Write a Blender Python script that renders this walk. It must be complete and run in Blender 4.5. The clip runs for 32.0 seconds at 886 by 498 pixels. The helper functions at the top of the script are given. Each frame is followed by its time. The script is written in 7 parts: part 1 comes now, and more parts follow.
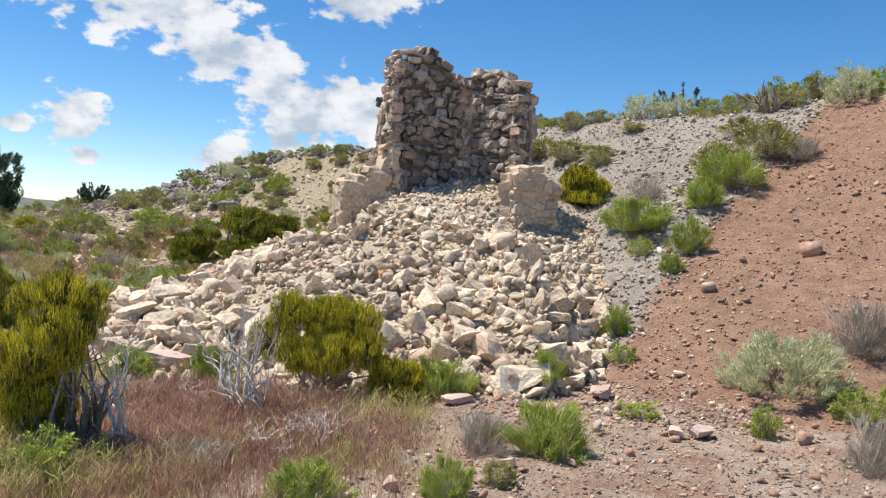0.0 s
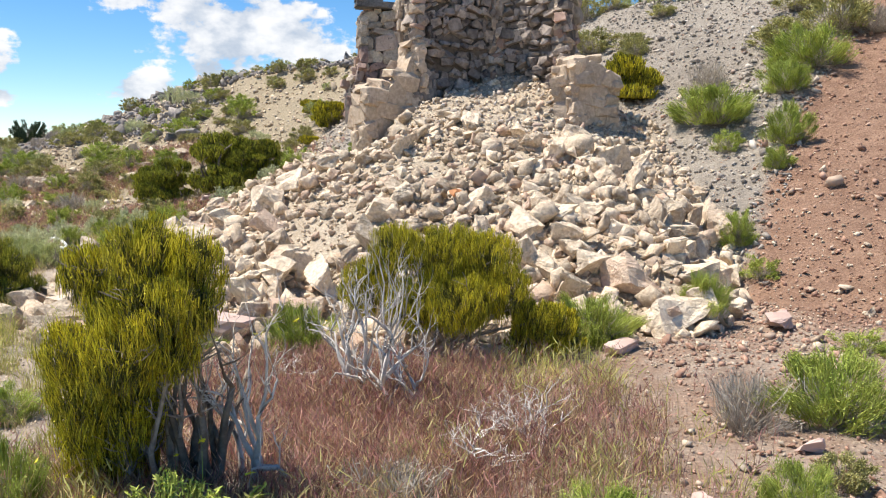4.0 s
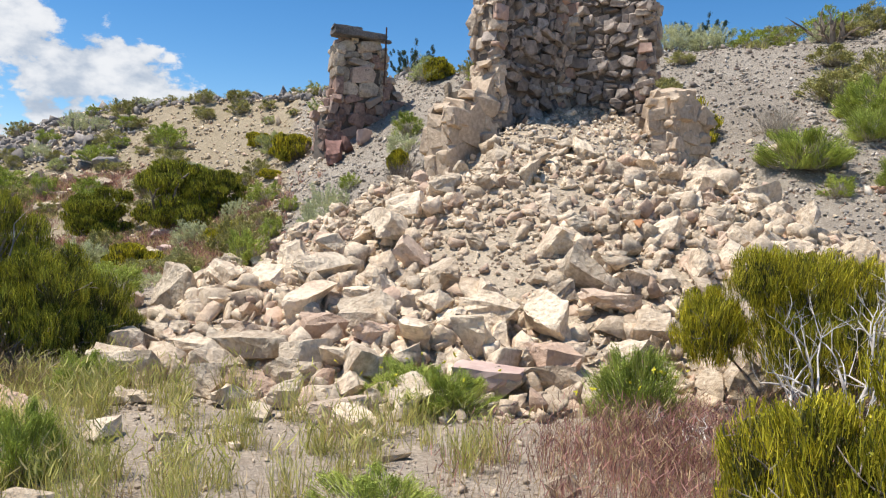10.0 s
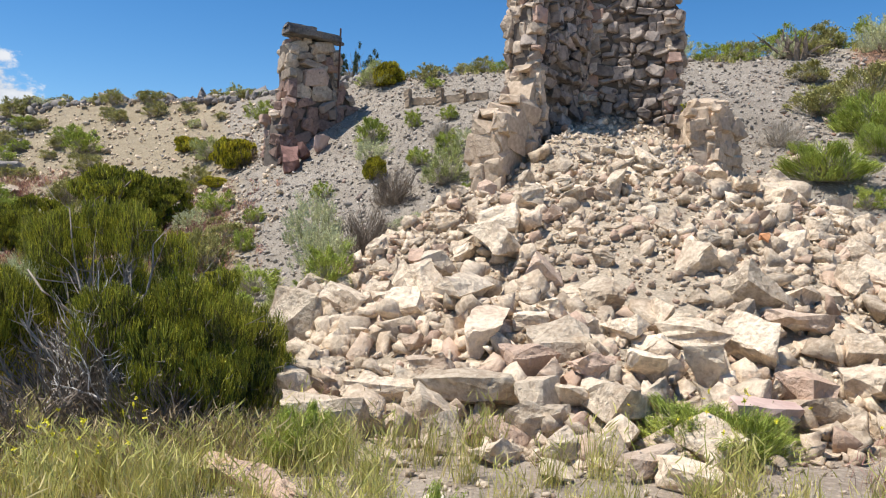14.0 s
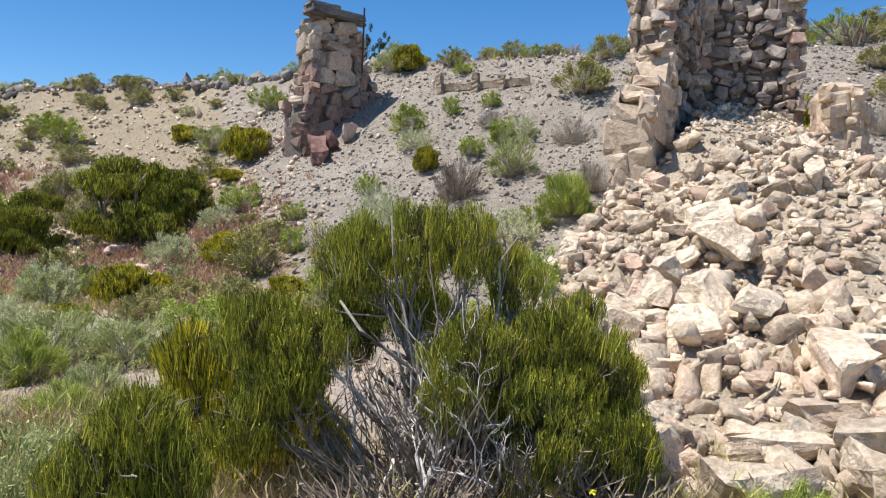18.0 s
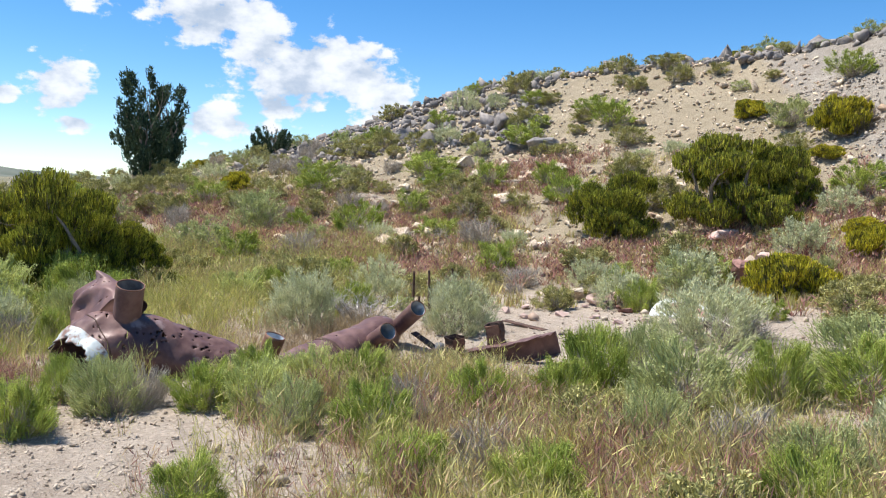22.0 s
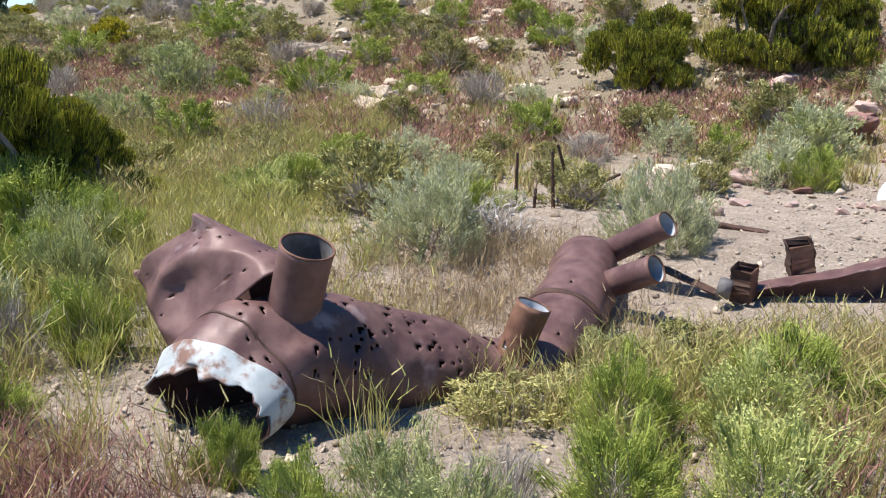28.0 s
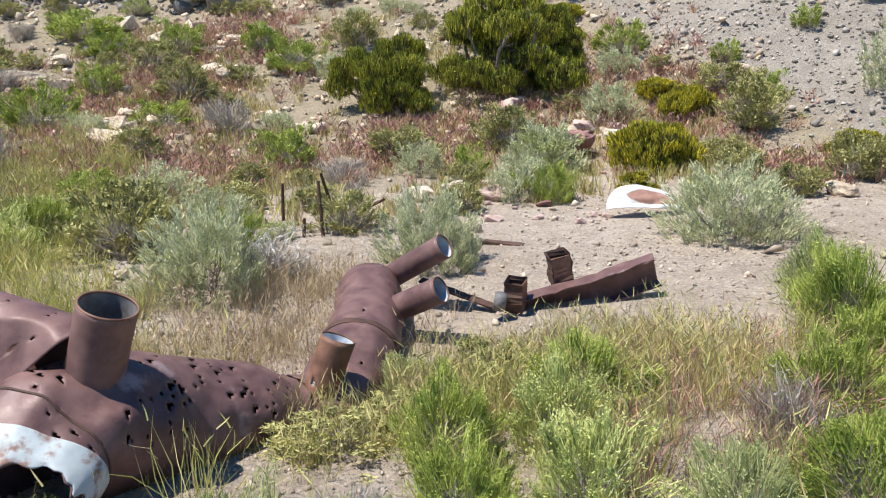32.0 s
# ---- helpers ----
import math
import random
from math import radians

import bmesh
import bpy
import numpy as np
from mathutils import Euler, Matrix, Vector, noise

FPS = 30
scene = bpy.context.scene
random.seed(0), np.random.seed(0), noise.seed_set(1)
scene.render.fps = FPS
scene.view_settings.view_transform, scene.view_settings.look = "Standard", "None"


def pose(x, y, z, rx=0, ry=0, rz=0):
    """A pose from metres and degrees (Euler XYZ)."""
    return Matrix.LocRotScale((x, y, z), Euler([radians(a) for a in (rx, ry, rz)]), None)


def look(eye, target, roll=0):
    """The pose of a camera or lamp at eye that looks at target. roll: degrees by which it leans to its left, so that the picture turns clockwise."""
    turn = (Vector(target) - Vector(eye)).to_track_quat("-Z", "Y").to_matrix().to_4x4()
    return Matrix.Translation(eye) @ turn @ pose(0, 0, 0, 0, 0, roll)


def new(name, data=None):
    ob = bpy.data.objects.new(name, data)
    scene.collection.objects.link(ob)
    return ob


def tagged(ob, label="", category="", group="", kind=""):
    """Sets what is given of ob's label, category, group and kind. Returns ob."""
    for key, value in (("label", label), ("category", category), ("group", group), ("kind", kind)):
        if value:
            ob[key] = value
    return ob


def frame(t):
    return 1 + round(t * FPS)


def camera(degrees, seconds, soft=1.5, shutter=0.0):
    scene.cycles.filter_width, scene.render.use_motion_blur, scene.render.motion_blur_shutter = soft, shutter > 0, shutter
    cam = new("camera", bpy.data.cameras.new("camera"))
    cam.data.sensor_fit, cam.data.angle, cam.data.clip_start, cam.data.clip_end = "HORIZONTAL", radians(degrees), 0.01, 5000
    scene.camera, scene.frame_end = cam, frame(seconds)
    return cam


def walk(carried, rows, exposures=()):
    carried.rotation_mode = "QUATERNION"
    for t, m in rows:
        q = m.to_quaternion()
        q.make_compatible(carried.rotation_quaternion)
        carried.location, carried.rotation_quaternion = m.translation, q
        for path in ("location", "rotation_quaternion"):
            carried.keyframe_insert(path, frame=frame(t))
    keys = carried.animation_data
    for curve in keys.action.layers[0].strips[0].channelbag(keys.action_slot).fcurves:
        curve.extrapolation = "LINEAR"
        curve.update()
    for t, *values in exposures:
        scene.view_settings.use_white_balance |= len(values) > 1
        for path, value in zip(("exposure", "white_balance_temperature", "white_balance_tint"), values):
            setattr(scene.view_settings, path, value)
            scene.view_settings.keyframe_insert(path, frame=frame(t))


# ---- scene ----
cam = camera(58.0, 32.0, soft=1.15)
PATH = [
    (0, (2.047, -2.141, 1.727), (1.8, -0.157, 1.688), 3.2),
    (0.5, (1.998, -2.033, 1.684), (1.745, -0.052, 1.591), 1.6),
    (1, (1.886, -1.794, 1.664), (1.638, 0.189, 1.571), 1.6),
    (1.5, (1.724, -1.459, 1.621), (1.387, 0.509, 1.508), 3.5),
    (2, (1.478, -1.163, 1.571), (1.163, 0.807, 1.428), 3.5),
    (2.5, (1.235, -0.817, 1.535), (0.936, 1.155, 1.38), 2.9),
    (4.5, (0.071, -0.209, 1.608), (0.032, 1.775, 1.354), -0.9),
    (5, (0.0, 0.0, 1.5), (0.0, 1.989, 1.291), 0.0),
    (5.5, (-0.064, 0.016, 1.498), (-0.034, 2.01, 1.348), 1.3),
    (6, (-0.096, 0.048, 1.495), (-0.081, 2.043, 1.362), 1.6),
    (6.5, (-0.256, 0.156, 1.451), (-0.301, 2.151, 1.315), 2.2),
    (7, (-0.544, 0.361, 1.414), (-0.576, 2.357, 1.292), 2.8),
    (7.5, (-0.96, 0.472, 1.402), (-0.924, 2.468, 1.277), 1.8),
    (8, (-1.36, 0.549, 1.362), (-1.313, 2.545, 1.25), 1.1),
    (8.5, (-1.744, 0.706, 1.329), (-1.694, 2.702, 1.211), -0.7),
    (9, (-2.128, 0.846, 1.282), (-1.993, 2.838, 1.164), -1.1),
    (9.5, (-2.48, 1.037, 1.262), (-2.27, 3.023, 1.152), 0.0),
    (10, (-2.8, 1.162, 1.233), (-2.517, 3.14, 1.137), 1.8),
    (10.5, (-3.12, 1.258, 1.223), (-2.781, 3.227, 1.125), 1.5),
    (11, (-3.376, 1.452, 1.235), (-3.021, 3.419, 1.161), 1.7),
    (11.5, (-3.664, 1.627, 1.216), (-3.247, 3.582, 1.148), 1.8),
    (12, (-3.968, 1.836, 1.211), (-3.567, 3.794, 1.138), 1.2),
    (12.5, (-4.16, 2.032, 1.238), (-3.742, 3.986, 1.17), 1.2),
    (13, (-4.368, 2.143, 1.226), (-3.868, 4.079, 1.163), 1.5),
    (13.5, (-4.608, 2.223, 1.218), (-4.041, 4.14, 1.157), 1.7),
    (15.5, (-5.52, 3.027, 1.214), (-4.829, 4.902, 1.136), 1.3),
    (16, (-5.728, 3.332, 1.214), (-5.077, 5.222, 1.138), 1.6),
    (16.5, (-5.968, 3.576, 1.237), (-5.245, 5.439, 1.146), 1.9),
    (17, (-6.208, 3.753, 1.234), (-5.455, 5.604, 1.152), 1.5),
    (17.5, (-6.368, 4.011, 1.239), (-5.674, 5.885, 1.165), 1.2),
    (18, (-6.544, 4.219, 1.234), (-5.762, 6.058, 1.152), 1.2),
    (18.5, (-6.88, 4.382, 1.249), (-6.021, 6.186, 1.178), 1.1),
    (19, (-7.168, 4.558, 1.246), (-6.245, 6.333, 1.238), 2.7),
    (19.5, (-7.456, 4.769, 1.256), (-6.493, 6.522, 1.237), 1.9),
    (20, (-7.824, 4.91, 1.225), (-6.947, 6.708, 1.194), 0.3),
    (20.5, (-8.128, 5.243, 1.174), (-7.578, 7.165, 1.147), 0.2),
    (21, (-8.48, 5.578, 1.155), (-8.315, 7.571, 1.096), 2.5),
    (21.5, (-8.864, 5.771, 1.151), (-8.938, 7.766, 1.032), 2.3),
    (22, (-9.2, 6.01, 1.126), (-9.432, 7.991, 0.984), 1.3),
    (22.5, (-9.536, 6.3, 1.127), (-9.964, 8.247, 0.968), 1.2),
    (23, (-9.888, 6.522, 1.104), (-10.35, 8.454, 0.873), 1.2),
    (23.5, (-10.224, 6.717, 1.116), (-10.62, 8.655, 0.821), 0.6),
    (24, (-10.496, 6.943, 1.124), (-10.819, 8.894, 0.828), 1.0),
    (24.5, (-10.752, 7.135, 1.12), (-11.009, 9.095, 0.816), 1.5),
    (25, (-11.04, 7.282, 1.137), (-11.231, 9.248, 0.822), 1.4),
    (25.5, (-11.2, 7.506, 1.129), (-11.339, 9.476, 0.81), 1.3),
    (27.5, (-11.792, 8.392, 1.133), (-11.608, 10.351, 0.776), -0.7),
    (28, (-11.952, 8.696, 1.117), (-11.743, 10.618, 0.607), -0.2),
    (28.5, (-12.16, 8.871, 1.099), (-11.91, 10.736, 0.423), -0.9),
    (29, (-12.352, 8.887, 1.097), (-12.022, 10.731, 0.397), -1.2),
    (29.5, (-12.368, 8.839, 1.102), (-11.97, 10.672, 0.409), -0.9),
    (30, (-12.352, 8.825, 1.119), (-11.9, 10.645, 0.425), -1.3),
    (30.5, (-12.352, 8.839, 1.102), (-11.87, 10.658, 0.425), -1.0),
    (31, (-12.352, 8.84, 1.118), (-11.843, 10.667, 0.481), -0.1),
    (31.5, (-12.288, 8.812, 1.153), (-11.713, 10.645, 0.598), -0.9),
    (32, (-12.208, 8.704, 1.197), (-11.381, 10.465, 0.732), -0.4),
]
EXPOSURES = ((0.0, 0.38, 6500, 10), (2.0, 0.45, 6520, 10), (5.0, 0.55, 6600, 10), (7.0, 0.53, 6580, 10), (8.0, 0.48, 6550, 10), (10.0, 0.32, 6480, 10), (13.0, 0.27, 6400, 10), (18.0, 0.34, 6250, 11), (20.0, 0.36, 6200, 10), (21.0, 0.52, 6230, 10), (22.0, 0.54, 6250, 10), (23.0, 0.41, 6200, 12), (25.0, 0.41, 6180, 13), (28.0, 0.43, 6200, 13), (30.0, 0.49, 6200, 12), (32.0, 0.49, 6150, 10))
walk(cam, [(t, look(eye, target, roll)) for t, eye, target, roll in PATH], EXPOSURES)


# ---- sky, sun, exposure ----
SUN_FROM = Vector((-0.93, 0.10, 2.05)).normalized()
sun = new("sun", bpy.data.lights.new("sun", "SUN"))
sun.data.energy, sun.data.angle, sun.data.color = 5.0, radians(0.55), (1.0, 0.94, 0.85)
sun.matrix_world = look(SUN_FROM * 60, (0, 0, 0))
tagged(sun, "the midday sun high over the slope", "sun", kind="structure")



def node(nt, kind, **values):
    n = nt.nodes.new(kind)
    for key, value in values.items():
        if key == "op":
            n.operation = value
        elif key == "data":
            n.data_type = value
        elif key == "blend":
            n.blend_type = value
    return n


def wire(nt, a, b):
    nt.links.new(a, b)


def calc(nt, op, a, b=None, c=None):
    n = nt.nodes.new("ShaderNodeMath")
    n.operation = op
    for i, v in enumerate((a, b, c)):
        if v is None:
            continue
        if isinstance(v, (int, float)):
            n.inputs[i].default_value = v
        else:
            nt.links.new(v, n.inputs[i])
    return n.outputs[0]


def mix_colour(nt, f, a, b, blend="MIX"):
    n = nt.nodes.new("ShaderNodeMix")
    n.data_type, n.blend_type = "RGBA", blend
    for sock, v in ((n.inputs[0], f), (n.inputs[6], a), (n.inputs[7], b)):
        if isinstance(v, (int, float)):
            sock.default_value = v
        elif isinstance(v, tuple):
            sock.default_value = (*v, 1)
        else:
            nt.links.new(v, sock)
    return n.outputs[2]


def noise_node(nt, vec, scale, detail=4.0, rough=0.55):
    n = nt.nodes.new("ShaderNodeTexNoise")
    n.inputs["Scale"].default_value, n.inputs["Detail"].default_value, n.inputs["Roughness"].default_value = scale, detail, rough
    if vec is not None:
        nt.links.new(vec, n.inputs["Vector"])
    return n.outputs["Fac"]


def remap(nt, v, a, b, c=0.0, d=1.0):
    n = nt.nodes.new("ShaderNodeMapRange")
    n.interpolation_type = "SMOOTHSTEP"
    for i, x in enumerate((v, a, b, c, d)):
        if isinstance(x, (int, float)):
            n.inputs[i].default_value = x
        else:
            nt.links.new(x, n.inputs[i])
    return n.outputs[0]


world = bpy.data.worlds.new("sky")
scene.world = world
world.use_nodes = True
nt = world.node_tree
nt.nodes.clear()
sky = nt.nodes.new("ShaderNodeTexSky")
sky.sky_type, sky.sun_disc = "NISHITA", False
sky.sun_elevation = math.asin(SUN_FROM.z)
sky.sun_rotation = math.atan2(SUN_FROM.x, SUN_FROM.y)
sky.altitude, sky.air_density, sky.dust_density, sky.ozone_density = 1800, 1.0, 0.15, 2.2
blue = nt.nodes.new("ShaderNodeBackground")
blue.inputs[1].default_value = 0.114
vivid = nt.nodes.new("ShaderNodeHueSaturation")
vivid.inputs["Saturation"].default_value = 1.32
wire(nt, sky.outputs[0], vivid.inputs["Color"])
wire(nt, vivid.outputs[0], blue.inputs[0])
coord = nt.nodes.new("ShaderNodeTexCoord")
parts_of = nt.nodes.new("ShaderNodeSeparateXYZ")
wire(nt, coord.outputs["Generated"], parts_of.inputs[0])
way_x, way_y, way_z = parts_of.outputs
azimuth = calc(nt, "MULTIPLY", calc(nt, "ARCTAN2", calc(nt, "MULTIPLY", way_x, -1.0), way_y), 180 / math.pi)
elevation = calc(nt, "MULTIPLY", calc(nt, "ARCSINE", way_z), 180 / math.pi)
flat = nt.nodes.new("ShaderNodeCombineXYZ")
wire(nt, azimuth, flat.inputs[0])
wire(nt, calc(nt, "MULTIPLY", elevation, 1.5), flat.inputs[1])
billow = noise_node(nt, flat.outputs[0], 0.38, 6.0, 0.56)
soft_part = noise_node(nt, flat.outputs[0], 0.16, 3.0, 0.5)
# cumulus heaps: azimuth to the left of +y, elevation, half width, half height (degrees)
cloud = None
for a, e, w, h in (
    (16.6, 8.0, 6.2, 3.2), (13.0, 7.6, 3.4, 3.0), (19.5, 9.6, 3.4, 2.4), (28.0, 14.6, 8.5, 3.6), (22.5, 11.6, 5.2, 2.3), (13.4, 15.8, 5.2, 2.0),
    (32.4, 6.3, 2.2, 2.5), (22.5, 4.4, 4.2, 1.3), (18.7, 5.8, 2.0, 1.2), (35.6, 5.6, 1.3, 0.7), (31.5, 3.9, 1.6, 0.8), (41.0, 2.9, 3.0, 0.7),
    (10.8, 6.3, 2.0, 2.0), (60, 9, 14, 3.5), (85, 16, 12, 4), (120, 10, 20, 4), (180, 14, 18, 5), (235, 9, 20, 4), (290, 18, 9, 3),
):
    dx = calc(nt, "DIVIDE", calc(nt, "SUBTRACT", azimuth, a if a <= 180 else a - 360), w)
    dy = calc(nt, "DIVIDE", calc(nt, "SUBTRACT", elevation, e), h)
    heap = calc(nt, "SUBTRACT", 1.0, calc(nt, "SQRT", calc(nt, "ADD", calc(nt, "MULTIPLY", dx, dx), calc(nt, "MULTIPLY", dy, dy))))
    cloud = heap if cloud is None else calc(nt, "SMOOTH_MAX", cloud, heap, 0.25)
body = calc(nt, "ADD", cloud, calc(nt, "MULTIPLY", calc(nt, "SUBTRACT", billow, 0.52), 2.6))
cover = remap(nt, body, 0.08, 0.36)
lit = remap(nt, calc(nt, "ADD", calc(nt, "MULTIPLY", billow, 0.8), calc(nt, "MULTIPLY", soft_part, 0.5)), 0.48, 0.78)
white = nt.nodes.new("ShaderNodeBackground")
wire(nt, mix_colour(nt, lit, (0.50, 0.58, 0.70), (0.97, 0.98, 1.0)), white.inputs[0])
white.inputs[1].default_value = 0.74
both = nt.nodes.new("ShaderNodeMixShader")
wire(nt, calc(nt, "MULTIPLY", cover, 0.96), both.inputs[0])
wire(nt, blue.outputs[0], both.inputs[1])
wire(nt, white.outputs[0], both.inputs[2])
out = nt.nodes.new("ShaderNodeOutputWorld")
wire(nt, both.outputs[0], out.inputs[0])


# ---- materials ----
def material(name, dark, light, scale=9.0, wide=1.3, rough=0.88, bump=0.25, vary="", spread=0.35, stain=None, stain_at=0.6, metal=0.0, through_light=0.0, hues=None, object_space=False, depth=0.02):
    """A surface with grain and broad patches; vary: 'piece' by the object, 'island' by the loose piece."""
    m = bpy.data.materials.new(name)
    m.use_nodes = True
    nt = m.node_tree
    nt.nodes.clear()
    geo = nt.nodes.new("ShaderNodeNewGeometry")
    if object_space:
        vec = nt.nodes.new("ShaderNodeTexCoord").outputs["Object"]
    else:
        vec = geo.outputs["Position"]
    fine = noise_node(nt, vec, scale, 6.0, 0.62)
    broad = noise_node(nt, vec, wide, 3.0, 0.5)
    tone = remap(nt, calc(nt, "ADD", calc(nt, "MULTIPLY", fine, 0.6), calc(nt, "MULTIPLY", broad, 0.4)), 0.34, 0.66)
    colour = mix_colour(nt, tone, dark, light)
    chance = None
    if vary == "piece":
        chance = nt.nodes.new("ShaderNodeObjectInfo").outputs["Random"]
    elif vary == "island":
        chance = geo.outputs["Random Per Island"]
    if chance is not None:
        if hues:
            pick = calc(nt, "FRACT", calc(nt, "MULTIPLY", chance, 7.31))
            colour = mix_colour(nt, remap(nt, pick, hues[1], min(hues[1] + 0.2, 1.0)), colour, mix_colour(nt, 0.65, colour, hues[0]))
        bright = nt.nodes.new("ShaderNodeHueSaturation")
        wire(nt, calc(nt, "ADD", 1 - spread / 2, calc(nt, "MULTIPLY", chance, spread)), bright.inputs["Value"])
        wire(nt, colour, bright.inputs["Color"])
        colour = bright.outputs[0]
    if stain:
        patch = remap(nt, noise_node(nt, vec, wide * 2.4, 5.0, 0.6), stain_at, stain_at + 0.12)
        colour = mix_colour(nt, patch, colour, stain)
    bsdf = nt.nodes.new("ShaderNodeBsdfPrincipled")
    wire(nt, colour, bsdf.inputs["Base Color"])
    wire(nt, remap(nt, fine, 0.3, 0.7, max(rough - 0.12, 0.05), min(rough + 0.08, 1)), bsdf.inputs["Roughness"])
    bsdf.inputs["Metallic"].default_value = metal
    bsdf.inputs["Specular IOR Level"].default_value = 0.3
    if bump:
        b = nt.nodes.new("ShaderNodeBump")
        b.inputs["Strength"].default_value, b.inputs["Distance"].default_value = bump, depth
        wire(nt, fine, b.inputs["Height"])
        wire(nt, b.outputs[0], bsdf.inputs["Normal"])
    shader = bsdf.outputs[0]
    if through_light:
        thin = nt.nodes.new("ShaderNodeBsdfTranslucent")
        wire(nt, colour, thin.inputs[0])
        blend = nt.nodes.new("ShaderNodeMixShader")
        blend.inputs[0].default_value = through_light
        wire(nt, shader, blend.inputs[1])
        wire(nt, thin.outputs[0], blend.inputs[2])
        shader = blend.outputs[0]
    o = nt.nodes.new("ShaderNodeOutputMaterial")
    wire(nt, shader, o.inputs[0])
    return m


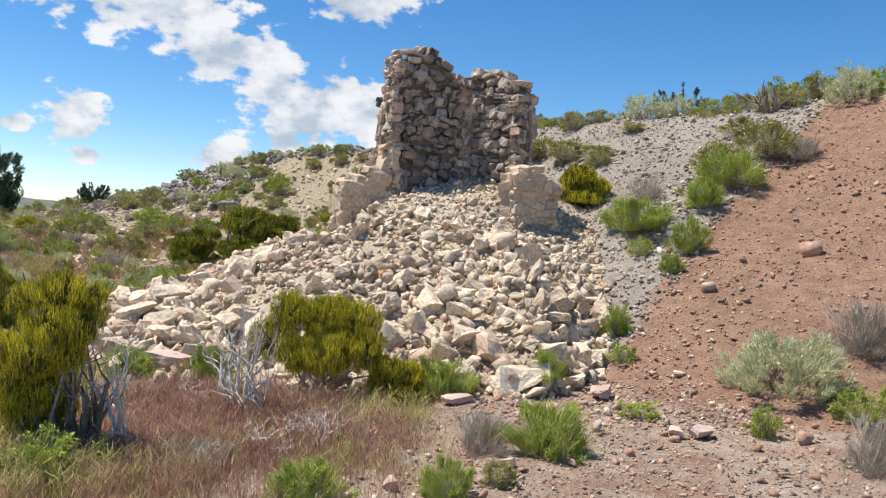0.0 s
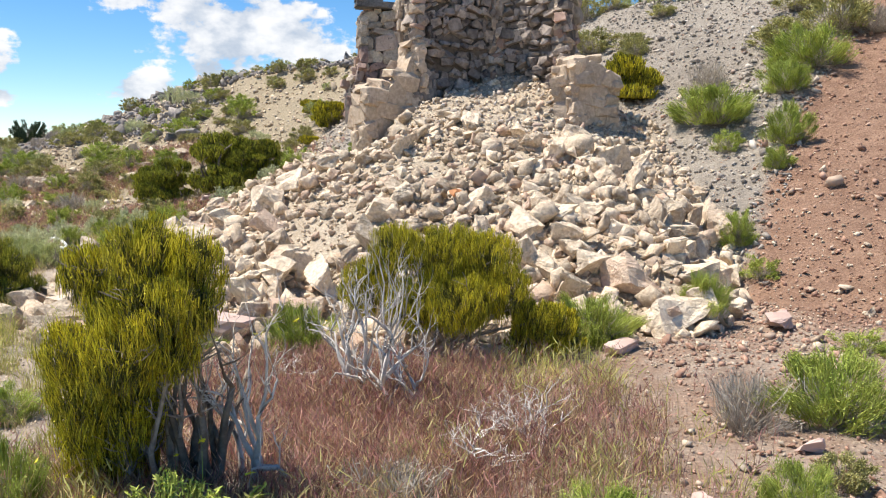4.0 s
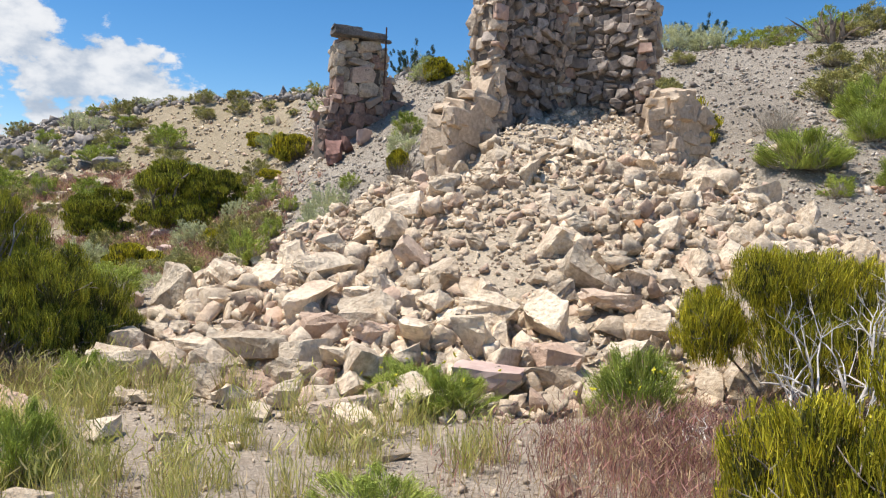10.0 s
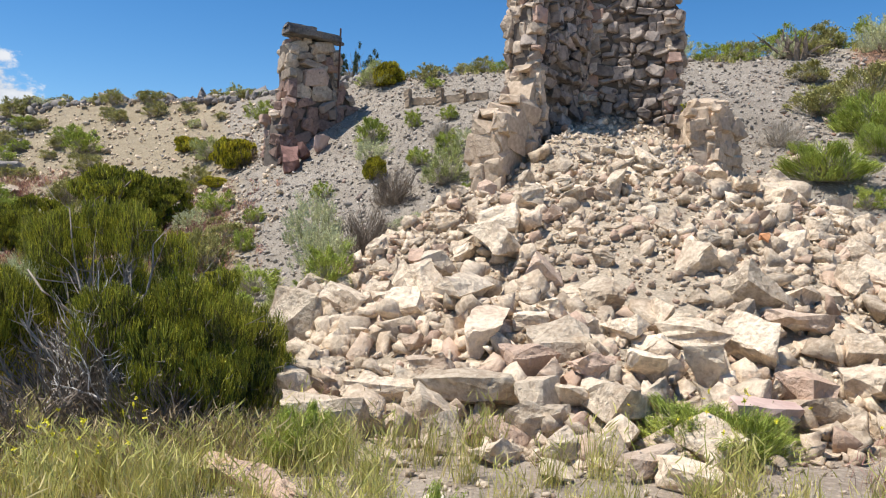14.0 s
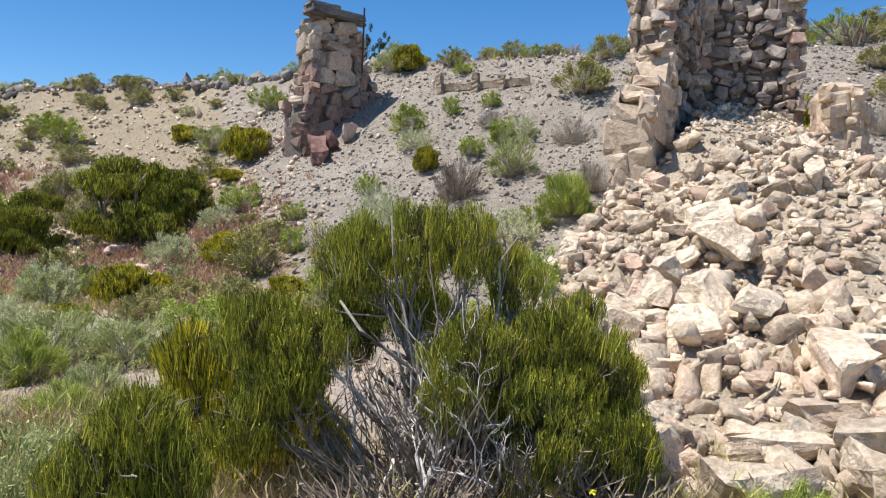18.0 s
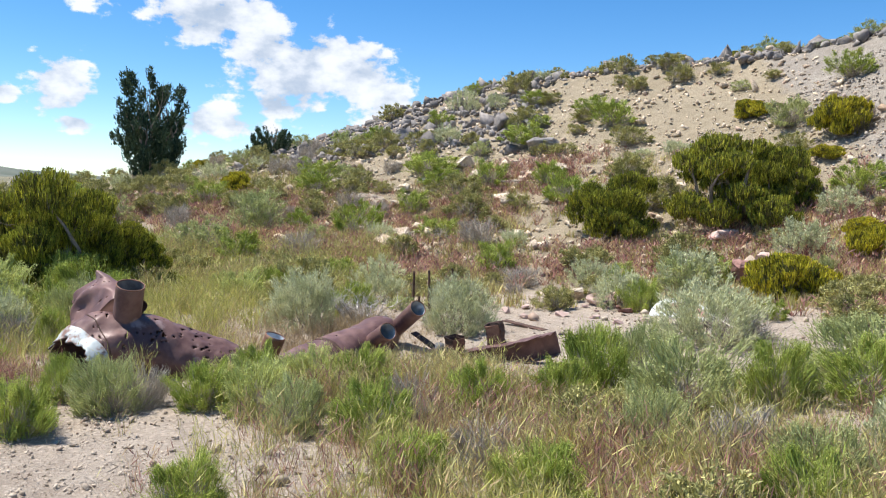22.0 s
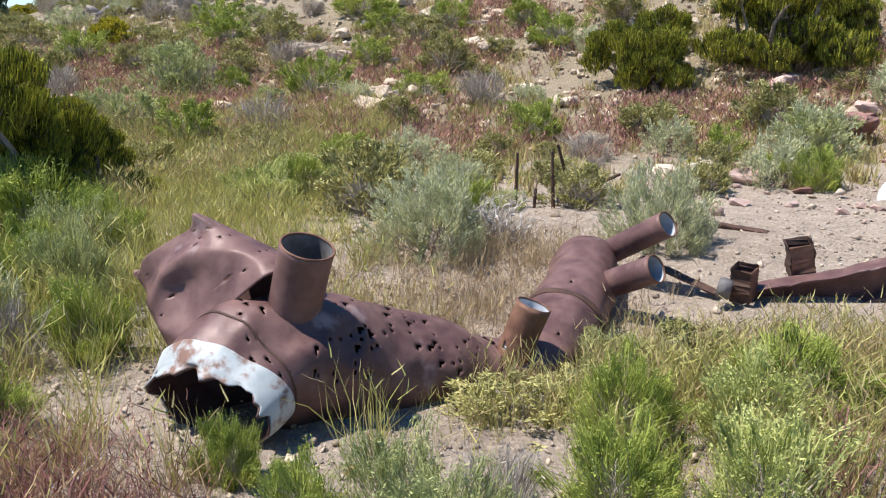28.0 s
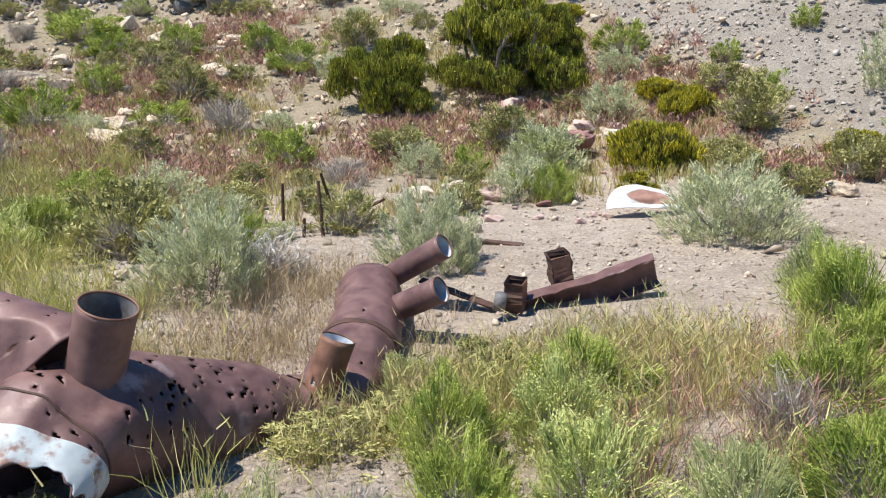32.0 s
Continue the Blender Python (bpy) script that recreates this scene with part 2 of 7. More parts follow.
M = {
    "rubble": material("pale_limestone", (0.47, 0.355, 0.245), (0.84, 0.705, 0.53), 24, 2.6, 0.92, 0.8, "piece", 0.45, hues=((0.50, 0.32, 0.235), 0.80), depth=0.05),
    "rubble_small": material("limestone_chips", (0.45, 0.34, 0.235), (0.81, 0.67, 0.50), 26, 2.6, 0.94, 0.7, "island", 0.55, hues=((0.46, 0.29, 0.21), 0.78), depth=0.04),
    "wall_stone": material("weathered_wall_stone", (0.33, 0.255, 0.195), (0.62, 0.51, 0.39), 14, 2.2, 0.93, 0.8, "piece", 0.6, depth=0.04, hues=((0.38, 0.22, 0.17), 0.70), stain=(0.14, 0.115, 0.10), stain_at=0.60),
    "brown_stone": material("red_brown_wall_stone", (0.20, 0.125, 0.10), (0.40, 0.275, 0.22), 14, 2.2, 0.93, 0.8, "piece", 0.6, depth=0.04, hues=((0.40, 0.34, 0.28), 0.7), stain=(0.12, 0.09, 0.08), stain_at=0.6),
    "soot_stone": material("sooted_hearth_stone", (0.20, 0.165, 0.14), (0.43, 0.36, 0.30), 14, 2.2, 0.95, 0.7, "piece", 0.7, stain=(0.075, 0.062, 0.058), stain_at=0.55),
    "plaster": material("tan_plaster", (0.43, 0.325, 0.23), (0.66, 0.525, 0.385), 20, 2.5, 0.93, 0.7, "piece", 0.2, depth=0.03),
    "mortar": material("dark_lime_mortar", (0.10, 0.083, 0.07), (0.20, 0.165, 0.135), 16, 3, 0.96, 0.5),
    "gravel": material("fine_gravel", (0.36, 0.285, 0.21), (0.62, 0.52, 0.40), 20, 1.2, 0.95, 0, "island", 0.7, hues=((0.30, 0.20, 0.15), 0.75)),
    "red_stone": material("red_brown_boulder", (0.17, 0.085, 0.07), (0.30, 0.17, 0.14), 10, 2, 0.9, 0.5, "piece", 0.4),
    "pink_stone": material("pale_pink_rock", (0.46, 0.32, 0.27), (0.60, 0.45, 0.38), 10, 2, 0.9, 0.4, "piece", 0.3),
    "grey_chips": material("grey_talus_chips", (0.25, 0.215, 0.18), (0.50, 0.445, 0.38), 15, 1.2, 0.94, 0.3, "island", 0.9, hues=((0.36, 0.24, 0.18), 0.82)),
    "red_chips": material("red_slag_chips", (0.27, 0.15, 0.10), (0.52, 0.33, 0.24), 15, 1.2, 0.94, 0.3, "island", 0.6, hues=((0.56, 0.44, 0.33), 0.72)),
    "dark_chips": material("dark_ledge_rock", (0.15, 0.135, 0.125), (0.35, 0.31, 0.275), 9, 1.0, 0.94, 0.4, "island", 0.6),
    "ephedra": material("broom_shrub_foliage", (0.20, 0.20, 0.012), (0.60, 0.53, 0.035), 5, 2.6, 0.75, 0, "island", 1.1, through_light=0.32, hues=((0.78, 0.66, 0.07), 0.50)),
    "ephedra_dark": material("broom_shrub_foliage_darker", (0.125, 0.15, 0.018), (0.37, 0.375, 0.042), 5, 2.6, 0.75, 0, "island", 1.1, through_light=0.25, hues=((0.58, 0.53, 0.06), 0.55)),
    # twigs inside the crown, darker colour standing in for shade, and random old ones
    "ephedra_old_shaded": material("old_and_shaded_broom_twigs", (0.055, 0.068, 0.014), (0.17, 0.165, 0.04), 5, 2.6, 0.8, 0, "island", 0.9, through_light=0.15, hues=((0.24, 0.19, 0.11), 0.70)),
    "rabbit": material("green_brush_foliage", (0.22, 0.285, 0.04), (0.48, 0.53, 0.12), 6, 2.2, 0.8, 0, "island", 0.9, through_light=0.2, hues=((0.50, 0.43, 0.14), 0.86)),
    "rabbit_pale": material("pale_green_brush_foliage", (0.32, 0.35, 0.13), (0.52, 0.54, 0.24), 6, 2.2, 0.8, 0, "island", 0.7, through_light=0.3),
    "leaf_yellow": material("yellow_green_leaves", (0.38, 0.42, 0.11), (0.63, 0.65, 0.25), 6, 2.2, 0.8, 0, "island", 0.7, through_light=0.3),
    "sage": material("grey_green_sage_leaves", (0.41, 0.43, 0.235), (0.68, 0.68, 0.42), 6, 2.5, 0.85, 0, "island", 0.6, through_light=0.25),
    "olive": material("olive_brush_foliage", (0.24, 0.235, 0.08), (0.52, 0.48, 0.19), 6, 2.2, 0.85, 0, "island", 0.9, through_light=0.18),
    "dry": material("dry_grey_twigs", (0.30, 0.255, 0.20), (0.54, 0.48, 0.40), 8, 3, 0.9, 0, "island", 0.6, through_light=0.15),
    "bleached": material("sun_bleached_dead_wood", (0.46, 0.415, 0.365), (0.74, 0.69, 0.63), 20, 4, 0.85, 0.2, "island", 0.4),
    "bark": material("grey_shrub_bark", (0.145, 0.112, 0.083), (0.31, 0.25, 0.195), 24, 5, 0.92, 0.4, "island", 0.4),
    "grey_wood": material("silvery_shrub_wood", (0.20, 0.165, 0.135), (0.46, 0.40, 0.34), 24, 5, 0.9, 0.3, "island", 0.5),
    "juniper": material("juniper_sprays", (0.04, 0.07, 0.04), (0.10, 0.14, 0.075), 6, 1.6, 0.8, 0, "island", 0.8, through_light=0.2),
    "grass_red": material("red_cheat_grass", (0.27, 0.115, 0.105), (0.54, 0.30, 0.25), 5, 1.9, 0.85, 0, "island", 1.0, through_light=0.3, hues=((0.56, 0.45, 0.22), 0.50)),
    "grass_green": material("yellow_green_grass", (0.38, 0.39, 0.09), (0.66, 0.61, 0.21), 5, 1.2, 0.85, 0, "island", 0.7, through_light=0.32, hues=((0.60, 0.48, 0.26), 0.60)),
    "grass_hill": material("olive_hill_grass", (0.42, 0.40, 0.13), (0.68, 0.60, 0.26), 5, 0.7, 0.85, 0, "island", 0.7, through_light=0.25, hues=((0.44, 0.27, 0.18), 0.55)),
    "grass_straw": material("straw_dry_grass", (0.38, 0.28, 0.15), (0.60, 0.47, 0.28), 5, 1.2, 0.85, 0, "island", 0.6, through_light=0.2),
    "flower": material("small_yellow_flowers", (0.70, 0.62, 0.03), (0.85, 0.78, 0.08), 5, 1.2, 0.8, 0, "island", 0.3, through_light=0.2),
    "timber": material("weathered_grey_timber", (0.10, 0.09, 0.085), (0.28, 0.25, 0.23), 26, 3, 0.9, 0.5, "piece", 0.3),
    "timber_tan": material("weathered_tan_timber", (0.26, 0.19, 0.13), (0.44, 0.34, 0.24), 26, 3, 0.9, 0.5, "piece", 0.3),
    "rust": material("brown_rusted_sheet", (0.105, 0.054, 0.049), (0.225, 0.13, 0.112), 9, 2.2, 0.52, 0.14, stain=(0.30, 0.215, 0.20), stain_at=0.63, metal=0.08),
    "rust_orange": material("orange_rusted_sheet", (0.125, 0.062, 0.043), (0.28, 0.15, 0.095), 15, 3.6, 0.62, 0.15, stain=(0.10, 0.05, 0.04), stain_at=0.58, metal=0.15),
    "rust_dark": material("dark_rusted_iron", (0.06, 0.038, 0.03), (0.15, 0.085, 0.06), 20, 4, 0.75, 0.2, "piece", 0.2, metal=0.2),
    "zinc": material("dull_zinc_lining", (0.42, 0.45, 0.48), (0.70, 0.74, 0.78), 15, 3, 0.42, 0.08, metal=0.15),
    "enamel": material("chipped_white_paint", (0.40, 0.44, 0.43), (0.60, 0.63, 0.61), 9, 3.4, 0.5, 0.06, stain=(0.27, 0.16, 0.115), stain_at=0.485),
    "soot_metal": material("dark_pipe_inside", (0.10, 0.09, 0.085), (0.24, 0.23, 0.22), 15, 3, 0.6, 0.1),
    "white_paint": material("dirty_white_car_paint", (0.60, 0.60, 0.57), (0.80, 0.80, 0.77), 9, 3, 0.45, 0.05, stain=(0.40, 0.28, 0.22), stain_at=0.66),
    "rust_pink": material("pinkish_rusted_paint", (0.28, 0.15, 0.11), (0.46, 0.28, 0.21), 12, 3, 0.7, 0.1),
    "brick": material("orange_brick", (0.50, 0.21, 0.09), (0.66, 0.32, 0.15), 18, 5, 0.9, 0.3, "piece", 0.2),
    "road": material("pale_dirt_track", (0.31, 0.262, 0.212), (0.47, 0.405, 0.335), 20, 0.9, 0.95, 0.8, stain=(0.30, 0.255, 0.205), stain_at=0.52),
    "far_hill": material("hazy_far_hills", (0.10, 0.115, 0.085), (0.17, 0.18, 0.14), 0.05, 0.01, 0.95, 0),
}


def ground_material():
    m = bpy.data.materials.new("desert_soil")
    m.use_nodes = True
    nt = m.node_tree
    nt.nodes.clear()
    geo = nt.nodes.new("ShaderNodeNewGeometry")
    pos = geo.outputs["Position"]
    soil = nt.nodes.new("ShaderNodeAttribute")
    soil.attribute_name = "soil"
    sep = nt.nodes.new("ShaderNodeSeparateColor")
    wire(nt, soil.outputs["Color"], sep.inputs[0])
    grain = noise_node(nt, pos, 42, 6, 0.7)
    pebble = nt.nodes.new("ShaderNodeTexVoronoi")
    pebble.inputs["Scale"].default_value = 26
    wire(nt, pos, pebble.inputs["Vector"])
    patch = noise_node(nt, pos, 0.9, 4, 0.6)
    mid = noise_node(nt, pos, 5.0, 5, 0.65)
    tone = remap(nt, calc(nt, "ADD", calc(nt, "MULTIPLY", grain, 0.45), calc(nt, "ADD", calc(nt, "MULTIPLY", mid, 0.35), calc(nt, "MULTIPLY", patch, 0.2))), 0.36, 0.64)
    sand = mix_colour(nt, tone, (0.42, 0.335, 0.255), (0.67, 0.56, 0.445))
    dust = mix_colour(nt, tone, (0.46, 0.365, 0.26), (0.74, 0.62, 0.465))
    red = mix_colour(nt, tone, (0.24, 0.135, 0.089), (0.465, 0.295, 0.20))
    grey = mix_colour(nt, tone, (0.28, 0.238, 0.19), (0.48, 0.42, 0.345))
    tan = mix_colour(nt, tone, (0.32, 0.26, 0.17), (0.48, 0.395, 0.275))
    wob = calc(nt, "MULTIPLY", calc(nt, "SUBTRACT", noise_node(nt, pos, 1.7, 4, 0.6), 0.5), 0.7)
    colour = sand
    for channel, layer in ((1, grey), (2, tan), (0, red)):
        colour = mix_colour(nt, remap(nt, calc(nt, "ADD", sep.outputs[channel], wob), 0.3, 0.7), colour, layer)
    colour = mix_colour(nt, soil.outputs["Alpha"], dust, colour)
    away = nt.nodes.new("ShaderNodeVectorMath")
    away.operation = "LENGTH"
    wire(nt, pos, away.inputs[0])
    scrub = mix_colour(nt, remap(nt, noise_node(nt, pos, 0.35, 5, 0.7), 0.42, 0.58), (0.17, 0.165, 0.095), (0.36, 0.31, 0.21))
    colour = mix_colour(nt, remap(nt, away.outputs["Value"], 34, 60), colour, scrub)
    stones = remap(nt, pebble.outputs["Distance"], 0.05, 0.5, 1.12, 0.86)
    shade = nt.nodes.new("ShaderNodeHueSaturation")
    wire(nt, stones, shade.inputs["Value"])
    wire(nt, colour, shade.inputs["Color"])
    bsdf = nt.nodes.new("ShaderNodeBsdfPrincipled")
    wire(nt, shade.outputs[0], bsdf.inputs["Base Color"])
    bsdf.inputs["Roughness"].default_value = 0.96
    bsdf.inputs["Specular IOR Level"].default_value = 0.2
    b = nt.nodes.new("ShaderNodeBump")
    b.inputs["Strength"].default_value, b.inputs["Distance"].default_value = 0.9, 0.04
    wire(nt, calc(nt, "ADD", grain, calc(nt, "MULTIPLY", mid, 1.2)), b.inputs["Height"])
    wire(nt, b.outputs[0], bsdf.inputs["Normal"])
    o = nt.nodes.new("ShaderNodeOutputMaterial")
    wire(nt, bsdf.outputs[0], o.inputs[0])
    return m


M["soil"] = ground_material()


# ---- helpers for meshes ----
def mesh_of(name, verts, faces, mats, smooth=False, index=None):
    """One mesh from vertices and faces; index: the material slot of each face."""
    me = bpy.data.meshes.new(name)
    me.from_pydata([tuple(v) for v in verts] if not isinstance(verts, np.ndarray) else verts.tolist(), [], faces if not isinstance(faces, np.ndarray) else faces.tolist())
    for m in mats if isinstance(mats, (list, tuple)) else [mats]:
        me.materials.append(m)
    if smooth:
        me.polygons.foreach_set("use_smooth", [True] * len(me.polygons))
    if index is not None:
        me.polygons.foreach_set("material_index", index)
    me.update()
    return me


def part(name, bm, mat, parent, label="", smooth=False, m=None):
    """Links a bmesh (or a ready mesh) as one mesh object under a thing or a part."""
    if isinstance(bm, bmesh.types.BMesh):
        me = bpy.data.meshes.new(name)
        bm.to_mesh(me)
        bm.free()
        me.materials.append(mat)
        if smooth:
            me.polygons.foreach_set("use_smooth", [True] * len(me.polygons))
    else:
        me = bm
    ob = new(name, me)
    ob.parent = parent
    if m is not None:
        ob.matrix_local = m
    if label:
        ob["label"] = label
    return ob


def thing(name, x, y, z, label, category, group="", kind="", rz=0.0):
    return tagged(at_pose(new(name), pose(x, y, z, 0, 0, rz)), label, category, group, kind)


def at_pose(ob, m):
    ob.matrix_basis = m
    return ob


def smooth(a, b, v):
    s = np.clip((v - a) / (b - a), 0.0, 1.0)
    return s * s * (3 - 2 * s)


# Plan of the hillside: x, base height, y of the toe, y of the crest, height of the crest
HILL = (
    (-60, -0.6, 40, 62, 1.6, 1.0), (-30, -0.2, 22, 42, 1.2, 1.0), (-20, -0.2, 16.5, 34, 2.05, 1.0), (-16, -0.25, 17, 34.2, 3.15, 1.1),
    (-12, -0.25, 17, 33, 4.52, 1.35), (-8.5, -0.2, 16.6, 30.2, 4.84, 1.55), (-5.5, 0.0, 15.6, 28.6, 4.85, 1.5), (-3.4, 0.05, 13.0, 27.6, 4.90, 1.2),
    (-1.5, 0.05, 11.3, 24, 5.02, 1.1), (1, 0.1, 9.5, 21.0, 4.94, 1.1), (3.2, 0.12, 6.8, 17.4, 4.75, 1.08), (5, 0.12, 5.9, 16.4, 4.75, 1.08),
    (7, 0.12, 5.2, 15.6, 5.0, 1.05), (10, 0.15, 4.2, 13.8, 5.35, 1.0), (16, 0.2, 2.0, 11.0, 5.9, 1.0), (40, 0.3, -4.0, 8.0, 6.4, 1.0),
)


def hill_line(x, column):
    xs = np.array([r[0] for r in HILL], float)
    ys = np.array([r[column] for r in HILL], float)
    # averaged over a metre and a half, so that the plan has no kinks
    return sum(np.interp(x + d, xs, ys) for d in (-1.2, -0.6, 0.0, 0.6, 1.2)) / 5


def red_edge(y):
    return 2.1 + (y - 6.2) * 0.5 + 0.25 * np.maximum(y - 10.5, 0)


def rubble(x, y):
    """Height of the heap of fallen stones, or -9 off it."""
    top = 0.12 + 0.405 * (y - 6.15 - 0.10 * np.maximum(-x - 0.5, 0)) - 0.20 * np.maximum(-x - 0.6, 0) - 0.14 * np.maximum(-x - 2.0, 0) + 0.10 * smooth(5.8, 7.5, y)
    toe = np.interp(x, (-4.4, -4.1, -3.4, -3.0, -2.4, -1.7, -0.9, 0.2), (7.5, 7.0, 6.35, 6.1, 5.8, 5.75, 5.95, 6.3))
    top = np.maximum(top, 0.04 + np.minimum(0.30 * (y - toe), 0.55))
    left = 1.05 * (x + 4.35 - 0.10 * np.maximum(y - 9, 0))
    edge = 1.1 + 1.4 * ((x + 1.7) * 3.7 - (y - 11.3) * 3.1) / 4.83
    left = np.minimum(left, edge)
    edge_right = np.interp(y, (5.8, 6.2, 6.6, 7.4, 8.5, 9.6, 11.0, 12.5), (1.85, 2.2, 2.35, 2.7, 2.95, 2.9, 2.8, 2.7))
    right = height(x, y) + 0.9 * (edge_right - x)
    dip = 0.42 * np.exp(-(((x + 1.4) / 0.6) ** 2 + ((y - 10.9) / 0.6) ** 2)) + 0.36 * np.exp(-(((x - 1.85) / 0.7) ** 2 + ((y - 10.7) / 0.5) ** 2))
    top = top - dip
    back = 2.75 - 0.5 * (y - 12.7)
    return np.minimum(np.minimum(top, left), np.minimum(right, back))


def height(x, y):
    x, y = np.asarray(x, float), np.asarray(y, float)
    base, toe, crest, top, bend = (hill_line(x, n) for n in (1, 2, 3, 4, 5))
    s = (y - toe) / (crest - toe)
    rise = np.where(s < 1, np.clip(s, 0, 1) ** bend, 1)
    rise = np.where(s > 0.93, 1 - 0.93 * np.exp(-np.maximum(s - 0.93, 0) * 12) * 0.085, rise)
    z = base + (top - base) * rise
    z = z + 0.006 * np.maximum(y - crest, 0)
    z = z - 0.9 * smooth(60, 400, np.hypot(x, y))
    return z


def ground(x, y):
    z = height(x, y)
    return np.maximum(z, rubble(x, y))


def pit(x, y):
    return 0.17 * np.exp(-(((x + 11.0) / 1.5) ** 2 + ((y - 12.4) / 0.9) ** 2))


def rough(x, y, scale, seed):
    """Uneven ground from a few crossed waves."""
    r = np.random.RandomState(seed)
    z = 0.0
    for k in range(7):
        a, f, p = r.uniform(0, 6.3), scale * r.uniform(0.5, 2.2), r.uniform(0, 6.3)
        z = z + np.sin((x * np.cos(a) + y * np.sin(a)) * f + p) / (1 + k * 0.5)
    return z / 3


def land(x, y):
    x, y = np.asarray(x, float), np.asarray(y, float)
    toe, crest = hill_line(x, 2), hill_line(x, 3)
    slope = smooth(0, 3, y - toe) * (1 - 0.6 * smooth(-1, 2, y - crest))
    z = ground(x, y) - pit(x, y) + 0.018 * rough(x, y, 2.2, 3) + 0.09 * slope * rough(x, y, 1.3, 5) + 0.03 * slope * rough(x, y, 4.5, 6)
    return z


def land_at(x, y):
    return float(land(x, y))


def build_ground():
    def spaced(edges):
        out = []
        for a, b, step in edges:
            out += list(np.arange(a, b, step))
        return np.array(out + [edges[-1][1]])

    xs = spaced(((-4000, -400, 600), (-400, -80, 40), (-80, -26, 4), (-26, -15, 0.35), (-15, 7, 0.13), (7, 14, 0.35), (14, 50, 4), (50, 400, 50), (400, 4000, 600)))
    ys = spaced(((-4000, -400, 600), (-400, -40, 40), (-40, -6, 4), (-6, 0, 0.4), (0, 22, 0.13), (22, 36, 0.28), (36, 80, 4), (80, 400, 40), (400, 4000, 600)))
    gx, gy = np.meshgrid(xs, ys)
    gz = land(gx, gy)
    verts = np.stack([gx.ravel(), gy.ravel(), gz.ravel()], 1)
    n, m = len(xs), len(ys)
    i = (np.arange(m - 1)[:, None] * n + np.arange(n - 1)[None]).ravel()
    faces = np.stack([i, i + 1, i + n + 1, i + n], 1)
    me = mesh_of("ground", verts, faces, M["soil"], True)
    x, y = verts[:, 0], verts[:, 1]
    toe, crest = hill_line(x, 2), hill_line(x, 3)
    edge = red_edge(y)
    heap = smooth(-0.12, 0.1, rubble(x, y) - height(x, y))
    red = smooth(-0.5, 0.6, x - edge) * smooth(-2.5, 1.0, y - toe) * smooth(2.0, 0.2, y - crest)
    red = np.maximum(red, 0.50 * smooth(-0.6, 1.2, x) * smooth(1.0, 3.0, y) * (y < 8))
    grey = smooth(-5.2, -3.6, x) * smooth(-0.6, 0.8, y - toe) + 0.45 * smooth(-5.0, -9.0, x) * smooth(0.55, 0.8, (y - toe) / (crest - toe))
    tan = smooth(-3.0, -4.6, x) * smooth(-0.15, 0.2, (y - toe) / (crest - toe))
    data = np.stack([red, np.clip(grey, 0, 1), np.clip(tan, 0, 1), 1 - heap], 1)
    layer = me.color_attributes.new("soil", "FLOAT_COLOR", "POINT")
    layer.data.foreach_set("color", data.ravel())
    ob = new("ground", me)
    tagged(ob, "sandy desert ground rising into a stony hillside with grey talus and red slag", "ground", kind="structure")


build_ground()


def build_road():
    """The pale dirt track that bends away past the brush."""
    line = [(6.0, -14.0), (0.0, -6.5), (-6.0, 0.5), (-9.6, 4.6), (-12.2, 7.2), (-14.3, 9.9), (-16.4, 12.6), (-19.2, 16.6), (-23.2, 22.0), (-29, 30), (-40, 44), (-60, 70)]
    verts, faces = [], []
    pts = []
    for (ax, ay), (bx, by) in zip(line, line[1:]):
        steps = max(2, int(math.hypot(bx - ax, by - ay) / 0.35)) if ax > -29 else 8
        pts += [(ax + (bx - ax) * k / steps, ay + (by - ay) * k / steps) for k in range(steps)]
    pts.append(line[-1])
    for _ in range(12):
        pts = [pts[0]] + [tuple((np.array(a) + 2 * np.array(b) + np.array(c)) / 4) for a, b, c in zip(pts, pts[1:], pts[2:])] + [pts[-1]]
    across = 9
    for k, (px, py) in enumerate(pts):
        a, b = pts[max(k - 1, 0)], pts[min(k + 1, len(pts) - 1)]
        d = Vector((b[0] - a[0], b[1] - a[1])).normalized()
        for j in range(across):
            s = (j / (across - 1) - 0.5) * (2.5 + 0.25 * math.sin(k * 0.7 + (j > 4) * 2))
            x, y = px - d.y * s, py + d.x * s
            rut = -0.014 * math.exp(-((abs(s) - 0.7) / 0.25) ** 2)
            lift = -0.03 if j in (0, across - 1) else 0.012
            verts.append((x, y, land_at(x, y) + lift + rut))
    for k in range(len(pts) - 1):
        for j in range(across - 1):
            i = k * across + j
            faces.append((i, i + 1, i + across + 1, i + across))
    ob = new("road", mesh_of("road", verts, faces, M["road"], True))
    tagged(ob, "pale rutted dirt track bending away past the brush", "road", kind="structure")


build_road()


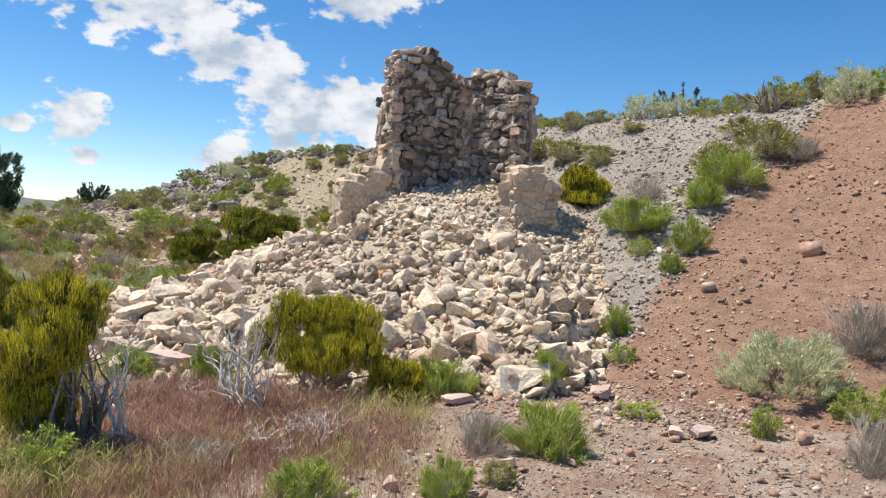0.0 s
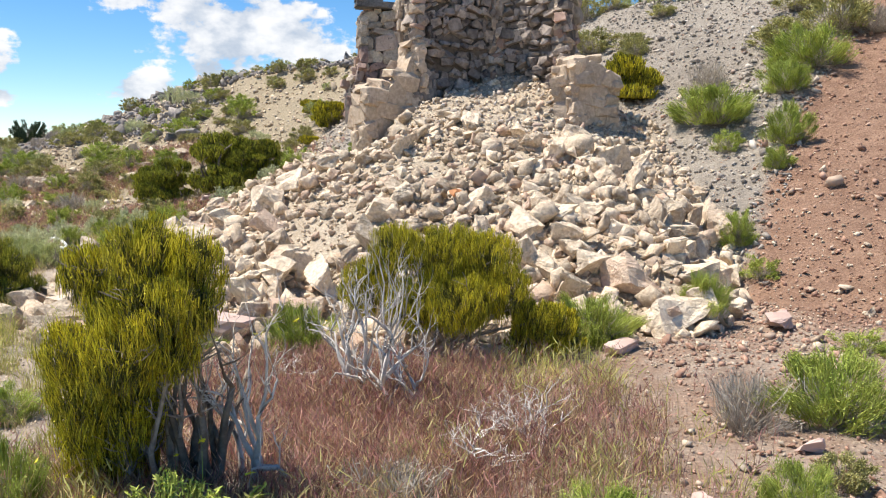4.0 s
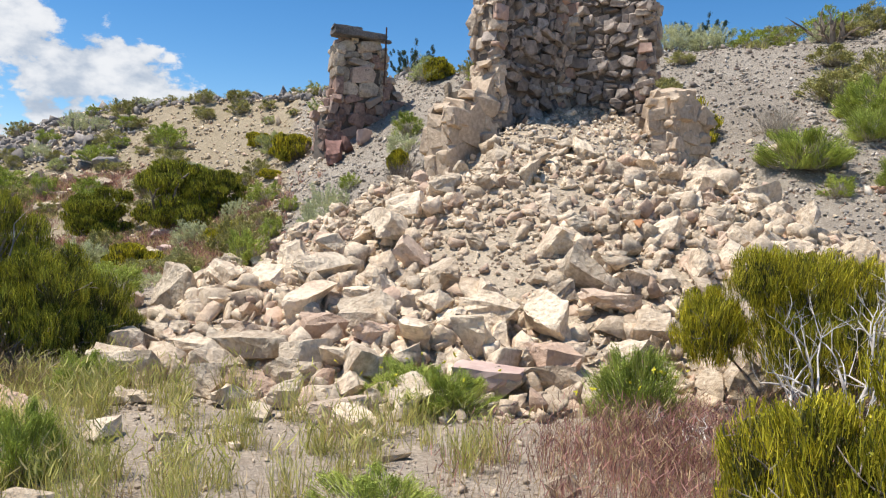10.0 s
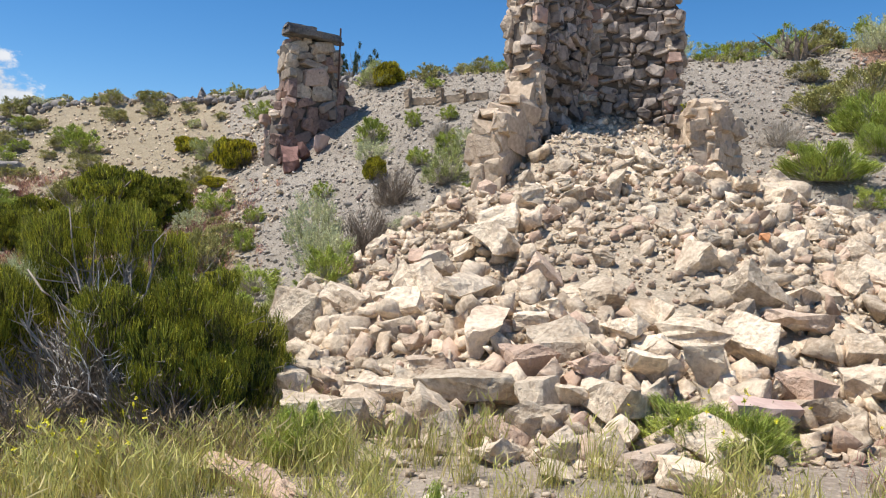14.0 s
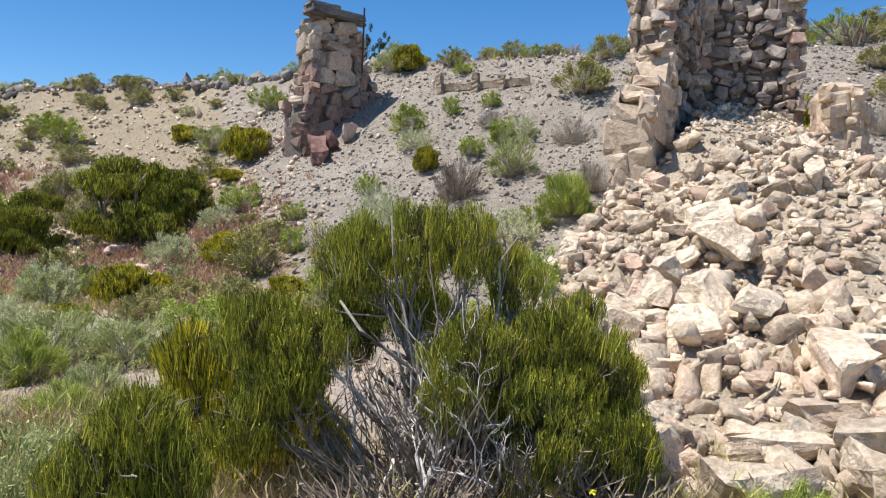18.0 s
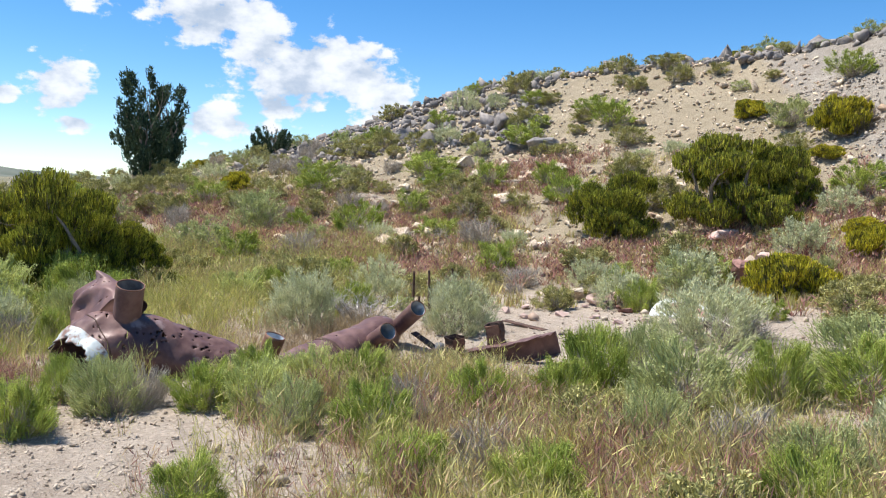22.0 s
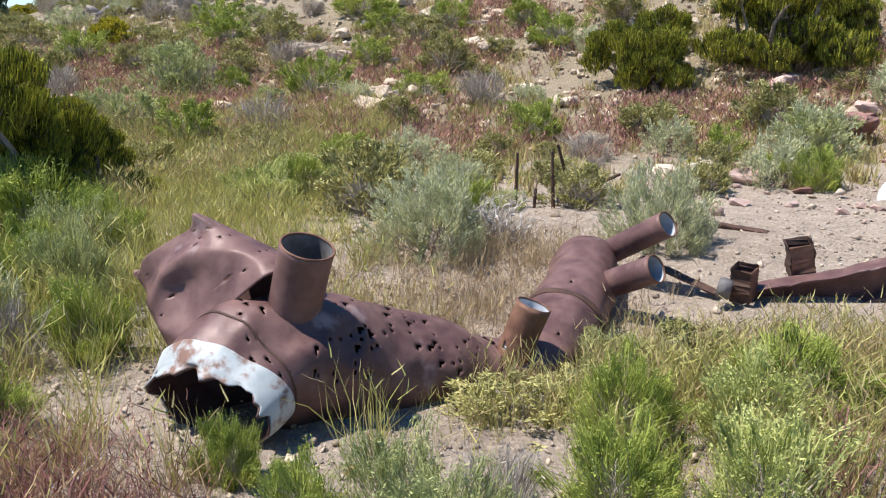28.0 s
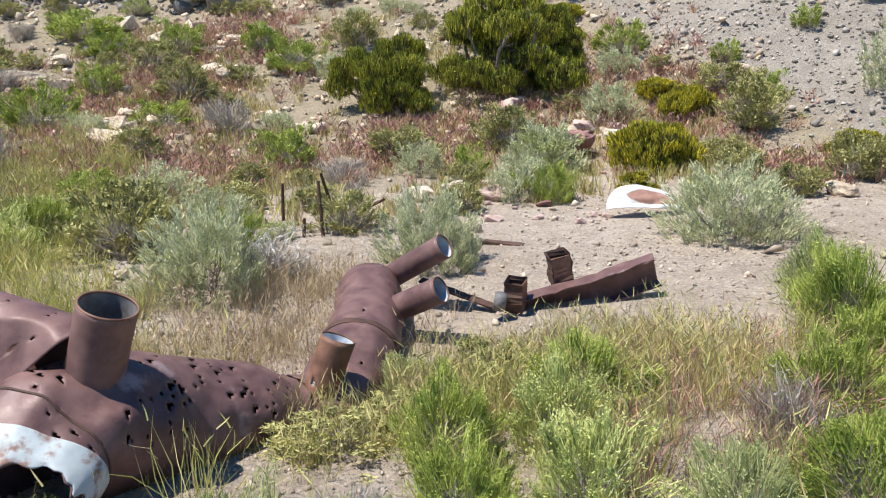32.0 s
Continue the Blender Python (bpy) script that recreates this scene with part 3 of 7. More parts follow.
def build_far_hills():
    rnd = random.Random(4)
    for k, (dist, az0, az1, top) in enumerate(((420, 22, 75, 9), (900, 18, 90, 26))):
        verts, faces = [], []
        n = 80
        for i in range(n + 1):
            a = radians(az0 + (az1 - az0) * i / n)
            ends = min(1, 4 * i / n, 4 * (n - i) / n)
            h = top * ends * (0.75 + 0.10 * math.sin(i * 0.31 + k) + 0.07 * math.sin(i * 0.83 + 2 * k) + rnd.uniform(-0.03, 0.03))
            for j, (dd, hh) in enumerate(((0, -4), (0.06, h * 0.55), (0.14, h), (0.3, -4))):
                r = dist * (1 + dd)
                verts.append((-math.sin(a) * r, math.cos(a) * r, hh - 1.5))
        for i in range(n):
            for j in range(3):
                q = i * 4 + j
                faces.append((q, q + 4, q + 5, q + 1))
        tagged(new("backdrop", mesh_of("backdrop", verts, faces, M["far_hill"], True)), "low hazy brush-covered hills on the horizon", "hills", kind="structure")


build_far_hills()


# ---- stones ----
def craggy(bm, cuts, amount, seed, scale=2.6):
    """Breaks up the flat faces of a stone."""
    bmesh.ops.subdivide_edges(bm, edges=list(bm.edges), cuts=cuts, use_grid_fill=True)
    bmesh.ops.triangulate(bm, faces=[f for f in bm.faces if len(f.verts) > 3])
    bm.normal_update()
    shift = Vector((seed * 1.7 % 31, seed * 0.61 % 17, seed * 2.3 % 13))
    moves = []
    for v in bm.verts:
        q = v.co * scale + shift
        moves.append(v.normal * (noise.fractal(q, 0.7, 2.1, 3) * amount) + noise.noise_vector(q * 0.6) * amount * 0.9)
    for v, d in zip(bm.verts, moves):
        v.co += d
        if v.co.length > 0.95:
            v.co *= 0.95 / v.co.length
    return bm


def stone_bmesh(seed, flat=0.7, points=13, bevel=0.05):
    r = random.Random(seed)
    bm = bmesh.new()
    for _ in range(points):
        v = Vector((r.gauss(0, 1), r.gauss(0, 1), r.gauss(0, 1))).normalized()
        v = Vector([math.copysign(abs(c) ** 0.5, c) for c in v])
        bm.verts.new((v.x * 0.5 * r.uniform(0.8, 1.05), v.y * 0.42 * r.uniform(0.8, 1.05), v.z * 0.5 * flat * r.uniform(0.85, 1.05)))
    res = bmesh.ops.convex_hull(bm, input=bm.verts)
    bmesh.ops.delete(bm, geom=list({g for g in res["geom_interior"] + res["geom_unused"] if isinstance(g, bmesh.types.BMVert) and g.is_valid}), context="VERTS")
    bmesh.ops.dissolve_limit(bm, angle_limit=radians(14), verts=bm.verts, edges=bm.edges)
    if bevel:
        bmesh.ops.bevel(bm, geom=list(bm.edges), offset=bevel, segments=1, affect="EDGES", clamp_overlap=True)
    bmesh.ops.triangulate(bm, faces=bm.faces)
    bmesh.ops.recalc_face_normals(bm, faces=bm.faces)
    return bm


def block_bmesh(seed, bevel=0.05):
    """An irregular, roughly squared wall stone, one unit in size."""
    r = random.Random(seed)
    bm = bmesh.new()
    for x in (-0.5, 0.5):
        for y in (-0.5, 0.5):
            for z in (-0.5, 0.5):
                bm.verts.new((x * r.uniform(0.62, 1.0), y * r.uniform(0.7, 1.0), z * r.uniform(0.62, 1.0)))
    for _ in range(7):
        v = Vector((r.uniform(-0.45, 0.45), r.uniform(-0.55, 0.55), r.uniform(-0.45, 0.45)))
        axis = r.randrange(3)
        v[axis] = math.copysign(r.uniform(0.46, 0.56), v[axis])
        bm.verts.new(v)
    res = bmesh.ops.convex_hull(bm, input=bm.verts)
    bmesh.ops.delete(bm, geom=list({g for g in res["geom_interior"] + res["geom_unused"] if isinstance(g, bmesh.types.BMVert) and g.is_valid}), context="VERTS")
    bmesh.ops.dissolve_limit(bm, angle_limit=radians(10), verts=bm.verts, edges=bm.edges)
    bmesh.ops.bevel(bm, geom=list(bm.edges), offset=bevel, segments=1, affect="EDGES", clamp_overlap=True)
    bmesh.ops.triangulate(bm, faces=bm.faces)
    bmesh.ops.recalc_face_normals(bm, faces=bm.faces)
    return bm


def stone_set(name, count, first, mat, maker):
    out = []
    for k in range(count):
        bm = maker(first + k)
        me = bpy.data.meshes.new(name)
        bm.to_mesh(me)
        bm.free()
        me.materials.append(mat)
        out.append(me)
    return out


def arrays_of(bm):
    bm.verts.ensure_lookup_table()
    bm.verts.index_update()
    v = np.array([tuple(a.co) for a in bm.verts])
    f = np.array([[a.index for a in face.verts] for face in bm.faces])
    bm.free()
    return v, f


RUBBLE_STONES = stone_set("stone", 18, 100, M["rubble"], lambda s: craggy(stone_bmesh(s, 0.66 + 0.06 * (s % 6), 9 + s % 6, 0.0), 3, 0.07, s, 3.4))
CHIPS = [arrays_of(stone_bmesh(300 + k, 0.6, 9, 0.0)) for k in range(8)]
LUMPS = [arrays_of(craggy(stone_bmesh(330 + k, 0.82, 8 + k % 4, 0.0), 1, 0.07, k)) for k in range(14)]


def turned(r, tilt=0.5):
    return Euler((r.gauss(0, tilt), r.gauss(0, tilt), r.uniform(0, 6.283))).to_matrix()


def joined(name, protos, places, mat, seed):
    """Many small pieces in one mesh; places: x, y, z, size."""
    r = random.Random(seed)
    vs, fs, base = [], [], 0
    for x, y, z, s in places:
        v, f = protos[r.randrange(len(protos))]
        t = np.array(turned(r)) * s
        t = t * np.array([r.uniform(0.8, 1.25), r.uniform(0.75, 1.1), r.uniform(0.7, 1.1)])
        vs.append(v @ t.T + (x, y, z))
        fs.append(f + base)
        base += len(v)
    me = bpy.data.meshes.new(name)
    verts, faces = np.concatenate(vs), np.concatenate(fs)
    me.vertices.add(len(verts))
    me.vertices.foreach_set("co", verts.ravel())
    me.loops.add(faces.size)
    me.loops.foreach_set("vertex_index", faces.ravel().astype(np.int32))
    me.polygons.add(len(faces))
    me.polygons.foreach_set("loop_start", np.arange(0, faces.size, 3, dtype=np.int32))
    me.polygons.foreach_set("loop_total", np.full(len(faces), 3, dtype=np.int32))
    me.materials.append(mat)
    me.update(calc_edges=True)
    me.validate()
    return new(name, me)


def build_rubble():
    pile = thing("rubble_heap", 0, 8.5, 0.4, "heap of pale fallen limestone blocks spilling down from the ruined chimney", "rubble heap")
    r = random.Random(12)
    done = []

    def inside(x, y):
        return float(rubble(x, y)) > float(height(x, y)) - 0.10 and y < 12.3

    def dusty(x, y):
        """Bare trodden dust on the heap, 0 to 1."""
        q = max(1.4 * math.exp(-(((x + 1.4) / 0.62) ** 2 + ((y - 7.85) / 0.72) ** 2)), 0.9 * math.exp(-(((x + 0.4) / 0.7) ** 2 + ((y - 9.1) / 0.6) ** 2)), 1.1 * math.exp(-(((x - 0.4) / 1.1) ** 2 + ((y - 10.9) / 0.9) ** 2)))
        return min(q, 1.0)

    count = 0
    tries = 0
    while count < 300 and tries < 9000:
        tries += 1
        x, y = r.uniform(-4.6, 3.0), r.uniform(5.7, 11.6)
        if not inside(x, y) or (x > -1.0 and x < 2.4 and y > 10.9) or (0.8 < x < 2.7 and y > 10.0) or (-1.9 < x < -0.6 and y > 10.5):
            continue
        if r.random() < dusty(x, y) * 0.95:
            continue
        s = min(0.58, 0.24 * math.exp(r.gauss(0.28, 0.36))) * float(np.interp(y, (6.0, 8.0, 9.3, 11.5), (1.05, 0.95, 0.66, 0.5)))
        if any((x - a) ** 2 + (y - b) ** 2 < (0.33 * (s + c)) ** 2 for a, b, c in done):
            continue
        done.append((x, y, s))
        z = land_at(x, y) + s * r.uniform(0.14, 0.36)
        me = RUBBLE_STONES[r.randrange(len(RUBBLE_STONES))]
        ob = new("stone", me)
        ob.parent = pile
        rot = Euler((r.gauss(0.2, 0.35), r.gauss(0, 0.35), r.uniform(0, 6.283)))
        ob.matrix_basis = pile.matrix_basis.inverted() @ Matrix.LocRotScale((x, y, z), rot, (s * r.uniform(1.0, 1.45), s * r.uniform(0.85, 1.15), s * r.uniform(0.75, 1.1)))
        count += 1
    medium = []
    while len(medium) < 1900:
        x, y = r.uniform(-4.7, 3.1), r.uniform(5.6, 12.2)
        if not inside(x, y) or r.random() < dusty(x, y) * 0.93 or ((x > -0.8 and x < 1.6 and y > 11.2 or 0.9 < x < 2.6 and y > 10.3 or -1.8 < x < -0.7 and y > 10.8) and r.random() < 0.85):
            continue
        s = min(0.33, 0.165 * math.exp(r.gauss(0.05, 0.3))) * float(np.interp(y, (7.0, 9.5, 11.5), (1.0, 0.85, 0.7)))
        medium.append((x, y, land_at(x, y) + s * r.uniform(-0.2, 0.5), s))
    m = joined("broken_stone", LUMPS, medium, M["rubble_small"], 20)
    tagged(m, "broken limestone blocks packed between the larger ones", kind="stuff")
    m.parent = pile
    m.matrix_parent_inverse = pile.matrix_basis.inverted()
    small = []
    while len(small) < 4600:
        x, y = r.uniform(-4.9, 4.3), r.uniform(5.4, 12.3)
        if not inside(x, y) and r.random() > 0.06 or r.random() < dusty(x, y) * 0.6:
            continue
        s = 0.068 * math.exp(r.gauss(0.1, 0.45))
        small.append((x, y, land_at(x, y) + s * 0.2, s))
    a = joined("stone_scree", LUMPS, small, M["rubble_small"], 21)
    tagged(a, "small broken limestone pieces between the fallen blocks", kind="stuff")
    a.parent = pile
    a.matrix_parent_inverse = pile.matrix_basis.inverted()
    grit = []
    while len(grit) < 5200:
        x, y = r.uniform(-5.2, 4.6), r.uniform(5.0, 12.4)
        if not inside(x, y) and r.random() > 0.25:
            continue
        s = 0.034 * math.exp(r.gauss(0.1, 0.4))
        grit.append((x, y, land_at(x, y) + s * 0.2, s))
    b = joined("stone_grit", CHIPS, grit, M["rubble_small"], 22)
    tagged(b, "pale stone chips lying over the rubble", kind="stuff")
    b.parent = pile
    b.matrix_parent_inverse = pile.matrix_basis.inverted()


build_rubble()


def scatter(count, x0, x1, y0, y1, keep, size, seed, sink=0.2):
    r = random.Random(seed)
    out = []
    tries = 0
    while len(out) < count and tries < count * 12:
        tries += 1
        x, y = r.uniform(x0, x1), r.uniform(y0, y1)
        if r.random() > keep(x, y):
            continue
        s = size * math.exp(min(r.gauss(0, 0.55), 1.6))
        out.append([x, y, 0, s])
    z = land([o[0] for o in out], [o[1] for o in out])
    return [(o[0], o[1], float(h) + o[3] * sink, o[3]) for o, h in zip(out, z)]


def hill_part(x, y):
    toe, crest = float(hill_line(x, 2)), float(hill_line(x, 3))
    return (y - toe) / (crest - toe)


def build_gravel():
    grey = scatter(19000, -6.5, 7.5, 8, 24, lambda x, y: (1.0 if 0.0 < hill_part(x, y) < 1.03 and x < red_edge(y) + 0.3 else 0) * (0.25 if x < -4 else 1), 0.038, 31)
    tagged(joined("talus_stones", CHIPS, grey, M["grey_chips"], 41), "loose grey talus stones on the hillside", "stones", kind="stuff")
    red = scatter(24000, 1.5, 13, 2.5, 15, lambda x, y: (1.0 if x > red_edge(y) - 0.2 else 0.12) * (0.35 if y < 5 else 1), 0.023, 32)
    red += scatter(220, 2.2, 11, 3.5, 14, lambda x, y: 1.0 if x > red_edge(y) - 0.5 else 0.1, 0.085, 39) + scatter(6000, 0.2, 4.5, 1.8, 7.0, lambda x, y: 0.0 if rubble(x, y) > height(x, y) else 1.0, 0.016, 40)
    tagged(joined("slag_stones", CHIPS, red, M["red_chips"], 42), "loose red and tan slag stones on the slope", "stones", kind="stuff")
    tan = scatter(8000, -19, -3, 17, 34, lambda x, y: 1.0 if 0.08 < hill_part(x, y) < 1.05 else 0.05, 0.075, 33)
    tagged(joined("hillside_stones", CHIPS, tan, M["rubble_small"], 43), "pale stones lying on the brushy hillside", "stones", kind="stuff")
    ledge = scatter(3200, -19, 2, 22, 35, lambda x, y: math.exp(-((hill_part(x, y) - 0.99) / 0.035) ** 2) + (0.5 if x < -9 and 0.6 < hill_part(x, y) < 1.0 and x > -18 else 0), 0.14, 34)
    tagged(joined("ledge_rocks", LUMPS, ledge, M["dark_chips"], 44), "dark broken ledge rocks along the crest of the hill", "rocks", kind="stuff")
    rim = [(x, y, z, s) for x, y, z, s in scatter(1100, -15, 1.5, 20, 34.5, lambda x, y: math.exp(-((hill_part(x, y) - 0.985) / 0.012) ** 2), 0.15, 36, 0.1)]
    tagged(joined("ledge_rocks", LUMPS, rim, M["dark_chips"], 46), "broken rim of grey ledge rock along the crest", "rocks", kind="stuff")
    flat = scatter(32000, -15.5, 4.5, 1.4, 16.5, lambda x, y: (0.95 if hill_part(x, y) < 0.05 else 0.0) * (0.35 + 0.65 * (rough(x, y, 1.6, 8) > 0.0)), 0.0165, 35)
    flat += scatter(15000, -14.2, -6.5, 8.2, 13.5, lambda x, y: 0.4 + 0.6 * (rough(x, y, 2.1, 18) > 0), 0.0095, 37) + scatter(500, -14.2, -7, 8.2, 16, lambda x, y: 1.0, 0.03, 38)
    tagged(joined("gravel", CHIPS, flat, M["gravel"], 45), "fine pale gravel on the sandy ground", "gravel", kind="stuff")


build_gravel()


def lone_stone(name, x, y, size, mat, seed, label, sx=1.2, sy=0.9, sz=0.8, sink=0.2, rz=None):
    bm = craggy(stone_bmesh(seed, 0.8, 14, 0.0), 3 if size > 0.25 else 1, 0.07, seed)
    me = bpy.data.meshes.new(name)
    bm.to_mesh(me)
    bm.free()
    me.materials.append(mat)
    ob = new(name, me)
    r = random.Random(seed)
    ob.matrix_basis = Matrix.LocRotScale((x, y, land_at(x, y) + size * sz * 0.4 * (1 - sink)), Euler((0.1, 0.05, r.uniform(0, 6) if rz is None else radians(rz))), (size * sx, size * sy, size * sz))
    return tagged(ob, label, "rock", "loose rocks")


# ---- ruins ----
def wall_rock(s):
    """Squared blocks and rounder field stones, both rough."""
    return craggy(block_bmesh(s, 0.04) if s % 4 == 0 else stone_bmesh(s, 1.1, 14, 0.0) if s % 4 < 3 else block_bmesh(s, 0.07), 1, 0.05, s)


WALL_STONES = stone_set("stone", 15, 500, M["wall_stone"], wall_rock)
SOOT_STONES = stone_set("stone", 15, 520, M["soot_stone"], wall_rock)
BROWN_STONES = stone_set("stone", 12, 560, M["brown_stone"], wall_rock)
TAN_STONES = stone_set("stone", 9, 540, M["plaster"], wall_rock)


def face_stones(parent, ax, ay, bx, by, low, top, stones, seed, course=0.12, length=0.2, depth=0.2, proud=0.05, normal=1):
    """Courses of rough stones along a -> b; the face looks to the right of a -> b (normal=1)."""
    r = random.Random(seed)
    d = Vector((bx - ax, by - ay, 0))
    span = d.length
    d.normalize()
    n = Vector((d.y, -d.x, 0)) * normal
    turn = Matrix((d, -n, Vector((0, 0, 1)))).transposed()
    z = min(low(0), low(1))
    while z < 9:
        h = course * r.uniform(0.5, 1.5)
        u = -r.uniform(0, 0.1)
        any_left = False
        while u < span - 0.02:
            w = min(length * r.uniform(0.5, 1.7), span - u + 0.06)
            if w < 0.07:
                break
            c = (u + w / 2) / span
            if z + h * 0.6 < top(c):
                any_left = True
                if z + h > low(c):
                    out_by = proud * r.uniform(-0.6, 1.7)
                    p = Vector((ax, ay, 0)) + d * (u + w / 2) + n * (out_by - depth / 2)
                    p.z = z + h / 2 + r.gauss(0, 0.02)
                    kind = stones if isinstance(stones, list) else stones[0] if z > stones[2] + r.gauss(0, 0.25) else stones[1]
                    ob = new("stone", kind[r.randrange(len(kind))])
                    ob.parent = parent
                    tip = Euler((r.gauss(0, 0.12), r.gauss(0, 0.24), r.gauss(0, 0.15))).to_matrix()
                    ob.matrix_basis = Matrix.LocRotScale(p, (turn @ tip), Vector((w * r.uniform(0.92, 1.15), depth * r.uniform(0.8, 1.2), h * r.uniform(0.9, 1.35))))
            u += w
        if not any_left:
            break
        z += h


def profile(*pairs):
    us, zs = [p[0] for p in pairs], [p[1] for p in pairs]
    return lambda u: float(np.interp(u, us, zs))


def wall_core(name, parent, ax, ay, bx, by, thick, low, top, steps=14, inset=0.085, label="", mat=None):
    """The mortared core between the faces, stepped along its broken top. It lies behind a -> b."""
    d = Vector((bx - ax, by - ay, 0))
    n = Vector((d.y, -d.x, 0)).normalized()
    bm = bmesh.new()
    rows = []
    r = random.Random(len(name) * 7 + int(ax * 10))
    for k in range(steps + 1):
        u = k / steps
        p = Vector((ax, ay, 0)) + d * u
        t = top(u) - 0.05 + r.uniform(-0.05, 0.03)
        f, b = p - n * inset, p - n * (thick - inset)
        rows.append([bm.verts.new((q.x, q.y, z)) for q, z in ((f, low(u) - 0.3), (b, low(u) - 0.3), (b, t), (f, t))])
    for p, q in zip(rows, rows[1:]):
        for j in range(4):
            bm.faces.new((p[j], q[j], q[(j + 1) % 4], p[(j + 1) % 4]))
    bm.faces.new(rows[0])
    bm.faces.new(rows[-1][::-1])
    bmesh.ops.recalc_face_normals(bm, faces=bm.faces)
    return part(name, bm, mat or M["mortar"], parent, label)


def masonry(parent, name, a, b, thick, low, top, face, ends, back, seed, label="", course=0.12, length=0.2, coping=True, bed_mat=None, inset=0.085):
    """A rubble wall with stones on its face (right of a -> b), back and both ends, and along its broken top."""
    core = wall_core(name, parent, *a, *b, thick, low, top, 14, inset, label, bed_mat)
    d = Vector((b[0] - a[0], b[1] - a[1], 0))
    n = Vector((d.y, -d.x, 0)).normalized()
    a2, b2 = (a[0] - n.x * thick, a[1] - n.y * thick), (b[0] - n.x * thick, b[1] - n.y * thick)
    face_stones(core, *a, *b, low, top, face, seed, course, length)
    face_stones(core, *a2, *b2, low, top, back, seed + 1, course * 1.7, length * 1.7, normal=-1)
    face_stones(core, *a2, *a, lambda u: low(0), lambda u: top(0), ends, seed + 2, course, length * 0.8)
    face_stones(core, *b, *b2, lambda u: low(1), lambda u: top(1), ends, seed + 3, course, length * 0.8)
    r = random.Random(seed + 4)
    u = 0.0
    while coping and u < 1:
        w = r.uniform(0.2, 0.36)
        c = min(u + w / 2 / d.length, 1)
        p = Vector((*a, 0)) + d * c - n * thick * r.uniform(0.4, 0.6)
        kind = ends if isinstance(ends, list) else ends[0]
        ob = new("stone", kind[r.randrange(len(kind))])
        ob.parent = core
        ob.matrix_basis = Matrix.LocRotScale((p.x, p.y, top(c) + 0.01), Euler((r.gauss(0, 0.1), r.gauss(0, 0.12), math.atan2(d.y, d.x) + r.gauss(0, 0.15))), (w, thick * r.uniform(0.75, 1.0), r.uniform(0.1, 0.2)))
        u += w / d.length
    return core


def build_chimney():
    ruin = thing("chimney_ruin", 0, 0, 0, "broken stone chimney corner of rough sooted limestone standing on rubble", "ruin")
    masonry(ruin, "left_wall", (-0.68, 11.62), (0.52, 12.52), 0.42, lambda u: 1.7 + 0.5 * u, profile((0, 4.78), (0.25, 4.92), (0.45, 5.0), (0.62, 4.95), (0.78, 4.62), (1.0, 4.6)), SOOT_STONES, WALL_STONES, WALL_STONES, 61, "tall hearth side of the broken chimney", 0.115, 0.175)
    masonry(ruin, "back_wall", (0.52, 12.52), (1.52, 11.80), 0.42, lambda u: 2.3 - 0.3 * u, profile((0, 4.64), (0.2, 4.72), (0.5, 4.64), (0.72, 4.5), (0.9, 4.4), (1.0, 4.25)), SOOT_STONES, WALL_STONES, WALL_STONES, 71, "back of the hearth with a stepped broken edge", 0.125, 0.165)
    masonry(ruin, "left_stub", (-1.36, 11.04), (-0.60, 11.64), 0.40, lambda u: 1.2 + 0.3 * u, profile((0, 2.40), (0.12, 2.52), (0.4, 2.60), (0.7, 2.80), (1.0, 3.30)), TAN_STONES, TAN_STONES, WALL_STONES, 81, "low broken side wall patched with tan plaster", 0.21, 0.30, True, M["plaster"], 0.015)
    masonry(ruin, "right_stub", (1.56, 10.98), (2.24, 11.40), 0.46, lambda u: 1.5, profile((0, 2.78), (0.4, 2.90), (0.7, 2.84), (1.0, 2.60)), TAN_STONES, TAN_STONES, TAN_STONES, 91, "low corner block of squared tan stones in plaster", 0.20, 0.27, True, M["plaster"], 0.015)
    masonry(ruin, "right_return", (1.30, 11.15), (1.62, 11.04), 0.42, lambda u: 1.55, profile((0, 2.66), (0.35, 2.82), (0.7, 2.90), (1.0, 2.82)), TAN_STONES, TAN_STONES, TAN_STONES, 95, "broken tan return of the corner block", 0.19, 0.24, True, M["plaster"], 0.015)


build_chimney()


def beam_bmesh(length, wide, high, seed, rough_by=0.012, cuts=8):
    r = random.Random(seed)
    bm = bmesh.new()
    bmesh.ops.create_cube(bm, size=1.0)
    bmesh.ops.scale(bm, vec=(length, wide, high), verts=bm.verts)
    bmesh.ops.subdivide_edges(bm, edges=[e for e in bm.edges if abs((e.verts[0].co - e.verts[1].co).x) > length * 0.5], cuts=cuts)
    bmesh.ops.bevel(bm, geom=[e for e in bm.edges if abs((e.verts[0].co - e.verts[1].co).x) > 1e-4 and len(e.link_faces) == 2 and e.calc_face_angle(0) > 1], offset=min(wide, high) * 0.12, segments=2, affect="EDGES")
    for v in bm.verts:
        v.co += Vector((r.uniform(-2, 2) if abs(v.co.x) > length * 0.49 else 0, r.uniform(-1, 1), r.uniform(-1, 1))) * rough_by
    return bm


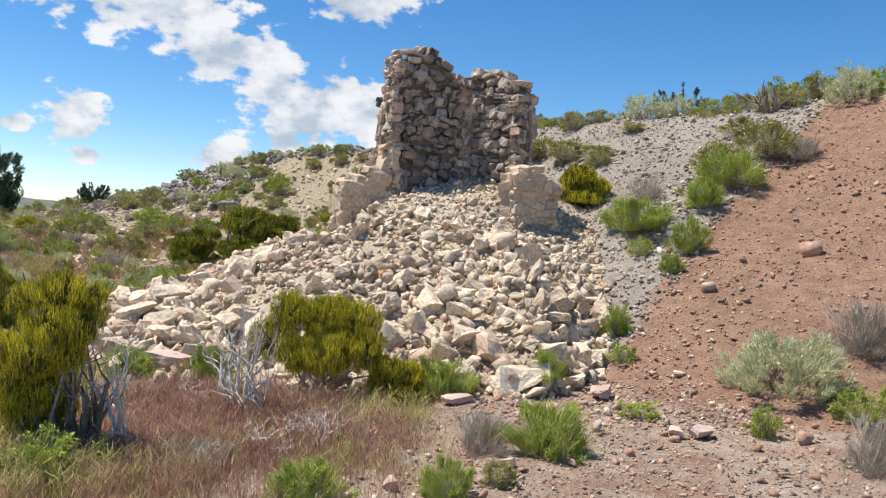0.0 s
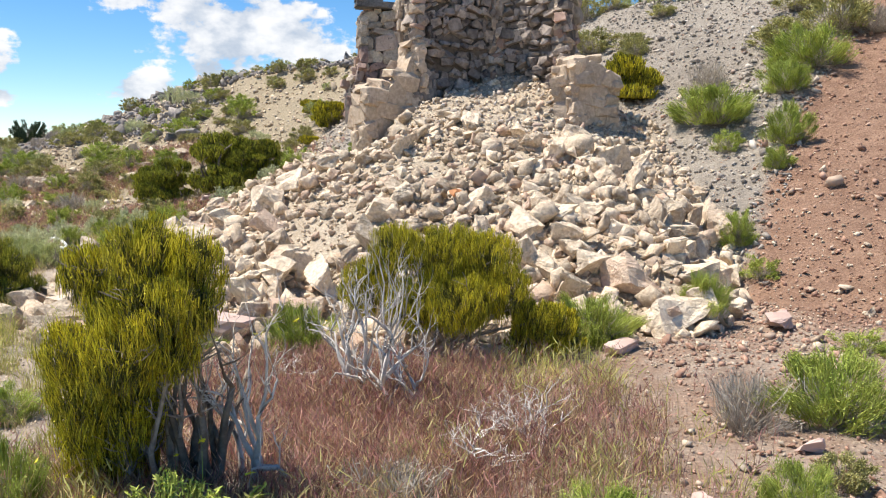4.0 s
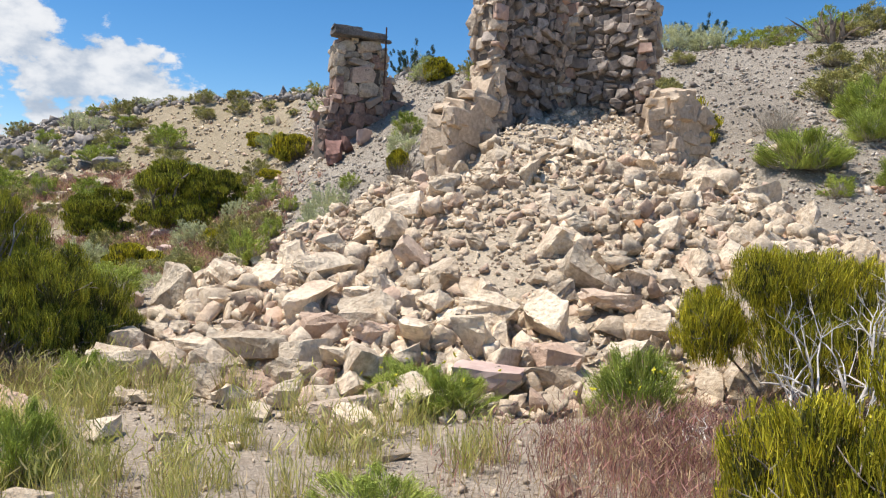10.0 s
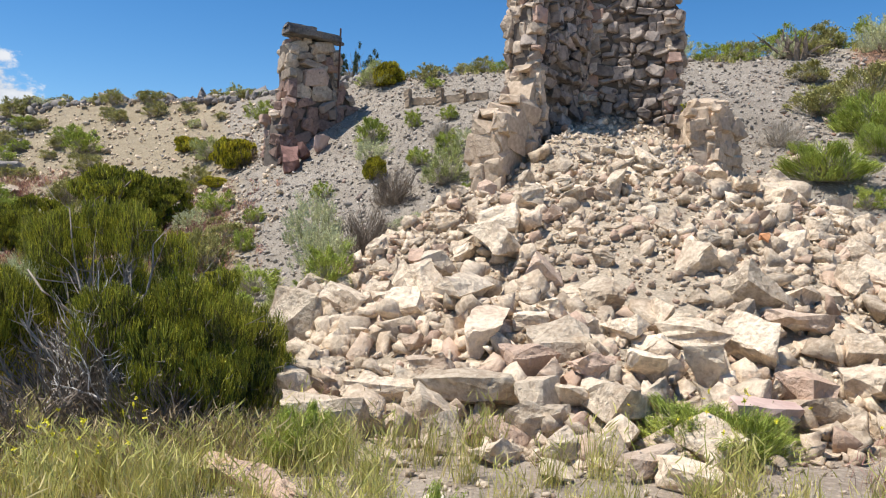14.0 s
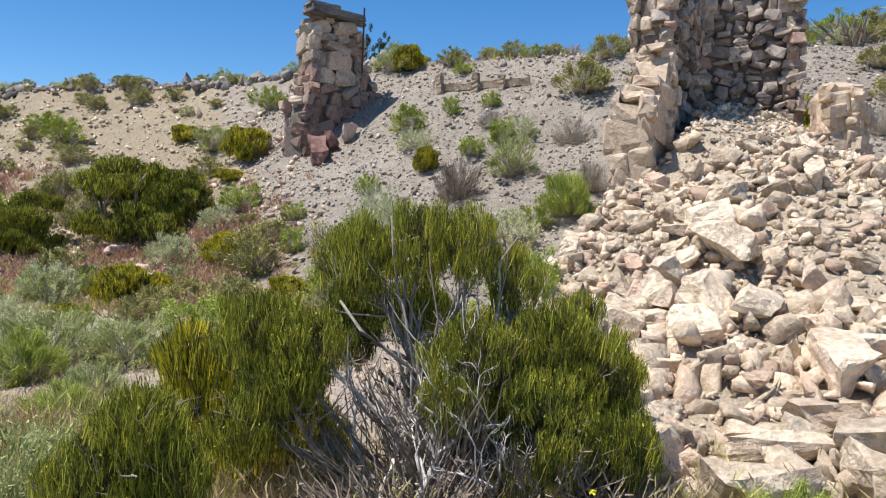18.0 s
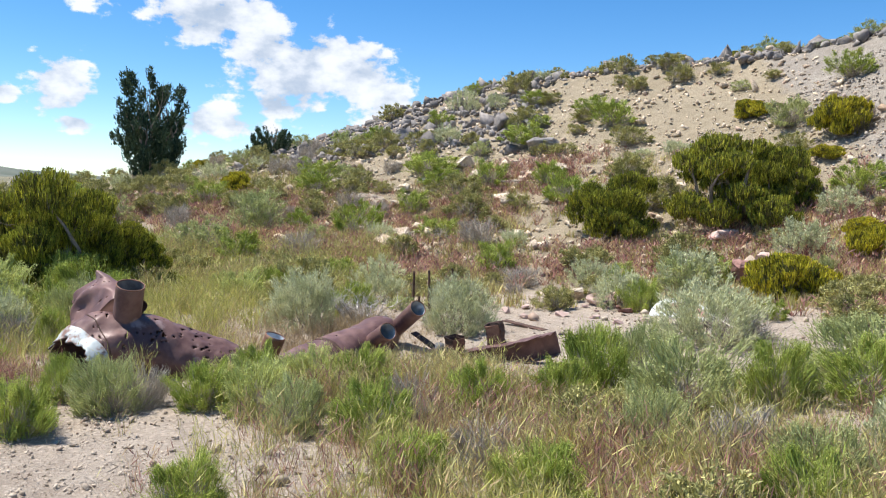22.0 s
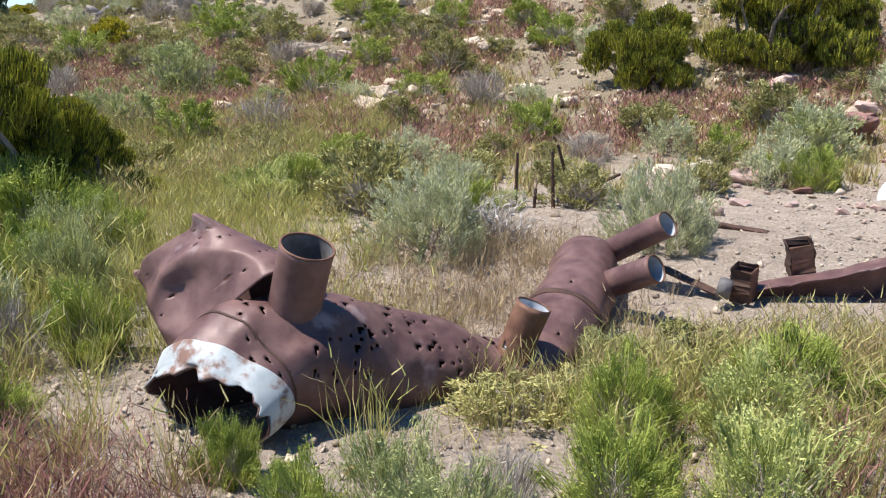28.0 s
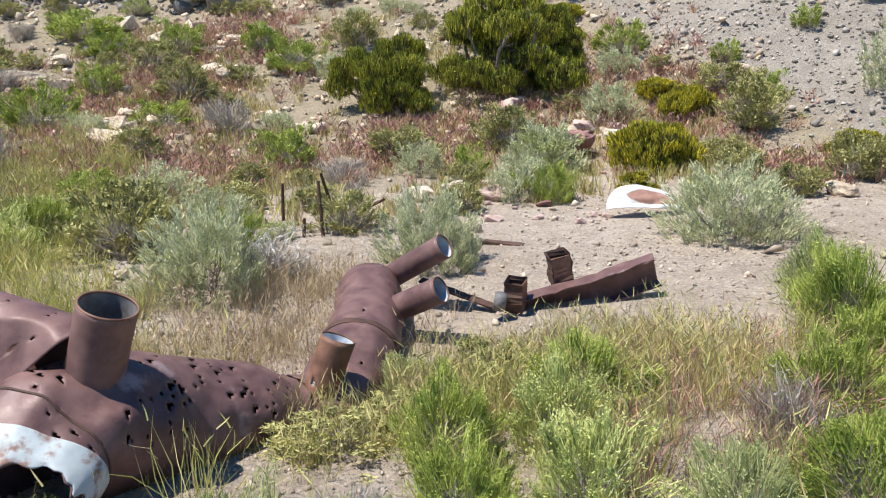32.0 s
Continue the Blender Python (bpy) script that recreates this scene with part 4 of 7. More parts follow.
def build_pillar():
    PILLAR = (WALL_STONES, BROWN_STONES, 3.9)
    ruin = thing("pillar_ruin", 0, 0, 0, "standing stub of rough stone wall under a dark timber lintel", "ruin")
    masonry(ruin, "wall", (-2.70, 20.085), (-1.55, 20.50), 0.62, lambda u: 2.1 + 0.75 * u, profile((0, 5.14), (0.5, 5.16), (0.9, 5.12), (1.0, 5.0)), PILLAR, PILLAR, WALL_STONES, 111, "", 0.24, 0.42)
    masonry(ruin, "low_wall", (-1.56, 20.50), (-0.92, 20.78), 0.55, lambda u: 2.9, profile((0, 4.35), (0.45, 4.25), (0.6, 4.0), (1.0, 3.6)), PILLAR, PILLAR, WALL_STONES, 121, "broken lower step of the wall", 0.17, 0.3)
    masonry(ruin, "wall_foot", (-2.90, 19.87), (-2.64, 20.06), 0.6, lambda u: 1.7, profile((0, 3.0), (0.5, 3.5), (1.0, 3.9)), PILLAR, PILLAR, WALL_STONES, 131, "", 0.22, 0.3)
    lintel = thing("timber_lintel", -2.20, 20.32, 5.27, "dark weathered timber lintel lying on the stone pillar", "timber")
    lintel.matrix_basis = pose(-2.20, 20.32, 5.285, 0, 0, 19.8)
    part("beam", beam_bmesh(1.25, 0.42, 0.14, 3), M["timber"], lintel, m=pose(-0.05, -0.05, 0, 0, 1.5, 0))
    part("plank", beam_bmesh(1.5, 0.2, 0.07, 4), M["timber"], lintel, m=pose(0.1, 0.14, -0.03, 0, -1, 3))
    part("plank", beam_bmesh(0.7, 0.24, 0.09, 5), M["timber"], lintel, m=pose(-0.35, -0.1, 0.105, 0, 2, -4))
    rod = thing("iron_rod", -1.58, 20.37, 4.3, "thin rusted iron rod standing against the stone pillar", "rod")
    bm = bmesh.new()
    bmesh.ops.create_cone(bm, segments=8, radius1=0.022, radius2=0.02, depth=1.35, cap_ends=True)
    part("shaft", bm, M["rust_dark"], rod, m=pose(0, 0, 0.55, 1, 1, 0))
    bm = bmesh.new()
    bmesh.ops.create_cone(bm, segments=6, radius1=0.045, radius2=0.045, depth=0.03, cap_ends=True)
    part("nut", bm, M["rust_dark"], rod, m=pose(0, 0, 1.0))


build_pillar()


def build_retaining_timber():
    a, b = Vector((-0.18, 19.62, 0)), Vector((1.20, 18.22, 0))
    t = thing("timber_crib", 0.5, 18.95, land_at(0.5, 18.95), "short retaining crib of weathered boards and posts on the talus", "timber")
    inv = t.matrix_basis.inverted()
    d = math.degrees(math.atan2(b.y - a.y, b.x - a.x))
    for k, (u, h) in enumerate(((0.02, 0.46), (0.42, 0.44), (0.70, 0.36))):
        p = a.lerp(b, u)
        part("post", beam_bmesh(h, 0.13, 0.14, 20 + k), M["timber_tan"], t, m=inv @ Matrix.Translation((p.x, p.y, land_at(p.x, p.y) + h * 0.32)) @ Euler((0.1 - 0.12 * k, radians(90 - 7 * (k == 0)), radians(d))).to_matrix().to_4x4())
    for k, (u, w) in enumerate(((0.22, 0.78), (0.75, 1.05))):
        p = a.lerp(b, u)
        part("board", beam_bmesh(w, 0.05, 0.15, 30 + k), M["timber_tan"], t, m=inv @ Matrix.Translation((p.x, p.y + 0.07, land_at(p.x, p.y) + 0.12)) @ Euler((0.1, radians(1.5 - 4 * k), radians(d))).to_matrix().to_4x4())


build_retaining_timber()


# ---- branching wood ----
def branches(seed, trunks, length, radius, spread, depth=3, bend=0.25, kids=3, up=0.35, sides=5, flat_start=0.0):
    """Vertices and faces of forking limbs from the origin, and the tips that they end in."""
    r = random.Random(seed)
    verts, faces, tips, levels = [], [], [], []

    def limb(p, d, long, rad, level):
        steps = 4 if level == 0 else 3
        ring = None
        for k in range(steps + 1):
            t = k / steps
            rr = rad * (1 - 0.55 * t) if level < depth - 1 else rad * (1 - 0.85 * t)
            side = d.orthogonal().normalized()
            other = d.cross(side)
            here = len(verts)
            for j in range(sides):
                a = 2 * math.pi * j / sides
                verts.append(p + (side * math.cos(a) + other * math.sin(a)) * rr)
            if ring is not None:
                for j in range(sides):
                    faces.append((ring + j, ring + (j + 1) % sides, here + (j + 1) % sides, here + j))
                    levels.append(level)
            ring = here
            if k < steps:
                p = p + d * (long / steps)
                d = (d + Vector((r.gauss(0, bend), r.gauss(0, bend), r.gauss(up * 0.3, bend * 0.7)))).normalized()
                if level < depth - 1 and k >= 1:
                    for _ in range(1 if r.random() < 0.7 else 2):
                        if r.random() < kids / 3:
                            nd = (d + Vector((r.gauss(0, 0.7), r.gauss(0, 0.7), r.gauss(up, 0.4)))).normalized()
                            limb(p.copy(), nd, long * r.uniform(0.45, 0.75), rr * 0.62, level + 1)
        faces.append(tuple(range(ring, ring + sides)))
        levels.append(level)
        tips.append((p.copy(), d.copy()))

    for k in range(trunks):
        a = 2 * math.pi * (k + r.uniform(-0.3, 0.3)) / trunks
        d = Vector((math.cos(a) * spread, math.sin(a) * spread, 1.0 - flat_start)).normalized()
        limb(Vector((math.cos(a) * radius, math.sin(a) * radius, -0.03)), d, length * r.uniform(0.7, 1.15), radius * r.uniform(0.6, 1.1), 0)
    branches.levels = levels
    return verts, faces, tips


def build_stump():
    x, y = 6.6, 15.35
    st = thing("dead_stump", x, y, land_at(x, y), "dark dead juniper stump on the crest of the slope", "stump")
    v, f, _ = branches(9, 6, 0.55, 0.10, 0.45, 2, 0.2, 2)
    tagged(part("trunk", mesh_of("trunk", v, f, M["bark"]), None, st, "broken forking dead limbs", m=pose(0, 0, -0.05)), kind="stuff")
    v, f, _ = branches(19, 5, 0.6, 0.05, 1.6, 2, 0.25, 2, 0.0)
    tagged(part("root_tangle", mesh_of("root_tangle", v, f, M["bark"]), None, st, "splayed dead roots"), kind="stuff")


build_stump()


# ---- scrap metal ----
def spline(points, n):
    """Points of a Catmull-Rom line (x, y, z, and whatever else) at n even steps."""
    p = np.array(points, float)
    p = np.vstack([2 * p[0] - p[1], p, 2 * p[-1] - p[-2]])
    out = []
    for s in np.linspace(0, len(points) - 1.0001, n):
        i, t = int(s), s - int(s)
        a, b, c, d = p[i], p[i + 1], p[i + 2], p[i + 3]
        out.append(0.5 * (2 * b + (c - a) * t + (2 * a - 5 * b + 4 * c - d) * t**2 + (3 * b - a - 3 * c + d) * t**3))
    return np.array(out)


def duct_mesh(name, points, around, along, dent, seed, mat, holes=(), torn=0.0, gap=None):
    """A sheet-metal tube. points: x, y, z, half width, half height. holes: bands of (first, last, how many), torn: raggedness of its mouth."""
    r = random.Random(seed)
    line = spline(points, along)
    verts = []
    for k, (x, y, z, w, h) in enumerate(line):
        d = Vector(line[min(k + 1, along - 1)][:3] - line[max(k - 1, 0)][:3]).normalized()
        side = d.cross(Vector((0, 0, 1))).normalized()
        up = side.cross(d)
        for j in range(around):
            a = 2 * math.pi * j / around
            p = Vector((x, y, z)) + side * math.cos(a) * w + up * math.sin(a) * h
            q = p * 3.1 + Vector((seed, 0, 0))
            fold = abs(noise.noise(q * 1.3)) * 1.6 - 0.35
            p += (side * math.cos(a) + up * math.sin(a)) * dent * (0.7 * noise.noise(q) - 0.8 * max(fold, 0) + 0.25 * noise.noise(q * 3.3))
            if torn and k < 5:
                p -= d * torn * (1 - k / 5) * (noise.noise(Vector((a * 1.6, seed, 0))) + 0.5 * noise.noise(Vector((a * 5, seed, 3))))
            verts.append(p)
    gone = set()
    for first, last, count, a0, a1 in holes:
        for _ in range(count):
            k, j = int(r.uniform(first, last) * (along - 2)), int(r.uniform(a0, a1) / 360 * around) % around
            gone.add((k, j))
            if r.random() < 0.45:
                gone.add((k, (j + 1) % around))
                gone.add((k + 1, (j + 1) % around))
    if gap:
        for j in range(int(gap[1] / 360 * around), int(gap[2] / 360 * around)):
            k = int((gap[0] + 0.012 * math.sin(j * 0.5)) * along)
            for q in range(gap[3]):
                gone.add((k + q, j % around))
    faces = [(k * around + j, k * around + (j + 1) % around, (k + 1) * around + (j + 1) % around, (k + 1) * around + j) for k in range(along - 1) for j in range(around) if (k, j) not in gone]
    me = mesh_of(name, verts, faces, mat, True)
    return me


def sheet(ob, thick=0.004):
    mod = ob.modifiers.new("sheet", "SOLIDIFY")
    mod.thickness, mod.offset = thick, -1
    return ob


def stub_pipe(parent, name, a, b, radius, seed, mat, label, lining="zinc"):
    """A short open pipe with a wired rim and a pale lining."""
    a, b = np.array(a, float), np.array(b, float)
    pts = [(*(a + (b - a) * t), radius * s, radius * s) for t, s in ((0, 1.12), (0.12, 1.02), (0.5, 1.0), (1.0, 1.0))]
    ob = part(name, duct_mesh(name, pts, 40, 34, 0.006, seed, mat, holes=((0.2, 0.9, 5, 0, 360),)), None, parent, label)
    sheet(ob, 0.003)
    d = Vector(b - a).normalized()
    to = d.to_track_quat("Z", "Y").to_matrix().to_4x4()
    bm = bmesh.new()
    segs = 40
    rings = []
    for k in range(segs):
        t = 2 * math.pi * k / segs
        c = Vector((math.cos(t), math.sin(t), 0))
        rings.append([bm.verts.new(c * (radius + 0.005 * math.cos(q)) + Vector((0, 0, 0.005 * math.sin(q)))) for q in (0, 1.26, 2.51, 3.77, 5.03)])
    for k in range(segs):
        p, q = rings[k], rings[(k + 1) % segs]
        for j in range(5):
            bm.faces.new((p[j], q[j], q[(j + 1) % 5], p[(j + 1) % 5]))
    part("rim", bm, M["rust_orange"], ob, "rolled rim", True, Matrix.Translation(b) @ to)
    inner = [(*(a + (b - a) * t), radius * 0.955, radius * 0.955) for t in (0.1, 0.5, 0.99)]
    part("lining", duct_mesh("lining", inner, 32, 10, 0.003, seed + 5, M[lining]), None, ob, "dull zinc lining" if lining == "zinc" else "dark rusted inside")
    return ob


def build_duct():
    d = thing("rusted_duct", 0, 0, 0, "bent rusted sheet-metal duct with stub pipes and bullet holes", "duct")
    trunk = part("main_tube", duct_mesh("main_tube", DUCT_MAIN, 108, 150, 0.045, 3, M["rust"], holes=((0.30, 0.80, 85, 0, 125), (0.10, 0.30, 14, 0, 120)), torn=0.07, gap=(0.89, 15, 150, 4)), None, d)
    sheet(trunk)
    collar = [(x, y, z, w + 0.006, h + 0.006) for x, y, z, w, h in spline(DUCT_MAIN, 40)[:5]]
    sheet(part("collar", duct_mesh("collar", collar, 108, 18, 0.045, 3, M["enamel"], torn=0.06), None, trunk, "chipped white-painted collar with a torn edge"))
    far = part("elbow_tube", duct_mesh("elbow_tube", DUCT_FAR, 90, 110, 0.028, 8, M["rust"], holes=((0.2, 0.8, 9, 20, 170),)), None, d)
    sheet(far)
    # seams, a raised strip round the tube
    for at, where in ((0.17, trunk),):
        ring = spline(DUCT_MAIN, 150)[int(at * 150):int(at * 150) + 2]
        sheet(part("seam", duct_mesh("seam", [(*q[:3], q[3] + 0.003, q[4] + 0.003) for q in ring], 108, 3, 0.045, 3, M["rust_dark"]), None, where))
    sheet(part("seam", duct_mesh("seam", [(*q[:3], q[3] + 0.005, q[4] + 0.005) for q in spline(DUCT_FAR, 110)[44:47]], 90, 5, 0.028, 8, M["rust_dark"]), None, far))
    hood = part("side_branch", side_mesh(), None, d, "crushed open side branch of the duct")
    sheet(hood)
    for k, (a, b, rad, mat, label) in enumerate(DUCT_PIPES):
        stub_pipe(d, "stub_pipe", a, b, rad, 30 + k, M[mat], label, "zinc" if k else "soot_metal")


DUCT_MAIN = ((-12.49, 11.34, -0.135, 0.255, 0.14), (-12.38, 11.52, -0.08, 0.265, 0.235), (-12.14, 11.68, -0.11, 0.26, 0.26), (-11.76, 11.87, -0.23, 0.235, 0.22), (-11.50, 12.01, -0.33, 0.215, 0.18), (-11.32, 12.06, -0.38, 0.20, 0.15))
DUCT_FAR = ((-11.46, 11.96, -0.40, 0.19, 0.14), (-11.20, 12.10, -0.38, 0.21, 0.17), (-10.94, 12.46, -0.32, 0.205, 0.195), (-10.74, 12.86, -0.26, 0.20, 0.19), (-10.58, 13.24, -0.20, 0.18, 0.17), (-10.52, 13.36, -0.19, 0.02, 0.02))
DUCT_PIPES = (
    ((-12.245, 11.61, -0.02), (-12.135, 11.51, 0.395), 0.098, "rust", "upright round stub pipe"),
    ((-11.335, 11.98, -0.40), (-11.195, 11.97, -0.02), 0.076, "rust_orange", "leaning round stub pipe"),
    ((-10.69, 12.88, -0.27), (-10.415, 12.555, -0.05), 0.074, "rust", "sideways stub pipe with pale lining"),
    ((-10.49, 13.26, -0.17), (-10.22, 12.92, 0.10), 0.074, "rust", "upper sideways stub pipe with pale lining"),
)


def side_mesh():
    """The crushed side branch: a flattened box of sheet metal that opens away from the main tube."""
    near, far = Vector((-12.40, 11.70, 0.09)), Vector((-12.695, 11.95, 0.29))
    wide_near, wide_far = Vector((0.25, -0.05, 0.19)), Vector((0.17, -0.03, 0.12))
    verts, faces = [], []
    around, along = 88, 44
    for k in range(along + 1):
        t = k / along
        c = near.lerp(far, t)
        w = wide_near.lerp(wide_far, t)
        n = w.cross(far - near).normalized() * (0.15 - 0.09 * t)
        for j in range(around):
            a = 2 * math.pi * j / around
            p, q = math.cos(a), math.sin(a)
            p, q = math.copysign(abs(p) ** 0.45, p), math.copysign(abs(q) ** 0.75, q)
            v = c + w * p + n * q
            u = v * 4.0 + Vector((7, 0, 0))
            crease = abs(noise.noise(u * 0.9))
            v += n.normalized() * (0.075 * (0.35 - crease) * 1.6 + 0.02 * noise.noise(u * 2.5)) * min(1, 0.3 + t)
            if t > 0.8:
                v += (far - near).normalized() * 0.18 * (t - 0.8) * noise.noise(Vector((a * 1.2, 5, 0)))
                v += n.normalized() * 0.2 * (t - 0.8) * max(0, math.sin(a * 2 + 0.6))
            verts.append(v)
    r = random.Random(3)
    gone = {(r.randrange(6, along - 3), r.randrange(around)) for _ in range(46)}
    for k in range(along):
        for j in range(around):
            if (k, j) not in gone:
                faces.append((k * around + j, k * around + (j + 1) % around, (k + 1) * around + (j + 1) % around, (k + 1) * around + j))
    return mesh_of("side_branch", verts, faces, M["rust"], True)


build_duct()


def channel_bmesh(length, width, flange, thick, seed):
    """A U-shaped rolled section, open towards -y, battered along its edges."""
    r = random.Random(seed)
    bm = bmesh.new()
    prof = [(flange, width / 2), (0, width / 2), (0, -width / 2), (flange, -width / 2), (flange, -width / 2 + thick), (thick, -width / 2 + thick), (thick, width / 2 - thick), (flange, width / 2 - thick)]
    rows = []
    n = 16
    for k in range(n + 1):
        x = length * (k / n - 0.5)
        rows.append([bm.verts.new((x + (r.uniform(-0.02, 0.02) if k in (0, n) else 0), -p + r.uniform(-1, 1) * 0.004, q + r.uniform(-1, 1) * 0.005 + 0.006 * math.sin(k * 0.5))) for p, q in prof])
    for a, b in zip(rows, rows[1:]):
        for j in range(8):
            bm.faces.new((a[j], b[j], b[(j + 1) % 8], a[(j + 1) % 8]))
    for row in (rows[0], rows[-1]):
        bm.faces.new(row)
    bmesh.ops.recalc_face_normals(bm, faces=bm.faces)
    return bm


def build_scrap():
    t = thing("rusted_frame_rail", -9.5, 12.5, land_at(-9.5, 12.5), "rusted steel frame rail lying tilted on the sand with bent brackets", "scrap metal")
    inv = t.matrix_basis.inverted()
    part("rail", channel_bmesh(0.92, 0.19, 0.10, 0.008, 2), M["rust"], t, m=inv @ pose(-9.42, 12.63, -0.205, 8, -17, -21))
    for (x, y, z, s, rx, ry, rz, lab) in ((-9.50, 12.78, -0.10, 0.24, 4, 78, -12, "bent box bracket standing on the rail"), (-9.90, 12.72, -0.19, 0.17, -6, 84, 40, "loose box bracket")):
        b = part("bracket", channel_bmesh(s, 0.13, 0.11, 0.006, 7), M["rust_dark"], t, lab, m=inv @ pose(x, y, z, rx, ry, rz))
        part("back_plate", beam_bmesh(s * 0.95, 0.008, 0.12, 8, 0.003), M["rust_orange"], b, "", m=pose(0, -0.108, 0))
    bm = bmesh.new()
    bmesh.ops.create_cone(bm, segments=20, radius1=0.038, radius2=0.038, depth=0.10, cap_ends=True)
    part("sleeve", bm, M["soot_metal"], t, "dull grey metal sleeve", True, inv @ pose(-9.99, 12.64, -0.20, 6, 8, 0))
    bar = thing("flat_iron_bar", -9.30, 14.05, land_at(-9.3, 14.05), "flat rusted iron bar lying on the sand", "scrap metal")
    part("bar", beam_bmesh(0.55, 0.07, 0.012, 6, 0.003), M["rust_dark"], bar, m=pose(0, 0, 0.02, 4, 3, -40))
    bar = thing("flat_iron_bar", -10.12, 12.95, land_at(-10.12, 12.95), "flat rusted iron bar leaning beside the duct", "scrap metal")
    part("bar", beam_bmesh(0.5, 0.06, 0.012, 7, 0.003), M["rust_dark"], bar, m=pose(0, 0, 0.09, 10, 14, -48))


build_scrap()


def build_panel():
    """A curved white-painted car panel, rusted in the middle."""
    x, y = -7.72, 14.10
    t = thing("car_panel", x, y, land_at(x, y), "curved white-painted metal car panel with a rusted middle, lying on sand", "car panel")
    n, m = 90, 48
    verts, faces, index = [], [], []
    for i in range(n + 1):
        for j in range(m + 1):
            u, v = i / n * 2 - 1, j / m
            tall = 0.23 * math.sqrt(max(1 - abs(u) ** 2.4, 0.02)) * (1 - 0.25 * u)
            verts.append((0.36 * u, -0.10 * (1 - u * u) ** 0.5 * (1 - v * v) - 0.02 * noise.noise(Vector((u * 3, v * 4, 2))), 0.01 + tall * v))
    for i in range(n):
        for j in range(m):
            a = i * (m + 1) + j
            faces.append((a, a + m + 1, a + m + 2, a + 1))
            u, v = (i + 0.5) / n * 2 - 1, (j + 0.5) / m
            d = ((u - 0.08) / 0.62) ** 2 + ((v - 0.48) / 0.32) ** 2 + 0.25 * noise.noise(Vector((u * 5, v * 6, 4)))
            index.append(1 if d < 1 else 0)
    sheet(part("skin", mesh_of("skin", verts, faces, [M["white_paint"], M["rust_pink"]], True, index), None, t, m=pose(0, 0, 0.03, -28, 3, -22)), 0.006)


build_panel()


def build_stakes():
    for k, (x, y, h, rx, ry) in enumerate(((-10.62, 15.25, 0.42, 2, 1), (-10.38, 14.90, 0.46, -3, -2), (-10.06, 15.55, 0.45, 4, -18), (-10.52, 14.98, 0.16, 0, 4))):
        s = thing("fence_stake", x, y, land_at(x, y), "thin rusted iron stake driven into the sand" if k != 2 else "thin rusted iron stake leaning over in the sand", "stake", "iron stakes")
        bm = bmesh.new()
        bmesh.ops.create_cone(bm, segments=7, radius1=0.017, radius2=0.013, depth=h + 0.1, cap_ends=True)
        for v in bm.verts:
            v.co.z += (h + 0.1) / 2 - 0.1
        part("shaft", bm, M["rust_dark"], s, m=pose(0, 0, 0, rx, ry, 0))
    s = thing("fence_stake", -9.95, 15.15, land_at(-9.95, 15.15), "rusted iron bar fallen across the sand", "stake", "iron stakes")
    bm = bmesh.new()
    bmesh.ops.create_cone(bm, segments=7, radius1=0.017, radius2=0.013, depth=0.5, cap_ends=True)
    part("shaft", bm, M["rust_dark"], s, m=pose(0, 0, 0.14, 20, 62, -30))


build_stakes()

# rocks that stand by themselves
STRAY = random.Random(91)
for cx, cy, spread, count, big, kind, words in (
    (-11.8, 20.0, 0.45, 9, 0.36, "rubble", "pale rock in a small heap on the brushy slope"), (-12.2, 21.9, 0.4, 5, 0.38, "rubble", "pale rock on the brushy slope"), (-8.4, 15.9, 0.45, 6, 0.22, "rubble", "pale rock at the head of the sandy patch"),
    (-8.5, 14.9, 0.55, 12, 0.10, "pink_stone", "small flat stone on the sand"), (-8.1, 15.5, 0.6, 9, 0.11, "red_stone", "small red-brown stone on the sand"), (-6.1, 17.5, 0.4, 6, 0.24, "pink_stone", "broken pinkish rock in the gully"), (-9.3, 24.2, 0.8, 6, 0.42, "rubble", "pale boulder on the brushy hillside"),
    (-10.4, 22.6, 0.9, 6, 0.36, "rubble", "pale boulder on the brushy hillside"), (-11.9, 14.2, 0.4, 4, 0.09, "rubble", "small pale stone on the sand"), (-3.0, 5.2, 0.8, 8, 0.15, "rubble", "pale stone lying off the heap"), (-4.0, 5.6, 0.6, 5, 0.20, "rubble", "pale stone lying off the heap"),
):
    for k in range(count):
        lone_stone("rock", STRAY.gauss(cx, spread), STRAY.gauss(cy, spread * 0.7), big * STRAY.uniform(0.5, 1.3), M[kind], 800 + k * 3 + int(cx * -10), words, STRAY.uniform(1.0, 1.6), STRAY.uniform(0.75, 1.0), STRAY.uniform(0.45, 0.8))
